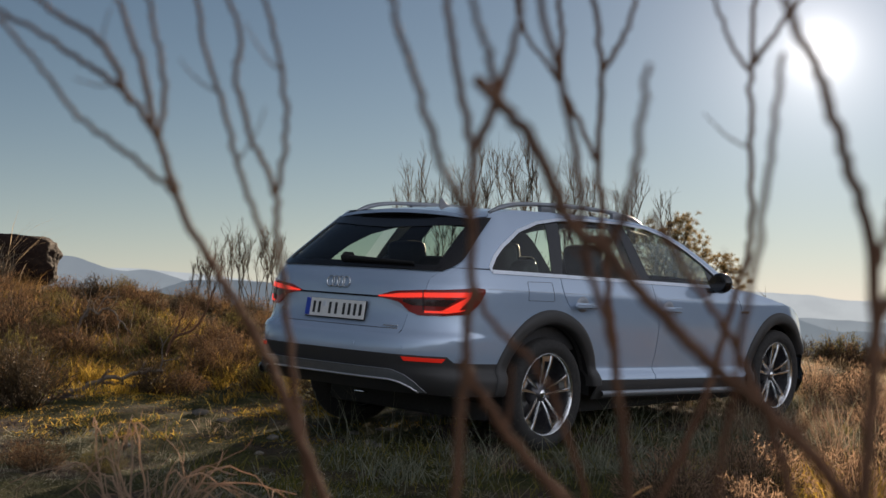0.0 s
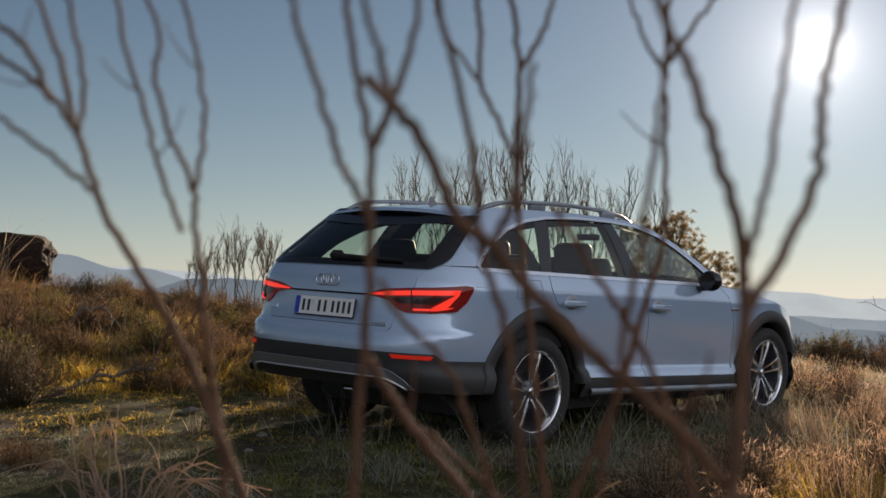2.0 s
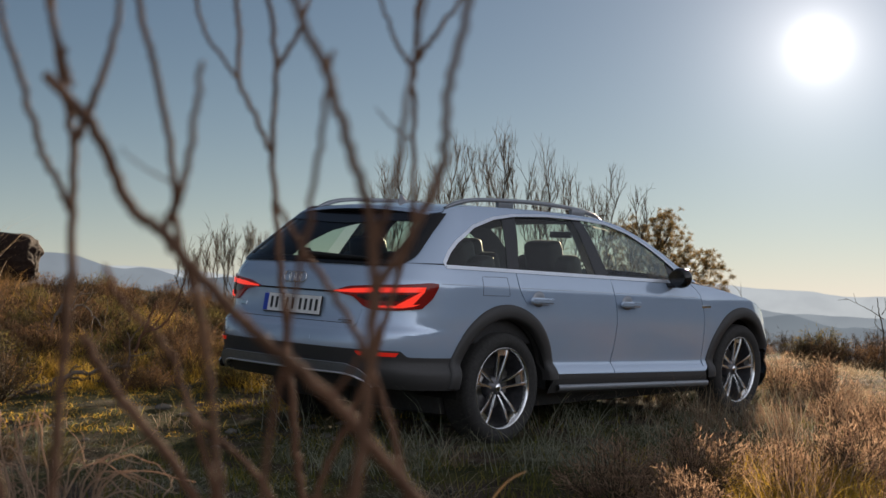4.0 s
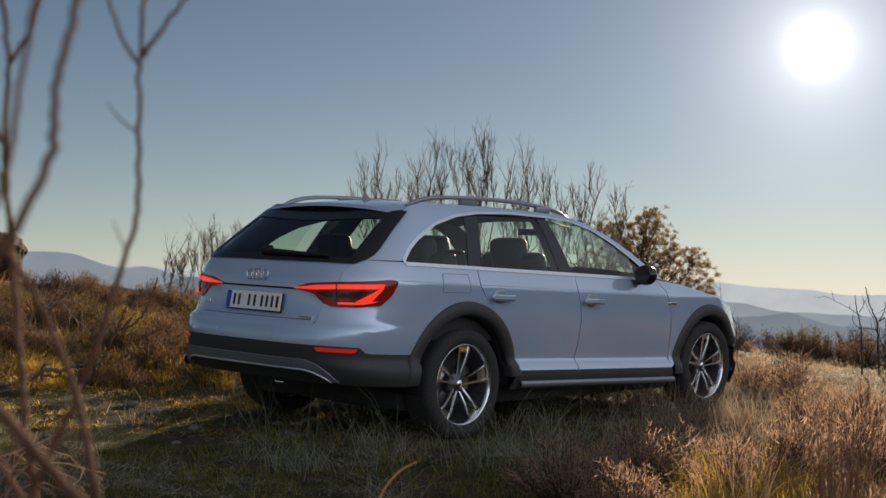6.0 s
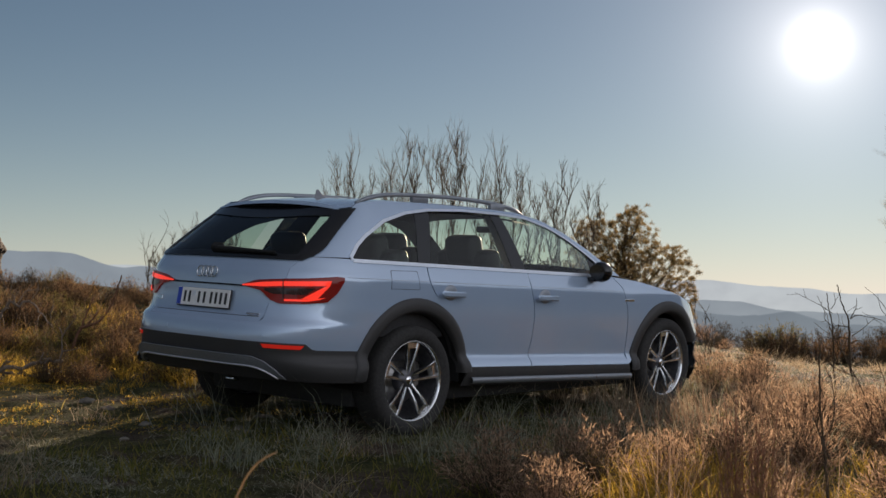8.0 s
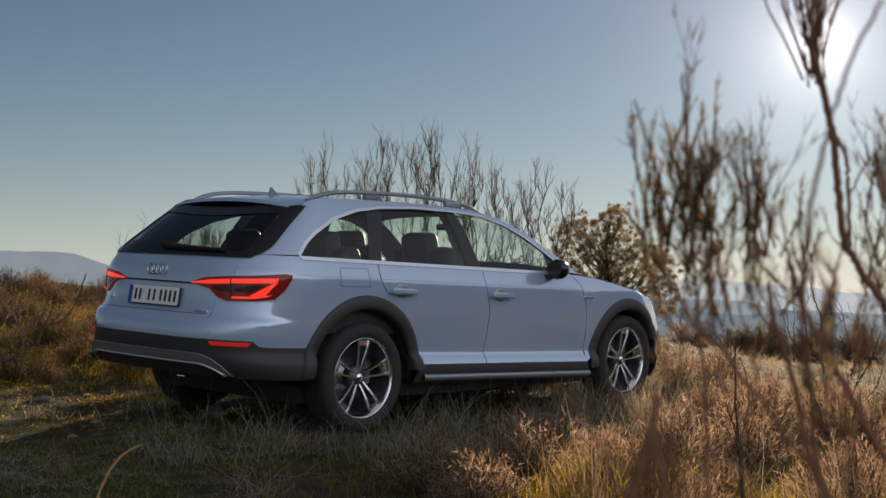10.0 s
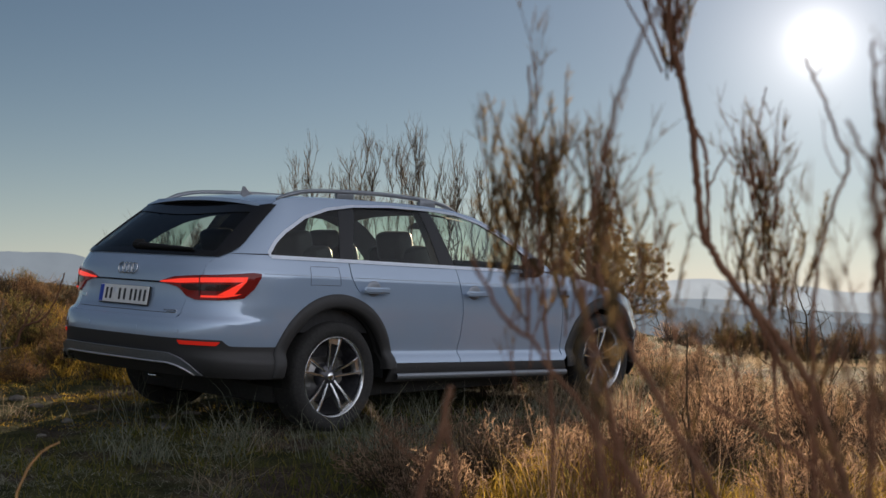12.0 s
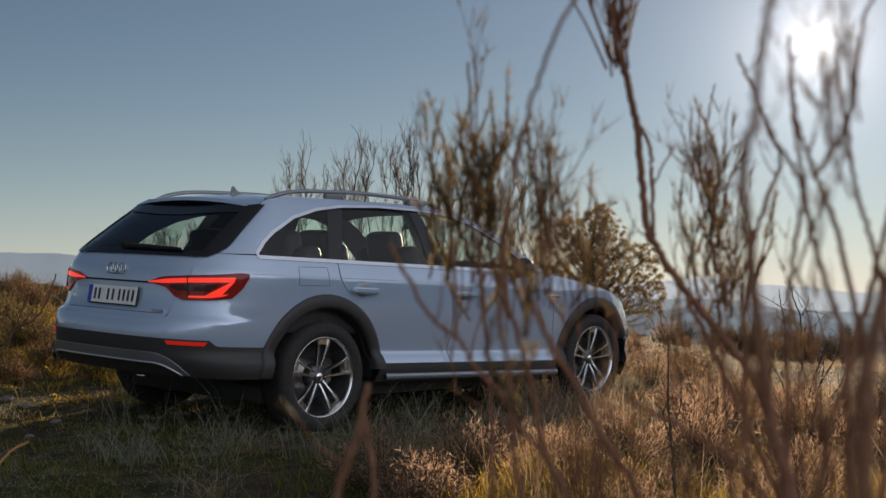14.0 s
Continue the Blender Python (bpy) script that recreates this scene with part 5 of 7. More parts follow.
# ---------------------------------------------------------------- bushes before the lens
# each stem: foot radius, end radius, points from one end to the other
FIRST_STEMS = [
    (0.0095, 0.003, [(-0.803, 1.109, 0.683), (-0.821, 1.109, 0.730), (-0.840, 1.109, 0.779), (-0.865, 1.109, 0.835), (-0.893, 1.109, 0.883), (-0.918, 1.109, 0.923), (-0.934, 1.109, 0.964), (-0.945, 1.109, 0.992), (-0.970, 1.109, 1.022), (-0.996, 1.109, 1.041), (-1.033, 1.109, 1.065), (-1.066, 1.109, 1.081)]),
    (0.005, 0.003, [(-0.943, 1.099, 0.991), (-0.950, 1.099, 1.031), (-0.960, 1.099, 1.059), (-0.970, 1.099, 1.091)]),
    (0.004, 0.003, [(-0.939, 1.099, 0.983), (-0.935, 1.099, 1.023), (-0.942, 1.099, 1.059), (-0.948, 1.099, 1.092)]),
    (0.005, 0.003, [(-0.959, 1.099, 1.011), (-0.980, 1.099, 1.051), (-1.010, 1.099, 1.071), (-1.035, 1.099, 1.091)]),
    (0.004, 0.0025, [(-0.920, 1.069, 0.942), (-0.949, 1.069, 0.967), (-0.985, 1.069, 0.994), (-1.020, 1.069, 1.037), (-1.044, 1.069, 1.064)]),
    (0.007, 0.003, [(-0.828, 1.114, 0.682), (-0.836, 1.114, 0.762), (-0.845, 1.114, 0.827), (-0.856, 1.114, 0.916), (-0.858, 1.114, 0.948), (-0.879, 1.114, 0.997), (-0.887, 1.114, 1.034), (-0.884, 1.114, 1.062), (-0.896, 1.114, 1.095)]),
    (0.004, 0.003, [(-0.857, 1.114, 0.946), (-0.851, 1.114, 0.985), (-0.854, 1.114, 1.034), (-0.868, 1.114, 1.095)]),
    (0.004, 0.003, [(-0.867, 1.119, 0.916), (-0.885, 1.119, 0.965), (-0.898, 1.119, 1.014), (-0.911, 1.119, 1.055), (-0.918, 1.119, 1.096)]),
    (0.0085, 0.004, [(-0.731, 0.964, 0.713), (-0.729, 0.964, 0.752), (-0.725, 0.964, 0.814), (-0.720, 0.964, 0.882), (-0.719, 0.964, 0.957), (-0.725, 0.964, 0.991), (-0.731, 0.964, 1.019), (-0.736, 0.964, 1.060)]),
    (0.006, 0.003, [(-0.719, 0.964, 0.959), (-0.707, 0.964, 0.988), (-0.700, 0.964, 1.009), (-0.691, 0.964, 1.040), (-0.690, 0.964, 1.061)]),
    (0.0035, 0.005, [(-0.769, 0.959, 1.059), (-0.763, 0.959, 1.031), (-0.755, 0.959, 1.008), (-0.741, 0.959, 0.960), (-0.725, 0.959, 0.927), (-0.719, 0.959, 0.916)]),
    (0.0065, 0.0085, [(-0.719, 0.899, 0.994), (-0.700, 0.899, 0.975), (-0.681, 0.899, 0.947), (-0.665, 0.899, 0.912), (-0.646, 0.899, 0.897), (-0.621, 0.899, 0.869), (-0.590, 0.899, 0.838), (-0.544, 0.899, 0.798), (-0.494, 0.899, 0.742)]),
    (0.0085, 0.004, [(-0.585, 1.189, 0.668), (-0.594, 1.189, 0.720), (-0.598, 1.189, 0.772), (-0.603, 1.189, 0.820), (-0.609, 1.189, 0.885), (-0.616, 1.189, 0.973), (-0.614, 1.189, 1.052), (-0.620, 1.189, 1.114)]),
    (0.0045, 0.003, [(-0.613, 1.189, 1.050), (-0.596, 1.189, 1.079), (-0.585, 1.189, 1.114)]),
    (0.005, 0.003, [(-0.706, 0.909, 0.989), (-0.712, 0.909, 1.009), (-0.722, 0.909, 1.047)]),
    (0.0075, 0.0035, [(-0.589, 1.186, 0.669), (-0.572, 1.186, 0.712), (-0.552, 1.186, 0.754), (-0.531, 1.186, 0.807), (-0.516, 1.186, 0.859), (-0.500, 1.186, 0.916), (-0.498, 1.186, 0.973), (-0.498, 1.186, 1.039), (-0.495, 1.186, 1.114)]),
    (0.0045, 0.003, [(-0.496, 1.186, 1.056), (-0.479, 1.186, 1.079), (-0.453, 1.186, 1.115)]),
    (0.0035, 0.0025, [(-0.498, 1.186, 1.047), (-0.515, 1.186, 1.074), (-0.529, 1.186, 1.114)]),
    (0.0095, 0.0045, [(-0.526, 0.849, 0.737), (-0.521, 0.849, 0.770), (-0.515, 0.849, 0.837), (-0.515, 0.849, 0.899), (-0.530, 0.849, 0.951), (-0.541, 0.849, 0.986), (-0.554, 0.849, 1.013), (-0.561, 0.849, 1.034)]),
    (0.006, 0.004, [(-0.514, 0.849, 0.860), (-0.492, 0.849, 0.895), (-0.473, 0.849, 0.937), (-0.472, 0.849, 0.970), (-0.460, 0.849, 1.028), (-0.458, 0.849, 1.037)]),
    (0.0045, 0.003, [(-0.512, 0.849, 0.889), (-0.500, 0.849, 0.935), (-0.495, 0.849, 0.972), (-0.485, 0.849, 1.034)]),
    (0.006, 0.008, [(-0.725, 1.010, 0.832), (-0.707, 1.010, 0.803), (-0.686, 1.010, 0.775), (-0.657, 1.010, 0.739), (-0.632, 1.010, 0.686)]),
    (0.004, 0.0065, [(-0.680, 0.969, 1.062), (-0.673, 0.969, 1.034), (-0.666, 0.969, 1.010), (-0.655, 0.969, 0.951), (-0.650, 0.969, 0.899), (-0.635, 0.969, 0.848), (-0.628, 0.969, 0.797), (-0.623, 0.969, 0.746), (-0.620, 0.969, 0.712)]),
    (0.004, 0.004, [(-0.649, 1.189, 1.114), (-0.645, 1.189, 1.079), (-0.644, 1.189, 1.039), (-0.624, 1.189, 0.993), (-0.616, 1.189, 0.977)]),
    (0.003, 0.003, [(-0.682, 1.189, 1.114), (-0.673, 1.189, 1.079), (-0.644, 1.189, 1.037)]),
    (0.0035, 0.0055, [(-0.717, 1.035, 0.881), (-0.706, 1.035, 0.859), (-0.692, 1.035, 0.843), (-0.673, 1.035, 0.825), (-0.658, 1.035, 0.790), (-0.643, 1.035, 0.746), (-0.632, 1.035, 0.699)]),
    (0.0045, 0.005, [(-0.687, 1.205, 0.761), (-0.652, 1.205, 0.731), (-0.631, 1.205, 0.709), (-0.609, 1.205, 0.678)]),
    (0.0035, 0.0065, [(-0.597, 1.049, 0.929), (-0.590, 1.049, 0.917), (-0.577, 1.049, 0.895), (-0.557, 1.049, 0.865), (-0.534, 1.049, 0.827), (-0.519, 1.049, 0.790), (-0.505, 1.049, 0.741), (-0.496, 1.049, 0.697)]),
    (0.0055, 0.003, [(-0.646, 0.899, 0.897), (-0.634, 0.900, 0.925), (-0.627, 0.900, 0.965), (-0.623, 0.900, 1.003)]),
    (0.0060, 0.003, [(-0.594, 0.914, 0.675), (-0.578, 0.914, 0.790), (-0.557, 0.914, 0.912), (-0.548, 0.914, 0.980), (-0.543, 0.914, 1.013)]),
]
SECOND_STEMS = [
    (0.012, 0.009, [(1.101, 1.684, 0.532), (1.073, 1.684, 0.632), (1.046, 1.684, 0.700), (1.001, 1.684, 0.761), (0.954, 1.684, 0.819), (0.927, 1.684, 0.862), (0.915, 1.684, 0.891), (0.909, 1.684, 0.949), (0.904, 1.684, 1.015), (0.896, 1.684, 1.056), (0.882, 1.684, 1.119)]),
    (0.006, 0.005, [(0.925, 1.684, 0.869), (0.923, 1.684, 0.882), (0.922, 1.684, 0.948), (0.919, 1.684, 0.994), (0.900, 1.684, 1.032)]),
    (0.003, 0.002, [(0.923, 1.684, 0.942), (0.937, 1.684, 0.971), (0.955, 1.684, 0.996)]),
    (0.007, 0.003, [(0.727, 1.104, 0.580), (0.718, 1.104, 0.636), (0.712, 1.104, 0.692), (0.709, 1.104, 0.739), (0.702, 1.104, 0.786), (0.707, 1.104, 0.862), (0.720, 1.104, 0.928), (0.739, 1.104, 0.994), (0.763, 1.104, 1.047), (0.773, 1.104, 1.066)]),
    (0.004, 0.006, [(0.604, 1.254, 0.854), (0.642, 1.254, 0.784), (0.667, 1.254, 0.765), (0.684, 1.254, 0.737), (0.709, 1.254, 0.709), (0.726, 1.254, 0.681), (0.751, 1.254, 0.649), (0.769, 1.254, 0.613), (0.790, 1.254, 0.571)]),
    (0.004, 0.004, [(0.665, 1.304, 0.861), (0.666, 1.304, 0.817), (0.668, 1.304, 0.766)]),
    (0.005, 0.009, [(0.722, 1.204, 0.836), (0.728, 1.204, 0.812), (0.736, 1.204, 0.795), (0.758, 1.204, 0.750), (0.779, 1.204, 0.713), (0.799, 1.204, 0.675), (0.822, 1.204, 0.641), (0.841, 1.204, 0.600), (0.861, 1.204, 0.559)]),
    (0.005, 0.008, [(0.711, 1.254, 0.827), (0.717, 1.254, 0.791), (0.734, 1.254, 0.737), (0.743, 1.254, 0.688), (0.750, 1.254, 0.656), (0.769, 1.254, 0.618), (0.800, 1.254, 0.550)]),
    (0.006, 0.009, [(0.930, 1.504, 0.800), (0.959, 1.504, 0.745), (0.980, 1.504, 0.697), (1.005, 1.504, 0.642), (1.040, 1.504, 0.561)]),
    (0.004, 0.008, [(0.821, 1.204, 0.712), (0.833, 1.204, 0.702), (0.867, 1.204, 0.685), (0.901, 1.204, 0.664), (0.928, 1.204, 0.640), (0.968, 1.204, 0.595)]),
    (0.007, 0.003, [(0.710, 1.554, 0.555), (0.709, 1.554, 0.686), (0.698, 1.554, 0.852), (0.691, 1.554, 0.965), (0.686, 1.554, 1.079)]),
    (0.006, 0.003, [(1.041, 1.804, 0.589), (1.032, 1.804, 0.743), (1.023, 1.804, 0.858), (1.019, 1.804, 0.974)]),
    (0.003, 0.002, [(1.019, 1.804, 0.951), (1.016, 1.804, 1.029), (1.028, 1.804, 1.091)]),
    (0.011, 0.0035, [(0.841, 0.704, 0.661), (0.835, 0.704, 0.709), (0.828, 0.704, 0.738), (0.824, 0.704, 0.768), (0.821, 0.704, 0.798), (0.819, 0.704, 0.825), (0.816, 0.704, 0.843), (0.815, 0.704, 0.868), (0.818, 0.704, 0.885), (0.823, 0.704, 0.906), (0.825, 0.704, 0.928), (0.830, 0.704, 0.955), (0.832, 0.704, 0.970)]),
    (0.0085, 0.003, [(0.989, 1.104, 0.579), (0.991, 1.104, 0.672), (0.991, 1.104, 0.738), (0.987, 1.104, 0.771), (0.978, 1.104, 0.804), (0.964, 1.104, 0.846), (0.956, 1.104, 0.889), (0.946, 1.104, 0.913), (0.933, 1.104, 0.934), (0.924, 1.104, 0.953)]),
    (0.006, 0.003, [(0.942, 1.104, 0.747), (0.944, 1.104, 0.804), (0.949, 1.104, 0.846), (0.957, 1.104, 0.887), (0.951, 1.104, 0.932), (0.948, 1.104, 0.974), (0.947, 1.104, 1.022)]),
    (0.0085, 0.003, [(1.003, 1.104, 0.579), (1.006, 1.104, 0.672), (1.005, 1.104, 0.747), (0.999, 1.104, 0.785), (0.992, 1.104, 0.818), (0.983, 1.104, 0.860), (0.970, 1.104, 0.893), (0.958, 1.104, 0.927), (0.951, 1.104, 0.955), (0.947, 1.104, 0.989)]),
    (0.0045, 0.0025, [(0.965, 1.104, 0.901), (0.980, 1.104, 0.922), (0.990, 1.104, 0.938), (1.000, 1.104, 0.969), (1.005, 1.104, 1.012), (1.015, 1.104, 1.046), (1.025, 1.104, 1.065)]),
    (0.0075, 0.0025, [(1.017, 1.104, 0.626), (1.025, 1.104, 0.719), (1.024, 1.104, 0.785), (1.018, 1.104, 0.827), (1.008, 1.104, 0.865), (0.999, 1.104, 0.898), (0.994, 1.104, 0.941), (0.988, 1.104, 0.984), (0.986, 1.104, 1.022)]),
    (0.007, 0.004, [(1.005, 1.104, 0.785), (1.018, 1.104, 0.832), (1.028, 1.104, 0.870), (1.036, 1.104, 0.917)]),
    (0.013, 0.007, [(0.854, 0.624, 0.677), (0.852, 0.624, 0.709), (0.852, 0.624, 0.740), (0.854, 0.624, 0.767), (0.861, 0.624, 0.798), (0.870, 0.624, 0.825), (0.881, 0.624, 0.854)]),
    (0.006, 0.003, [(0.965, 1.364, 0.665), (0.965, 1.364, 0.763), (0.970, 1.364, 0.827), (0.979, 1.364, 0.868), (0.991, 1.364, 0.906), (1.005, 1.364, 0.941), (0.994, 1.364, 0.968), (0.982, 1.364, 1.003), (0.970, 1.364, 1.032), (0.961, 1.364, 1.053)]),
    (0.004, 0.0025, [(0.963, 1.104, 0.747), (0.957, 1.104, 0.804), (0.951, 1.104, 0.823), (0.965, 1.104, 0.860), (0.979, 1.104, 0.893)]),
    (0.012, 0.006, [(0.544, 1.154, 0.571), (0.564, 1.154, 0.639), (0.581, 1.154, 0.688), (0.588, 1.154, 0.727)]),
    (0.010, 0.005, [(0.583, 1.154, 0.571), (0.593, 1.154, 0.639), (0.583, 1.154, 0.707)]),
]


def stem_bush(name, label, stems, foot, seed, twigs, tip_mat, twig_len, brush=(), heads=(), plumes=(), skin=None, thick=0.5):
    """A bush of given stems that all rise from the ground round its foot."""
    rng, skin = np.random.RandomState(seed), skin or TWIG
    bush = thing(name, label, "bush", pose(foot[0], foot[1], float(ground_z(*foot)) - 0.02))
    o = np.array((foot[0], foot[1], float(ground_z(*foot)) - 0.02))
    thin, tips = [], []
    for r0, r1, pts in stems:
        p = [np.array(q) - o for q in pts]
        if p[-1][2] < min(1.02, p[0][2]):
            p, r0, r1 = p[::-1], r1, r0
        if p[0][2] + o[2] < 0.80:          # carry the stem on down to the root
            way = (p[1] - p[0]) / np.linalg.norm(p[1] - p[0])
            near, mid = p[0] - way * 0.05, p[0] - way * 0.14
            root = np.array((mid[0] * 0.7 + 0.04 * rng.randn(), mid[1] * 0.7 + 0.04 * rng.randn(), 0.0))
            p = [root, root * 0.65 + mid * 0.35, root * 0.3 + mid * 0.7, mid, near] + p
        line = smooth_line(p, 8 * len(p))
        line = line + rng.normal(0, 0.0008, line.shape)
        part("stem", tube_mesh("stem", [(line, r0 * thick, r1 * thick)], 8), skin, bush)
        for k in range(6, len(line) - 2, 5):
            if rng.rand() < twigs:
                v = line[k + 1] - line[k]
                side = np.cross(v, (0, 1, 0.2)) * rng.choice([-1, 1])
                side = side / np.linalg.norm(side) + rng.normal(0, 0.3, 3)
                up = np.array((0, 0, 0.6))
                grow(rng, thin, tips, line[k], side + up, twig_len * (0.4 + rng.rand()), min(r0, r1) * 0.30, 0, 0.25, 0.4)
    for x, y, z, n, size in brush:
        c = np.array((x, y, z)) - o
        for _ in range(n):
            q = c + rng.normal(0, 1, 3) * size * np.array((0.36, 0.42, 0.9))
            grow(rng, thin, tips, q, np.array((rng.normal(0, 0.22), rng.normal(0, 0.2), 1.0)), 0.065 * (0.5 + rng.rand()), 0.0012, 1, 0.22, 0.35, (2, 4), 0.4, 0.6)
    for x, y, z, n, tall in heads:
        for _ in range(n):
            grow(rng, thin, tips, np.array((x, y, z)) - o + rng.normal(0, 0.006, 3), np.array((rng.normal(-0.12, 0.17), rng.normal(0, 0.17), 1.0)), tall * (0.4 + 0.7 * rng.rand()), 0.0017, 2, 0.18, 0.25, (2, 3), 0.4, 0.55)
    shoots, leaf_at, leaf_to = [], [], []
    for x, y, low, high, n, wide, tall in plumes:          # upright shoots set close with fine scales
        for _ in range(n):
            foot_at = np.array((x + rng.normal(0, wide), y + rng.normal(0, wide), rng.uniform(low, high))) - o
            v = np.array((rng.normal(0, 0.16), rng.normal(0, 0.16), 1.0))
            bend = np.array((rng.normal(0, 0.012), rng.normal(0, 0.012), 0))
            h = tall * rng.uniform(0.55, 1.05)
            line = smooth_line([foot_at, foot_at + v * h * 0.5 + bend, foot_at + v * h], 8)
            shoots.append((line, 0.0015, 0.0006))
            for _ in range(int(440 * h)):
                f = rng.uniform(0.1, 1.0)
                leaf_at.append(foot_at + v * h * f + bend * (1 - abs(2 * f - 1)))
                leaf_to.append(v + rng.normal(0, 0.34, 3))
    if shoots:
        part("shoot_mass", tube_mesh("shoots", shoots, 4), BROOM_TIPS, bush)["kind"] = "stuff"
        part("scale_mass", slivers("scales", leaf_at, leaf_to, rng.uniform(0.009, 0.020, len(leaf_at)), np.full(len(leaf_at), 0.0009), rng, 0.15), PLUME, bush)["kind"] = "stuff"
    if thin:
        part("twig_mass", tube_mesh("twigs", thin, 4), skin, bush)["kind"] = "stuff"
    if tip_mat is not None:
        pts = [p for p, v in tips for _ in range(3)]
        dirs = [v + rng.normal(0, 0.3, 3) for p, v in tips for _ in range(3)]
        part("tip_mass", slivers("tips", pts, dirs, rng.uniform(0.015, 0.04, len(pts)), np.full(len(pts), 0.0007), rng, 0.1), tip_mat, bush)["kind"] = "stuff"
    return bush


def shoot_bush(x, y, n, tall, half, seed):
    """A young broom: a close sheaf of thin upright shoots, green low down and brown above."""
    r = np.random.RandomState(seed)
    bush = thing("young_broom", "young broom of thin upright brown shoots among grass", "bush", pose(x, y, float(ground_z(x, y)) - 0.01))
    shoots, ends, at, to = [], [], [], []
    for _ in range(n):
        foot = np.array((r.normal(0, half * 0.35), r.normal(0, half * 0.35), 0.0))
        top = foot * 2.2 + np.array((r.normal(0, half * 0.5), r.normal(0, half * 0.5), tall * r.uniform(0.55, 1.05)))
        line = smooth_line([foot, foot * 0.6 + top * 0.4 + r.normal(0, 0.008, 3), top], 9)
        grow_at = line[5]
        shoots.append((line, 0.0022, 0.0008))
        for _ in range(2):
            grow(r, shoots, ends, grow_at, np.array((r.normal(0, 0.22), r.normal(0, 0.22), 1.0)), tall * r.uniform(0.15, 0.35), 0.0011, 1, 0.15, 0.3, (0, 2), 0.35, 0.6)
        for _ in range(26):
            f = r.uniform(0.05, 0.75)
            at.append(foot + (top - foot) * f)
            to.append((top - foot) / tall + r.normal(0, 0.3, 3))
    part("shoot_mass", tube_mesh("shoots", shoots, 4), TWIG_RED, bush)["kind"] = "stuff"
    part("leaf_mass", slivers("leaves", at, to, r.uniform(0.012, 0.035, len(at)), np.full(len(at), 0.0014), r, 0.2), HEATH_GREEN, bush)["kind"] = "stuff"


shoot_bush(1.14, 4.67, 60, 0.66, 0.10, 61)
stem_bush("bare_bush", "bare reddish-brown bush of forked leafless twigs", FIRST_STEMS, (-0.50, 1.05), 21, 0.05, None, 0.05, thick=0.54)
stem_bush("broom_bush", "brown broom bush with brush-like twig tips", SECOND_STEMS, (0.95, 1.35), 22, 0.05, BROOM_TIPS, 0.06,
          brush=((0.715, 1.58, 0.82, 22, 0.075), (0.78, 1.60, 0.82, 8, 0.07), (0.83, 1.62, 0.77, 9, 0.06), (1.018, 1.80, 0.82, 16, 0.06), (1.00, 1.80, 0.74, 14, 0.06), (0.91, 0.85, 0.86, 8, 0.05), (1.00, 1.45, 0.66, 14, 0.08), (0.86, 1.5, 0.62, 12, 0.08), (0.95, 1.05, 0.62, 7, 0.07), (0.90, 1.05, 0.58, 6, 0.07)),
          heads=((0.882, 1.684, 1.100, 16, 0.26), (0.715, 1.58, 0.90, 7, 0.13), (0.78, 1.60, 0.86, 6, 0.11), (1.022, 1.80, 0.90, 7, 0.12)),
          plumes=((0.688, 1.58, 0.82, 0.96, 9, 0.012, 0.17), (0.655, 1.58, 0.79, 0.90, 9, 0.014, 0.14), (0.705, 1.59, 0.77, 0.92, 20, 0.034, 0.13), (0.765, 1.58, 0.78, 0.90, 9, 0.018, 0.13), (0.820, 1.60, 0.74, 0.84, 7, 0.016, 0.11),
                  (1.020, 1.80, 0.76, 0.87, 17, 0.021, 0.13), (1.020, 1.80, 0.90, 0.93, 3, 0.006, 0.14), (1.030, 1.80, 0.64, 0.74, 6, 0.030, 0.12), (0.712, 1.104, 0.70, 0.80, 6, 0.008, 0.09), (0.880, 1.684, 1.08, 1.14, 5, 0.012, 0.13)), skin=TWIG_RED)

# ---------------------------------------------------------------- bushes and trees behind the car
def tall_broom(x, y, stems, tip, half, seed, label="tall leafless broom bush with dark wavy stems and brushy tips", group="broom bushes behind the car"):
    """A leafless broom: wavy stems from one foot that divide above into narrow upright brushes."""
    rng = np.random.RandomState(seed)
    z = float(ground_z(x, y)) - 0.03
    tall = tip - z - 0.18
    bush = thing("broom_bush", label, "bush", pose(x, y, z), group)
    fine = []
    for s in range(stems):
        lean = half * ((s + 0.5) / stems * 2 - 1) + rng.normal(0, 0.15 * half)
        h = tall * (1.0 if s == stems // 2 else rng.uniform(0.78, 0.97))
        up = np.linspace(0, 1, 16)
        wave = 0.062 * np.sin(up * rng.uniform(9, 15) + rng.uniform(0, 6.3)) * up
        line = np.stack([0.05 * rng.randn() + lean * up ** 1.2 + wave, 0.10 * rng.randn() * up + 0.6 * np.roll(wave, 3), h * 0.92 * up], -1)
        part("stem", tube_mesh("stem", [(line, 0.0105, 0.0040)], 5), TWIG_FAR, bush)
        for k in range(7, 16):
            for _ in range(1 if k < 10 else 4):
                if rng.rand() < 0.18:
                    continue
                d = np.array((rng.normal(0, 0.30), rng.normal(0, 0.30), 1.0))
                sub = []
                grow(rng, sub, [], line[k], d, tall * 0.085 * rng.uniform(0.6, 1.5), 0.0042, 2, 0.32, 0.40, (2, 3), 0.40, 0.6)
                fine += sub
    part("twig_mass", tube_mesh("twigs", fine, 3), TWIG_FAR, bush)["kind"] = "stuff"


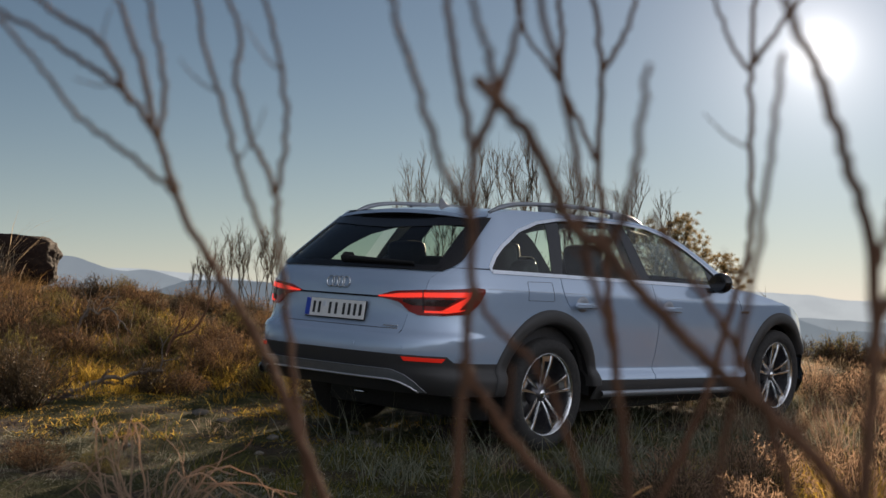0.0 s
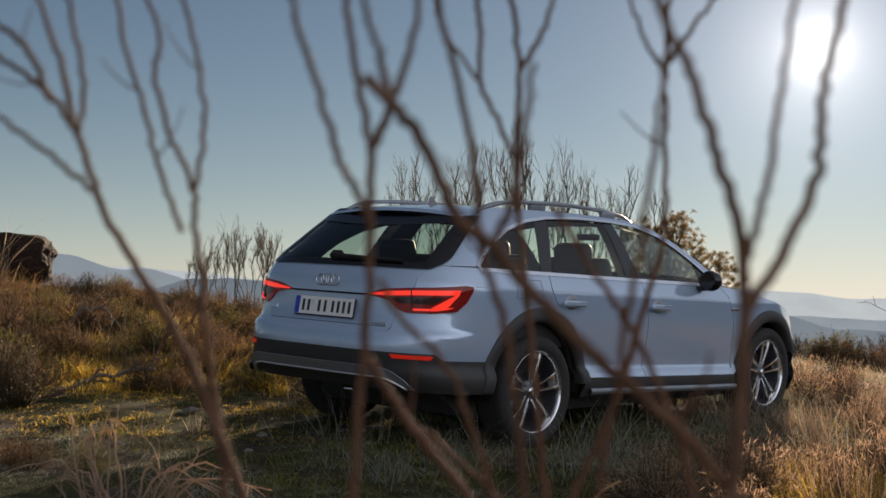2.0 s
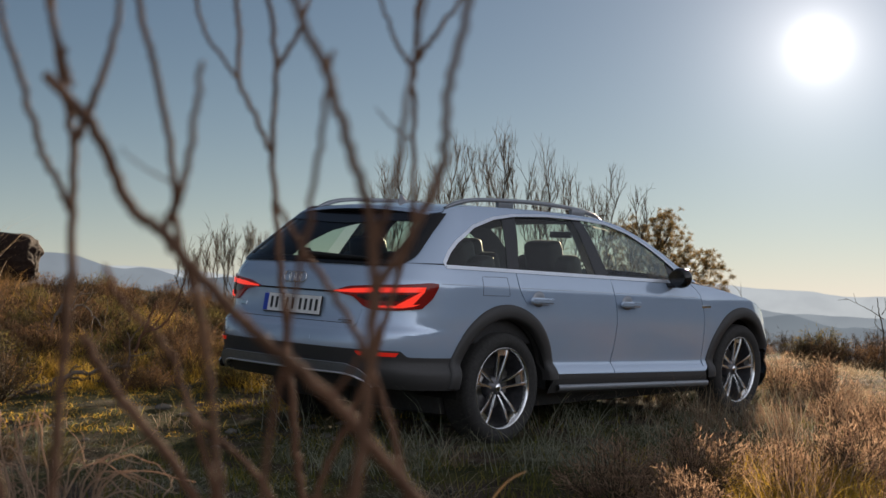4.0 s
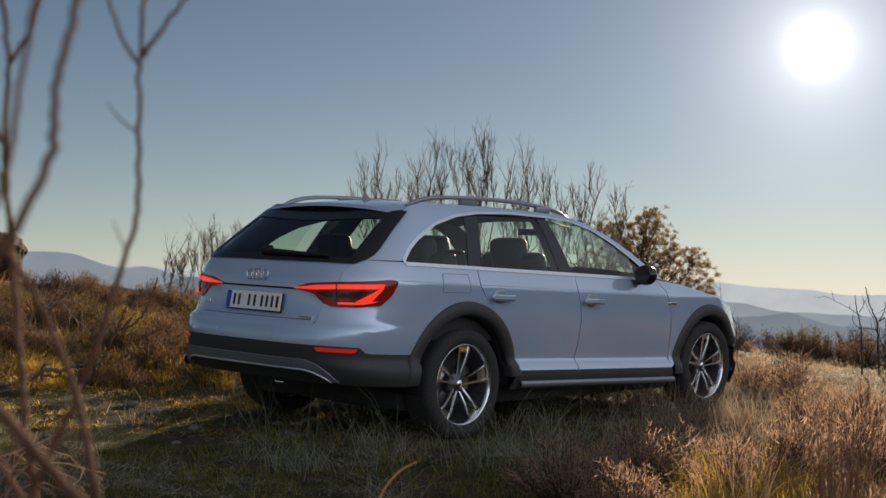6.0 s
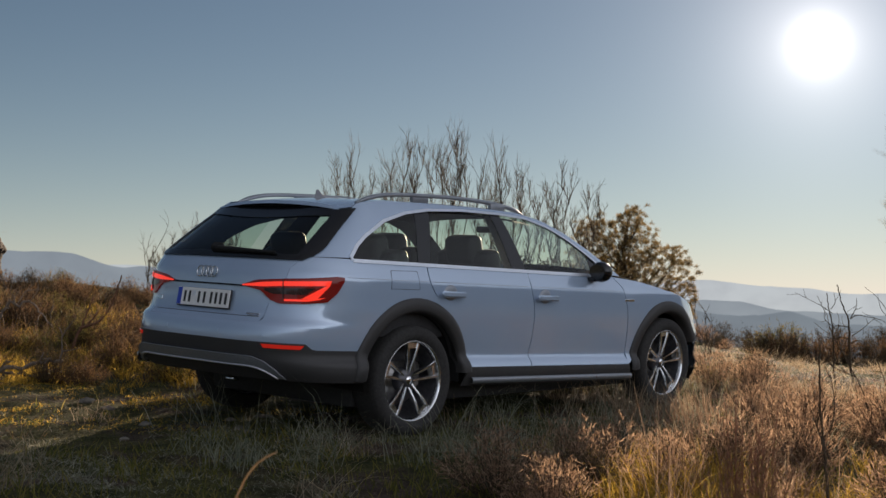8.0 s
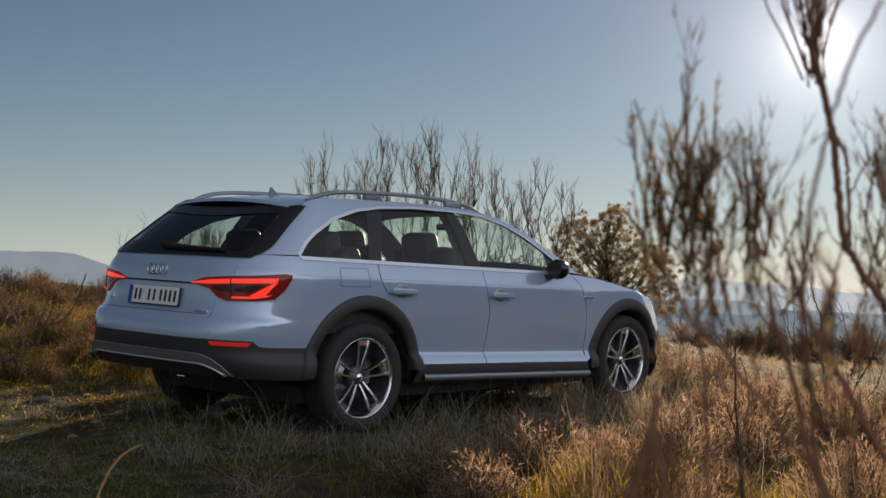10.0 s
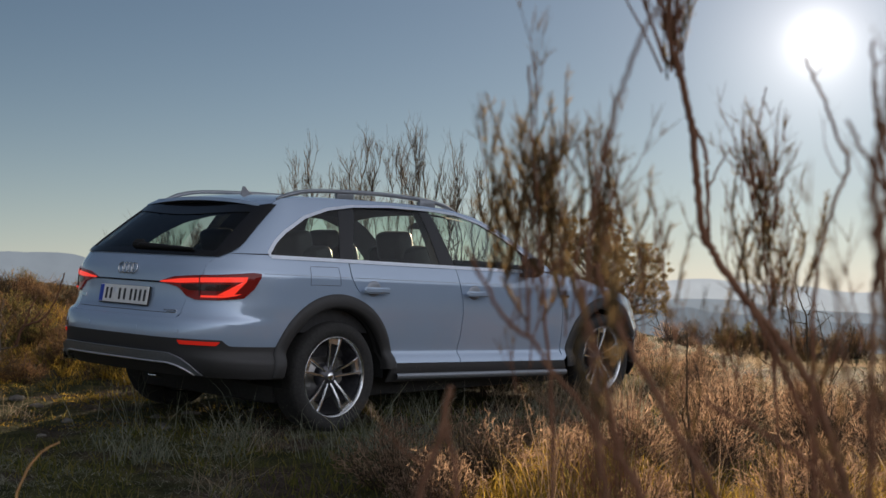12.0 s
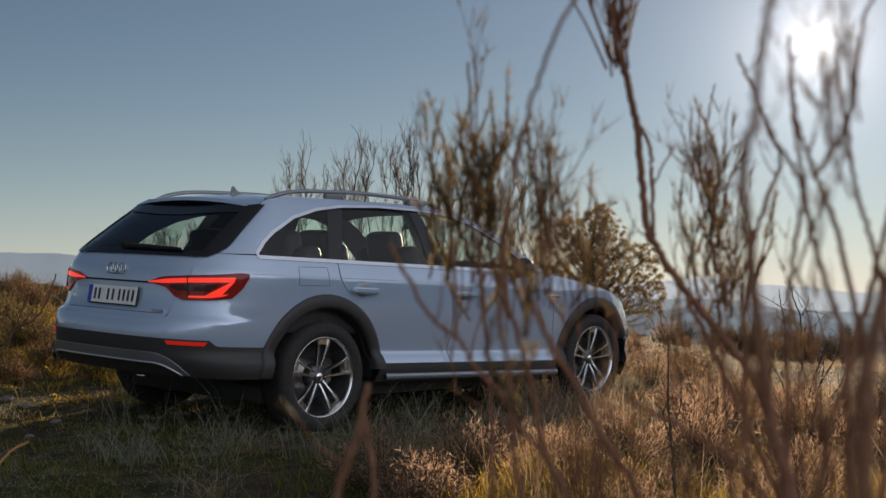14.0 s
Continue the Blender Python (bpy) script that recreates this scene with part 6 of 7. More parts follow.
# x, y, stems, height of the tips above the datum, half width
for k, (bx, by_, st, tip, half) in enumerate(((-1.06, 15.2, 4, 2.67, 0.20), (-0.83, 15.9, 2, 2.45, 0.14), (-0.54, 15.5, 4, 2.57, 0.23), (-0.23, 15.2, 3, 2.84, 0.20), (0.05, 15.9, 3, 2.77, 0.18), (0.27, 15.5, 4, 2.94, 0.16), (0.59, 15.2, 4, 2.61, 0.26), (0.83, 15.9, 3, 2.61, 0.20), (1.09, 15.5, 3, 2.38, 0.23), (1.29, 15.2, 3, 2.38, 0.20), (1.56, 15.9, 3, 2.43, 0.25), (1.73, 15.5, 2, 2.28, 0.17))):
    tall_broom(bx, by_, st, tip, half, 140 + k)
for k, (bx, by_, st, tip) in enumerate(((-5.13, 23.8, 4, 1.79), (-5.00, 24.3, 4, 1.96), (-4.81, 24.8, 4, 2.25), (-4.37, 23.8, 4, 2.35), (-4.22, 24.3, 4, 2.30), (-4.05, 24.8, 4, 2.27), (-3.70, 23.8, 4, 2.17))):
    tall_broom(bx, by_, st, tip, 0.22, 160 + k, "bare brown broom bush beyond the grassy bank", "broom bushes beyond the bank")


def make_pine(x, y, tall):
    """An open young pine: limbs that rise from a thin trunk and end in round tufts of needles."""
    rng = np.random.RandomState(5)
    z = float(ground_z(x, y)) - 0.05
    tree = thing("pine_tree", "young golden-brown pine with round tufts of needles", "tree", pose(x, y, z))
    trunk = smooth_line([(0, 0, 0), (0.04, 0, tall * 0.3), (-0.02, 0.03, tall * 0.6), (0.10, 0, tall * 0.84)], 20)
    part("trunk", tube_mesh("trunk", [(trunk, 0.045, 0.010)], 7), TWIG_FAR, tree)
    edge = ((-0.98, 1.55), (-0.90, 1.92), (-0.74, 2.08), (-0.45, 2.23), (-0.20, 2.10), (-0.05, 2.30), (0.13, 2.40), (0.30, 2.28), (0.50, 1.92), (0.66, 1.74), (0.83, 1.66), (1.00, 1.60), (1.12, 1.35), (1.25, 1.00))
    ex, eh = [e[0] for e in edge], [(e[1] - z) / tall for e in edge]
    tufts = []
    for _ in range(4000):
        dx = rng.uniform(-0.95, 1.22)
        top = float(np.interp(dx, ex, eh))
        h = top - (0.03 + 0.62 * rng.rand() ** 1.3) * (1 if dx < 0.75 else 0.8)
        q = np.array((dx, rng.uniform(-0.55, 0.55) * (1 - 0.5 * abs(dx)), h * tall))
        if h > 0.12 and all(np.linalg.norm((q - o) * (1, 0.6, 1)) > 0.150 for o in tufts):
            tufts.append(q)
    pts, dirs, lens = [], [], []
    for q in tufts:
        k = int(np.clip(20 * (q[2] / tall - 0.12 - 0.25 * abs(q[0])), 2, 18))
        line = smooth_line([trunk[k], trunk[k] * 0.45 + q * 0.55 + rng.normal(0, 0.07, 3) - (0, 0, 0.12), q], 9)
        part("limb", tube_mesh("limb", [(line, 0.008, 0.003)], 4), TWIG_FAR, tree)
        for _ in range(rng.randint(3, 7)):
            c = q + rng.normal(0, 0.058, 3)
            for _ in range(46):
                d = rng.normal(0, 1, 3) + (0, 0, 0.75)
                d /= np.linalg.norm(d)
                pts.append(c + d * 0.012)
                dirs.append(d)
                lens.append(rng.uniform(0.035, 0.085))
    part("crown", slivers("crown", pts, dirs, lens, np.full(len(pts), 0.0026), rng, 0.1), PINE_NEEDLE, tree)["kind"] = "stuff"


make_pine(3.21, 22.6, 2.32)


def dead_bush(name, label, x, y, tall, seed, stems, mat=TWIG_FAR, spread=0.5, thick=0.012):
    rng = np.random.RandomState(seed)
    bush = thing(name, label, "bush", pose(x, y, float(ground_z(x, y)) - 0.03))
    for _ in range(stems):
        tubes, tips = [], []
        grow(rng, tubes, tips, (0.04 * rng.randn(), 0.04 * rng.randn(), 0), (spread * rng.randn(), spread * rng.randn(), 1), tall * (0.7 + 0.4 * rng.rand()), thick, 2, 0.30, 0.2, (2, 4), 0.8, 0.5)
        part("branch", tube_mesh("branch", tubes, 5), mat, bush)
    return bush


dead_bush("dead_bush", "thin dead shrub beside the track", 3.3, 16.0, 0.55, 12, 4, spread=0.25, thick=0.007)
dead_bush("dead_bush", "thin dead shrub in the dry grass", 3.1, 9.2, 0.75, 14, 3, spread=0.18, thick=0.007)
dead_bush("dead_bush", "small dead sapling on the bank", -3.75, 17.0, 0.75, 17, 2, spread=0.2, thick=0.006)


# ---------------------------------------------------------------- fallen wood and the log on the bank
def branch_thing(name, label, lines, mat, category="branch", forks=True):
    ob = None
    for pts, r0, r1 in lines:
        r = np.random.RandomState(int(abs(pts[0][0]) * 1000) % 9999)
        line = smooth_line(pts, 5 * len(pts))
        line[1:-1] = line[1:-1] + r.normal(0, (0.6 if forks else 0.25) * r0, line[1:-1].shape)
        if ob is None:
            ob = solid(name, tube_mesh(name, [(line, r0, r1)], 6), mat, label, category)
        else:
            part("limb", tube_mesh("limb", [(line, r0, r1)], 6), mat, ob)
        side, ends = [], []
        for k in range(3, len(line) - 1, 3):
            if forks and r.rand() < 0.8:
                grow(r, side, ends, line[k], line[k] - line[k - 1] + np.array((0, 0, 0.02)) + r.normal(0, 0.6, 3) * np.linalg.norm(line[k] - line[k - 1]), 0.22 * (0.4 + r.rand()), r1 * 0.8, 1, 0.4, 0.1, (1, 2), 0.8, 0.6)
        for one in side:
            part("twig", tube_mesh("twig", [one], 4), mat, ob)
    return ob


def on_ground(x, y, h=0.0):
    return (x, y, float(ground_z(x, y)) + h)


def sapling(label, x, y, trunk, limbs, thick, lift=0.22):
    """A dead sapling: a trunk and bare limbs, each given by (across, up) points."""
    tree = thing("dead_sapling", label, "tree", pose(x, y, float(ground_z(x, y)) + lift))
    r = np.random.RandomState(int(x * 100))

    def piece(name, pts, r0, r1, twigs):
        line = smooth_line([(u, 0.04 * k, w) for k, (u, w) in enumerate(pts)], 6 * len(pts))
        line[1:-1] = line[1:-1] + r.normal(0, 0.25 * r0, line[1:-1].shape)
        tubes, ends = [(line, r0, r1)], []
        for k in range(4, len(line) - 1, 3):
            if twigs and r.rand() < 0.6:
                grow(r, tubes, ends, line[k], (line[k] - line[k - 1]) * 8 + r.normal(0, 0.5, 3), 0.10 * (0.5 + r.rand()), 0.003, 0, 0.3, 0.1)
        part(name, tube_mesh(name, tubes, 6), TWIG_FAR, tree)

    piece("trunk", trunk, thick, thick * 0.4, False)
    for limb in limbs:
        piece("limb", limb, thick * 0.5, thick * 0.2, True)
    return tree


sapling("dead leafless sapling with level bare branches", 4.72, 15.0, [(0.0, -0.36), (0.0, 0.17), (0.0, 0.36), (-0.05, 0.51), (-0.1, 0.75)],
        [[(0.0, 0.36), (0.1, 0.4), (0.31, 0.36)], [(0.02, 0.17), (0.13, 0.23), (0.31, 0.37)], [(0.0, 0.13), (-0.1, 0.15), (-0.26, 0.12)], [(0.0, 0.36), (0.08, 0.49), (0.1, 0.59)], [(0.0, 0.26), (-0.13, 0.28), (-0.17, 0.26)], [(0.0, 0.09), (0.12, 0.11), (0.26, 0.04)]], 0.013, 0.28)
sapling("dead leafless sapling with a long bent twig", 4.56, 15.1, [(0.0, -0.36), (0.0, 0.26), (-0.03, 0.47), (-0.04, 0.66)],
        [[(-0.01, 0.42), (-0.17, 0.53), (-0.42, 0.66)], [(0.0, 0.26), (-0.09, 0.36), (-0.07, 0.49)], [(0.0, 0.13), (-0.1, 0.15), (-0.2, 0.1)], [(-0.03, 0.47), (0.03, 0.55), (0.03, 0.66)]], 0.010, 0.25)
sapling("thin dead stick standing in the dry grass", 1.49, 4.8, [(0.0, -0.1), (0.0, 0.4), (-0.01, 0.65), (0.0, 0.92)], [[(0.0, 0.6), (0.03, 0.68), (0.03, 0.80)], [(0.0, 0.5), (-0.03, 0.6), (-0.04, 0.66)]], 0.007, -0.03)


branch_thing("fallen_branch", "crooked grey dead branch lying in the grass", [([(-4.30, 13.00, 0.51), (-4.26, 13.00, 0.66), (-4.16, 13.00, 0.77), (-4.12, 13.00, 0.73), (-4.01, 13.00, 0.78), (-3.91, 13.00, 0.69), (-3.77, 13.00, 0.51)], 0.016, 0.008)], GREY_WOOD)
branch_thing("forked_dead_branch", "forked dead branch standing out of the grass", [([(-3.06, 11.20, 0.38), (-3.00, 11.20, 0.54), (-2.85, 11.20, 0.60), (-2.73, 11.20, 0.75), (-2.65, 11.20, 1.00)], 0.014, 0.006),
             ([(-3.00, 11.20, 0.54), (-2.93, 11.20, 0.71), (-2.88, 11.20, 0.81)], 0.011, 0.005), ([(-2.93, 11.20, 0.59), (-2.88, 11.20, 0.64), (-2.84, 11.20, 0.70)], 0.009, 0.004)], TWIG, forks=False)
branch_thing("fallen_stick", "pale broken stick lying on the track's edge", [([on_ground(-3.60, 10.1, 0.02), on_ground(-3.30, 10.2, 0.10), on_ground(-3.05, 10.3, 0.15), on_ground(-2.90, 10.35, 0.19)], 0.022, 0.012), ([on_ground(-3.34, 10.2, 0.09), on_ground(-3.2, 10.3, 0.06), on_ground(-3.02, 10.4, 0.07)], 0.014, 0.008)], GREY_WOOD)


def make_log():
    rng = np.random.RandomState(2)
    bm = bmesh.new()
    bmesh.ops.create_icosphere(bm, subdivisions=5, radius=1)
    for v in bm.verts:
        c = v.co.copy()
        k = (abs(c.x) ** 4 + abs(c.y) ** 4 + abs(c.z) ** 4) ** -0.25
        c *= k
        n1 = noise.fractal(c * 1.6, 1.0, 2.0, 5)
        n2 = noise.noise(Vector((c.x * 1.2, c.y * 6, c.z * 9)))
        c *= 1 + 0.10 * n1 + 0.05 * n2
        v.co = Vector((c.x * 0.72, c.y * 0.42, c.z * 0.37))
    for f in bm.faces:
        f.smooth = True
    x, y = -6.70, 18.0
    ob = solid("charred_log", bm, BURNT_WOOD, "dark charred block of old trunk on the grassy bank", "log")
    ob.matrix_basis = pose(x, y, float(ground_z(x, y)) + 0.34, 0, 2, 6)


make_log()

# ---------------------------------------------------------------- low shrubs
rng = np.random.RandomState(77)
spots = [  # x, y, size, kind
    (-3.62, 9.25, 1.15, "dark"), (-3.90, 9.40, 1.05, "dark"), (-3.75, 9.7, 1.1, "brown"), (-3.0, 10.35, 0.85, "dark"), (-2.75, 10.4, 0.7, "brown"), (-2.8, 7.0, 0.52, "brown"), (-2.95, 7.1, 0.40, "brown"), (-2.52, 7.05, 0.46, "green"), (-2.15, 10.9, 0.8, "green"), (-1.75, 11.6, 0.7, "green"),
    (0.35, 6.35, 0.95, "brown"), (0.75, 6.6, 0.95, "brown"), (1.15, 6.3, 0.85, "brown"), (0.55, 5.9, 0.8, "brown"), (1.6, 6.9, 1.0, "brown"), (2.05, 7.3, 1.0, "brown"), (2.5, 6.7, 0.9, "brown"), (1.0, 7.15, 0.8, "brown"),
    (2.9, 8.2, 1.1, "brown"), (2.35, 8.4, 1.0, "brown"), (3.3, 7.4, 1.0, "brown"), (2.75, 9.4, 0.9, "brown"), (3.6, 9.0, 1.0, "dark"), (3.9, 8.0, 1.1, "brown"), (1.45, 5.6, 0.8, "brown"), (2.2, 5.9, 0.9, "brown"), (3.0, 6.1, 0.9, "brown"),
    (2.75, 11.2, 0.9, "brown"), (2.95, 12.2, 0.8, "dark"), (4.45, 20.9, 1.15, "dark"), (5.0, 21.2, 1.3, "dark"), (5.55, 21.0, 1.3, "green"), (6.2, 20.6, 1.3, "dark"), (6.9, 20.4, 1.2, "dark"), (7.6, 20.0, 1.3, "dark"), (4.0, 20.0, 0.8, "brown"),
    (-4.6, 15.5, 0.7, "dark"), (-3.9, 16.0, 0.6, "dark"), (-5.3, 16.2, 0.8, "brown"), (-3.3, 15.6, 0.7, "dark"), (-2.7, 15.8, 0.8, "brown"), (-6.0, 15.2, 1.3, "brown"), (-5.2, 14.0, 1.2, "brown"), (-4.3, 13.6, 1.1, "brown"),
    (-2.1, 15.2, 0.9, "brown"), (-1.6, 15.6, 0.9, "brown"), (-4.9, 12.6, 1.1, "brown"), (-4.4, 11.4, 1.1, "green"), (-3.5, 12.9, 1.0, "green"), (-2.9, 13.0, 1.0, "brown"), (-2.3, 12.5, 0.9, "green"), (-5.6, 13.0, 1.1, "dark"), (-1.9, 13.4, 0.9, "brown")]
LABELS = {"dark": ("dark_shrub", "low dark dry heath shrub", HEATH_DARK), "brown": ("dry_shrub", "low brown dry heath shrub on the hilltop", HEATH), "green": ("olive_shrub", "low olive-green shrub among dry grass", HEATH_GREEN),
          "rust": ("heath_shrub", "low rust-brown heath shrub on the bank", HEATH_RUST)}
for i, (x, y, s, kind) in enumerate(spots):
    if kind == "brown" and x < -1.5:
        kind = "rust"
    nm, lb, mt = LABELS[kind]
    heath(kind + str(i % 3), x, y, s * rng.uniform(0.9, 1.1), rng.uniform(0, 360), nm, lb, mt)
# hidden row along the car's far side, added to block low sun beneath it
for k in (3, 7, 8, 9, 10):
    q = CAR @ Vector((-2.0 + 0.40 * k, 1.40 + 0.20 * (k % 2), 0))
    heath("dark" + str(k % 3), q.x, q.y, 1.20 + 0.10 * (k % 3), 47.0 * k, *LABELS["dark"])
# shrubs ahead of the nose, added to stop sun getting under the car
for k, (u, v) in enumerate(((2.75, -0.55), (2.70, -0.10), (2.80, 0.35), (2.65, 0.80), (2.75, 1.20))):
    q = CAR @ Vector((u, v, 0))
    heath("brown" + str(k % 3), q.x, q.y, 0.95 + 0.08 * (k % 3), 61.0 * k, *LABELS["brown"])
for k, (u, v) in enumerate(((4.60, 18.7), (4.85, 18.6), (5.10, 18.9), (5.35, 18.6), (4.95, 19.2), (5.75, 18.8), (6.1, 18.7), (6.5, 19.0), (5.0, 19.2))):
    kind = "green" if k == 8 else ("dark", "rust")[k % 2]
    heath(kind + str(k % 3), u, v, (1.25 if k == 8 else 1.0) + 0.1 * (k % 3), 73.0 * k, *LABELS[kind])
# hidden thick shrubs at the foot of the brooms, added to cast shade
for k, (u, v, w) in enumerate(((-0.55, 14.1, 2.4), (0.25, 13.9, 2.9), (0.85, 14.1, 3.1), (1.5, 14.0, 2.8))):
    heath("dark" + str(k % 3), u, v, w, 83.0 * k, "dark_shrub", "hidden dark shrub below the broom bushes, added for its shade", HEATH_DARK)
# a sprinkling of smaller ones over the slope
for i in range(60):
    x, y = rng.uniform(1.8, 8.5), rng.uniform(6, 19)
    if i % 3 == 0:
        x, y = rng.uniform(-8, -2.2), rng.uniform(11, 18)
    if not off_car(np.array([x]), np.array([y]), 0.4)[0] or (3.0 < x < 7 and 12.5 < y < 17.5) or (x < -5.2 and y > 15.6):
        continue
    kind = ("brown", "brown", "green", "dark")[rng.randint(4)]
    if kind == "brown" and x < -1.5:
        kind = "rust"
    nm, lb, mt = LABELS[kind]
    heath(kind + str(i % 3), x, y, rng.uniform(0.45, 0.9), rng.uniform(0, 360), nm, lb, mt)


# shrubs close together over the bank and along the slope before the car
for i in range(150):
    if i < 95:
        x, y, kind = rng.uniform(-8.5, -2.0), rng.uniform(11.2, 18.0), ("green", "dark", "rust", "rust")[rng.randint(4)]
        size = rng.uniform(0.45, 0.95)
    else:
        x, y, kind = rng.uniform(0.4, 5.0), rng.uniform(5.6, 9.6), ("brown", "brown", "brown", "dark")[rng.randint(4)]
        size = rng.uniform(0.40, 0.80)
    if not off_car(np.array([x]), np.array([y]), 0.5)[0] or (x < 2.2 and y > 7.8 and x > -1):
        continue
    if x < -5.2 and y > 15.6:
        continue
    nm, lb, mt = LABELS[kind]
    heath(kind + str(i % 3), x, y, size, rng.uniform(0, 360), nm, lb, mt)


# ---------------------------------------------------------------- grass
def away_from_track(x, y, r):
    track = np.abs(y - 9.6) < 1.8
    return ~(track & (x < -0.9)) | (r.rand(len(x)) < 0.10)


def flank_bare(x, y, r):
    """Thin cover on the trodden soil along the car's near side."""
    left = -0.7326 * (x - 0.187) + 0.6788 * (y - 9.88)
    ahead = 0.6798 * (x - 0.187) + 0.7334 * (y - 9.88)
    return ~((left > -2.6) & (left < -0.8) & (np.abs(ahead) < 2.1)) | (r.rand(len(x)) < 0.30)


def sparse(x, y, r):
    return away_from_track(x, y, r) & flank_bare(x, y, r)


def tufted(x, y, r):
    return patchy(0.7 * x + 3, 0.7 * y) + 0.3 * r.randn(len(x)) > -0.1


grass("short_grass", "short green grass on the hilltop", GRASS_GREEN, 26000, [(-6, -0.5, 8, 16, 0.55), (-2, 3, 5.5, 9.5, 0.30), (1, 3, 11, 14, 0.04)], (0.04, 0.13), (0.002, 0.004), 101, sparse, 0.10)
grass("dry_grass", "dry straw-coloured grass", GRASS_DRY, 17000, [(0.6, 7, 6, 12, 0.56), (2.5, 9, 11, 20, 0.22)], (0.06, 0.22), (0.0015, 0.0031), 102, flank_bare, 0.09, 0.7, 0.45)
grass("bank_grass", "brown tangled grass on the bank", GRASS_TAN, 19000, [(-9, -2.0, 11, 17.5, 1.0)], (0.09, 0.30), (0.0020, 0.0046), 118, None, 0.07, 0.8, 0.45)
grass("grey_grass", "grey-green long grass beside the car", GRASS_GREY, 60000, [(-3.5, 1.4, 5.2, 8.4, 0.8), (0.2, 2.2, 7.4, 9.4, 0.2)], (0.015, 0.065), (0.0010, 0.0020), 103, tufted, 0.13, 0.9, 0.7)
grass("wheel_tufts", "long pale grass tufts beside the wheels", GRASS_GREY, 2200, [(-0.7, 0.4, 7.55, 8.0, 0.45), (1.2, 2.2, 9.4, 10.0, 0.25), (0.2, 1.5, 8.1, 9.3, 0.30)], (0.12, 0.30), (0.0010, 0.0018), 116, flank_bare, 0.07, 0.9, 0.45)
grass("wheel_straw", "tall golden straw before the front wheel", GRASS_DRY, 170, [(1.35, 1.85, 9.45, 9.85, 1.0)], (0.24, 0.46), (0.0016, 0.0030), 152, None, 0.06, 0.6, 0.30)
grass("pale_stalks", "single long pale grass stalks beside the car", GRASS_DRY, 700, [(-2.5, 2.2, 5.6, 9.0, 1.0)], (0.14, 0.34), (0.0009, 0.0017), 113, None, 0.07, 0.9, 0.40)
grass("yellow_grass", "sunlit yellow-green grass tufts", GRASS_GOLD, 12000, [(0.5, 3.6, 5.5, 7.4, 0.62), (-5.5, -1.5, 10.0, 12.6, 0.38)], (0.07, 0.19), (0.0012, 0.0026), 104, None, 0.05, 0.7)
grass("bright_tufts", "sunlit yellow grass tufts low before the car", GRASS_GOLD, 4200, [(0.7, 3.4, 5.2, 6.6, 1.0)], (0.06, 0.17), (0.0012, 0.0026), 117, None, 0.06, 0.7)
grass("gold_blades", "broad golden grass blades lit from behind", GRASS_GOLD, 1000, [(0.55, 1.25, 5.3, 6.6, 0.35), (1.2, 2.6, 5.1, 6.5, 0.65)], (0.12, 0.26), (0.0016, 0.0036), 151, None, 0.08, 0.8, 0.40)
grass("bank_straw", "tall pale straw leaning over the charred log", GRASS_DRY, 420, [(-7.6, -6.35, 16.9, 17.5, 1.0)], (0.45, 0.95), (0.0025, 0.0045), 105, None, 0.10, 0.7, 0.25)

def mossy(x, y, r):
    return patchy(x, y) + 0.25 * r.randn(len(x)) > 0.0


grass("track_moss", "short mossy grass on the trodden track", GRASS_GREEN, 50000, [(-6, 0.2, 7.2, 11.4, 0.8), (2.5, 7, 11.5, 17, 0.03)], (0.010, 0.038), (0.0022, 0.0045), 106, mossy, 0, 0.6, 0.8)
grass("yellow_moss", "yellow-green moss on the trodden track", GRASS_GOLD, 34000, [(-6, -0.6, 8.0, 11.2, 1.0)], (0.014, 0.050), (0.0020, 0.0040), 111, mossy, 0, 0.6, 0.8)
grass("track_straw", "short dry straw scattered on the track", GRASS_TAN, 6000, [(-5.5, -0.2, 7.2, 11.0, 0.6), (2.5, 7, 11.5, 17, 0.4)], (0.02, 0.07), (0.0015, 0.003), 107, None, 0.2, 0.4, 1.6)
grass("path_litter", "pale dry litter trodden flat on the path", GRASS_DRY, 15000, [(2.3, 8.0, 11.0, 18.0, 1.0)], (0.015, 0.055), (0.0018, 0.0034), 142, None, 0, 0.3, 1.5)
grass("sunlit_stalks", "thin pale dry stalks catching the low sun", GRASS_DRY, 2600, [(0.6, 5.2, 5.9, 10.5, 0.85), (3.5, 8, 11, 16, 0.15)], (0.16, 0.42), (0.0012, 0.0023), 115, flank_bare, 0.08, 0.8, 0.40)
grass("tall_stalks", "tall thin brown stalks standing near the lens", HEATH_STALK, 420, [(0.95, 2.7, 4.0, 6.0, 1.0)], (0.30, 0.62), (0.0010, 0.0020), 141, None, 0.10, 0.35, 0.20)
grass("red_brown_stalks", "upright reddish-brown dead stalks", HEATH_STALK, 5200, [(1.2, 5.5, 6.2, 10.5, 0.75), (-7, -3, 11.5, 15, 0.25)], (0.12, 0.36), (0.0014, 0.0026), 108, None, 0.07, 0.35, 0.30)
grass("shade_grass", "rank grass in the shade along the car", GRASS_GREY, 6000, [(-2.0, 2.6, 9.4, 13.2, 1.0)], (0.05, 0.14), (0.0014, 0.0028), 109, None, 0.10, 0.6)
grass("tall_pale_grass", "loose tall pale grass in the shade of the car", GRASS_PALE, 1300, [(-1.6, 1.0, 6.6, 8.6, 0.6), (0.3, 2.6, 7.6, 9.6, 0.4)], (0.18, 0.40), (0.0016, 0.0030), 131, flank_bare, 0.09, 0.6, 0.30)
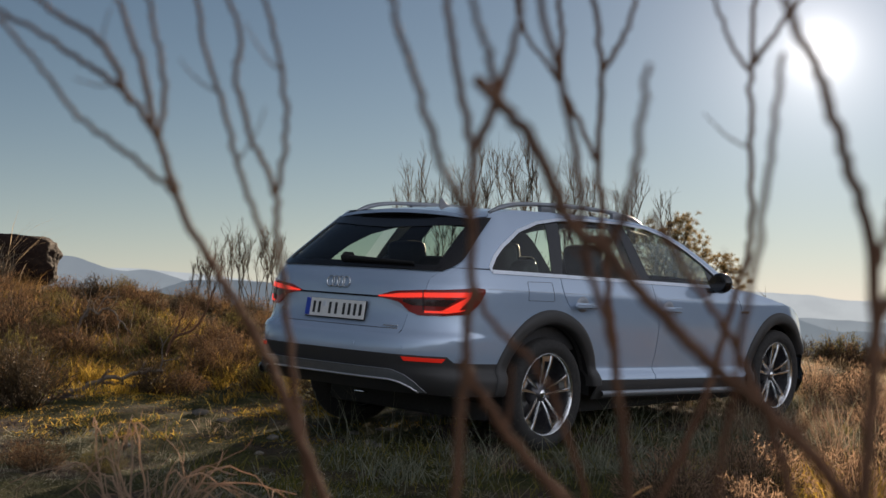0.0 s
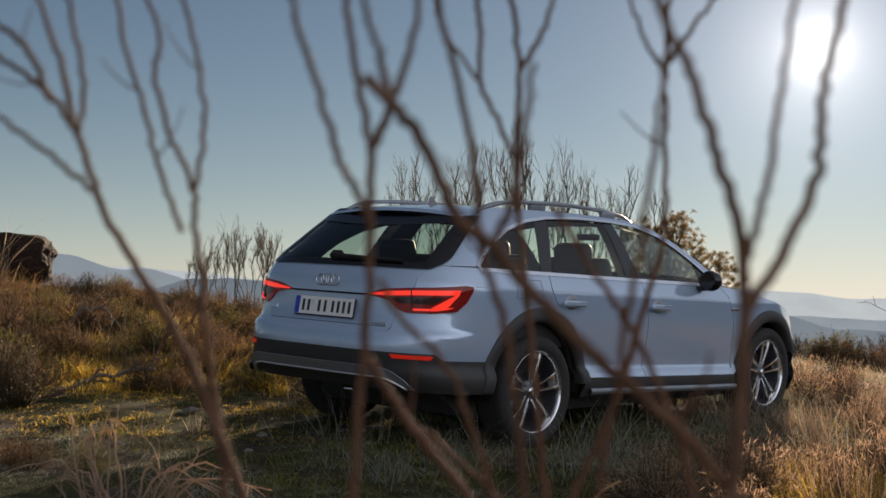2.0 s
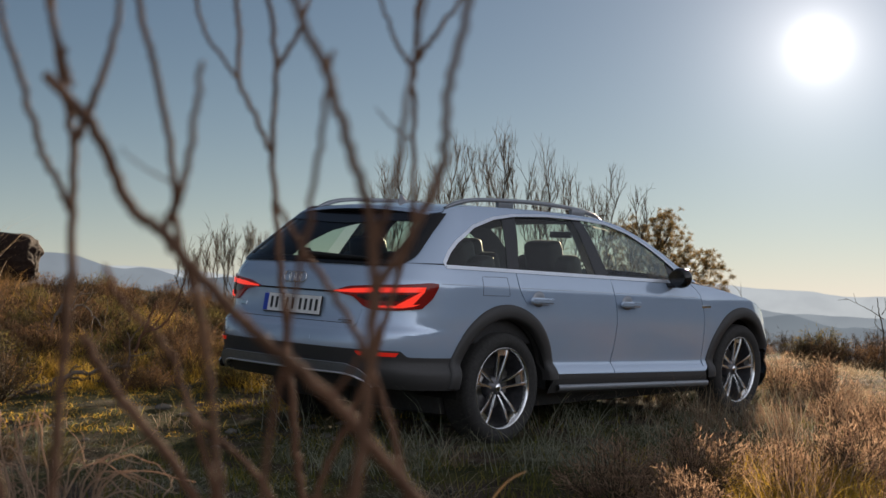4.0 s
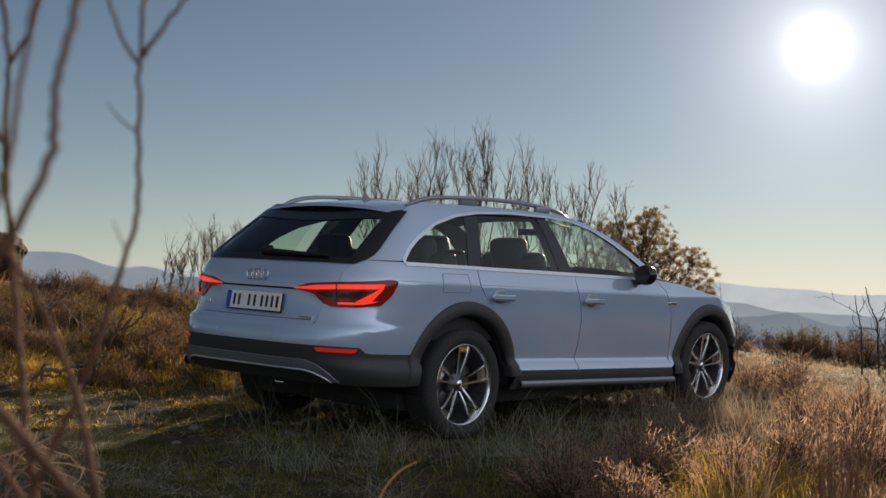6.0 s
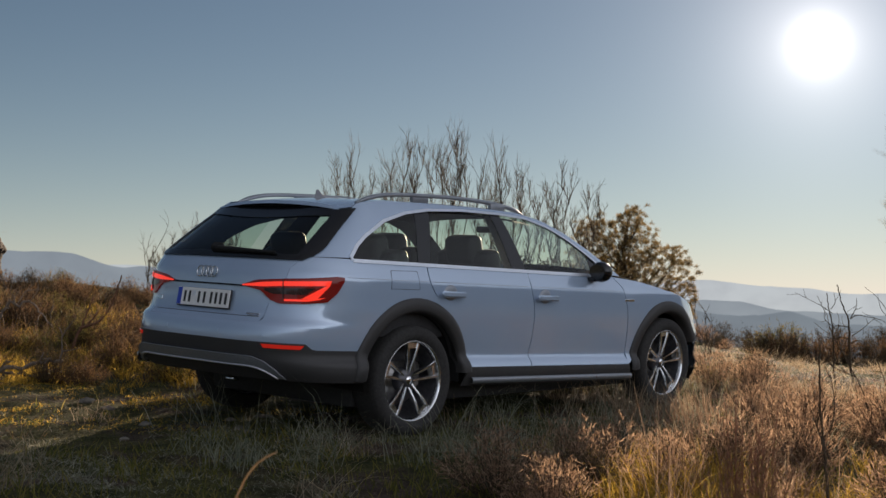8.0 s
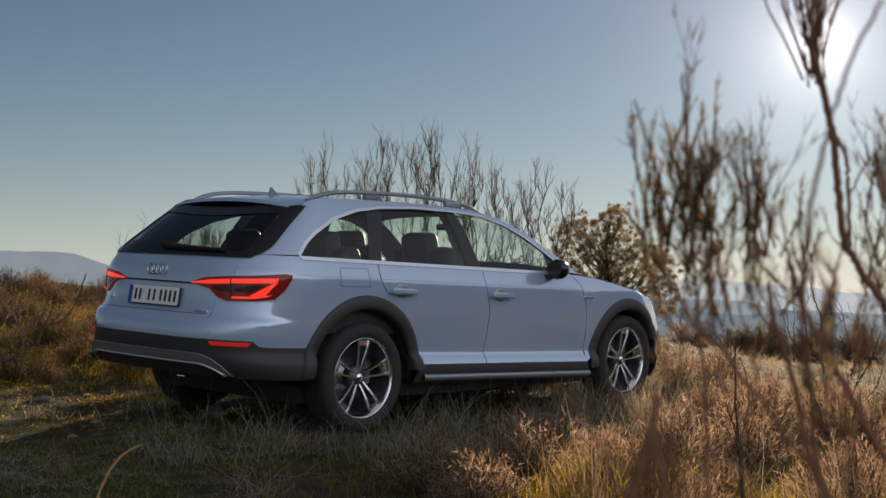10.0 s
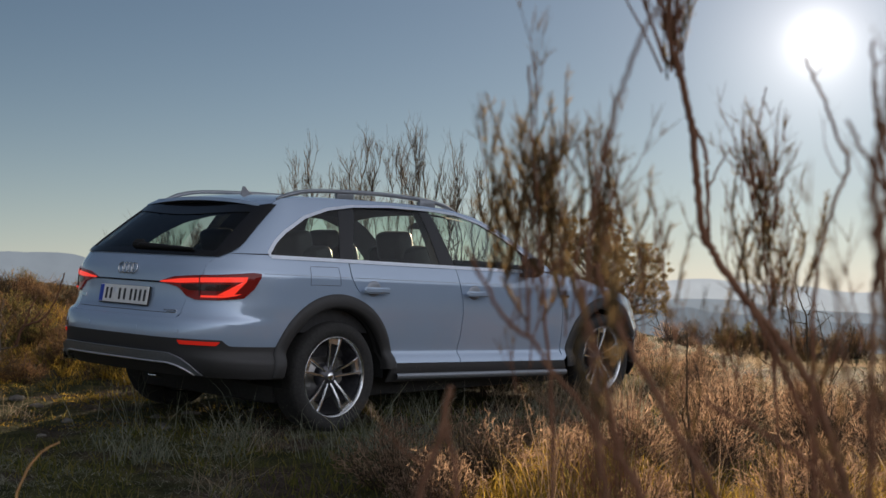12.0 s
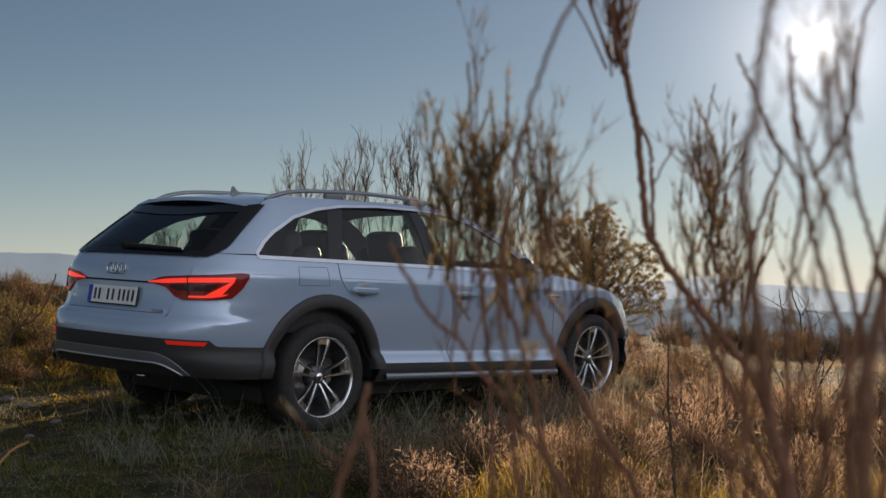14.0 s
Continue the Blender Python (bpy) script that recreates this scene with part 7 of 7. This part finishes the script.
grass("amber_tufts", "golden grass tufts on the bank", GRASS_GOLD, 7500, [(-7.5, -2.0, 10.8, 15.5, 1.0)], (0.07, 0.20), (0.0020, 0.0042), 110, None, 0.05, 0.7)

# ---------------------------------------------------------------- dry weeds near the lens
# dry stalks paled, so that sun on them is in the colour
WEED = plant("sunlit_dry_weed_stalks", [(0.0, (0.38, 0.25, 0.17)), (0.5, (0.56, 0.41, 0.30)), (1.0, (0.72, 0.57, 0.45))], 0.6)
rng = np.random.RandomState(31)
weed = thing("dry_weed", "dry pale weed with bent brown stalks", "weed", pose(-1.47, 3.50, float(ground_z(-1.47, 3.50))))
for k in range(26):
    foot = np.array((0.05 * rng.randn(), 0.05 * rng.randn(), 0.0))
    if k < 10:          # upright stalks in a tight bunch
        h = rng.uniform(0.52, 0.76)
        top = foot * 0.6 + np.array((-0.09 + rng.uniform(-0.035, 0.05), rng.uniform(-0.04, 0.04), h))
        pts = [foot, foot * 0.5 + top * 0.5 + rng.normal(0, 0.015, 3), top]
        if k % 2 == 0:
            pts += [top + np.array((rng.uniform(-0.03, 0.05), 0.01, -0.03))]
    else:               # arching stalks that lean out and droop
        way = 1 if k % 5 else -1
        reach, h = rng.uniform(0.12, 0.42), rng.uniform(0.46, 0.68)
        top = np.array((way * reach * 0.45, rng.uniform(-0.1, 0.1), h))
        pts = [foot, foot * 0.4 + top * 0.6 + np.array((-way * 0.03, 0, 0.05)), top, top + np.array((way * reach * 0.5, 0.02, -rng.uniform(0.02, 0.10)))]
    line = smooth_line(pts, 20)
    line[1:] = line[1:] + rng.normal(0, 0.003, line[1:].shape)
    tubes, ends = [(line, 0.0042, 0.0014)], []
    for q in (9, 12, 15, 17):
        if rng.rand() < 0.75:
            along = line[q] - line[q - 1]
            grow(rng, tubes, ends, line[q], along / np.linalg.norm(along) + rng.normal(0, 0.5, 3), rng.uniform(0.04, 0.12), 0.0017, 1, 0.3, -0.1, (0, 2), 0.6, 0.6)
    part("stalk", tube_mesh("stalk", tubes, 5), WEED, weed)
branch_thing("bent_stalk", "single bent dry stalk", [([on_ground(-0.42, 3.0, 0), (-0.40, 3.0, 0.20), (-0.385, 3.0, 0.36), (-0.34, 3.0, 0.445), (-0.29, 3.0, 0.475)], 0.004, 0.002)], GRASS_DRY, "stalk", False)


# ---------------------------------------------------------------- stones on the track
def make_stone(seed, size):
    r = np.random.RandomState(seed)
    bm = bmesh.new()
    bmesh.ops.create_icosphere(bm, subdivisions=2, radius=size)
    for v in bm.verts:
        v.co = Vector((v.co.x * 1.3, v.co.y, v.co.z * 0.6)) * (1 + 0.35 * noise.noise(v.co / size * 1.1 + Vector((seed, 0, 0))))
    return bm


STONE = plain("pale_grey_stone", (0.13, 0.118, 0.10), 0.9, grain=30, depth=0.004, vary=0.4)
first = solid("stone", make_stone(1, 0.045), STONE, "small grey stone on the track", "stone", group="stones on the track")
first.matrix_basis = pose(*on_ground(-2.4, 9.2, 0.01))
rng = np.random.RandomState(13)
for k in range(30):
    x, y = rng.uniform(-4.5, -1.0), rng.uniform(7.6, 10.4)
    if k > 22:
        x, y = rng.uniform(2.5, 6.5), rng.uniform(12, 17)
    c = copy_thing(first, pose(*on_ground(x, y, 0.0), 0, 0, rng.uniform(0, 360)))
    s = rng.uniform(0.25, 0.9)
    c.matrix_basis = c.matrix_basis @ Matrix.Diagonal((s, s, s, 1))
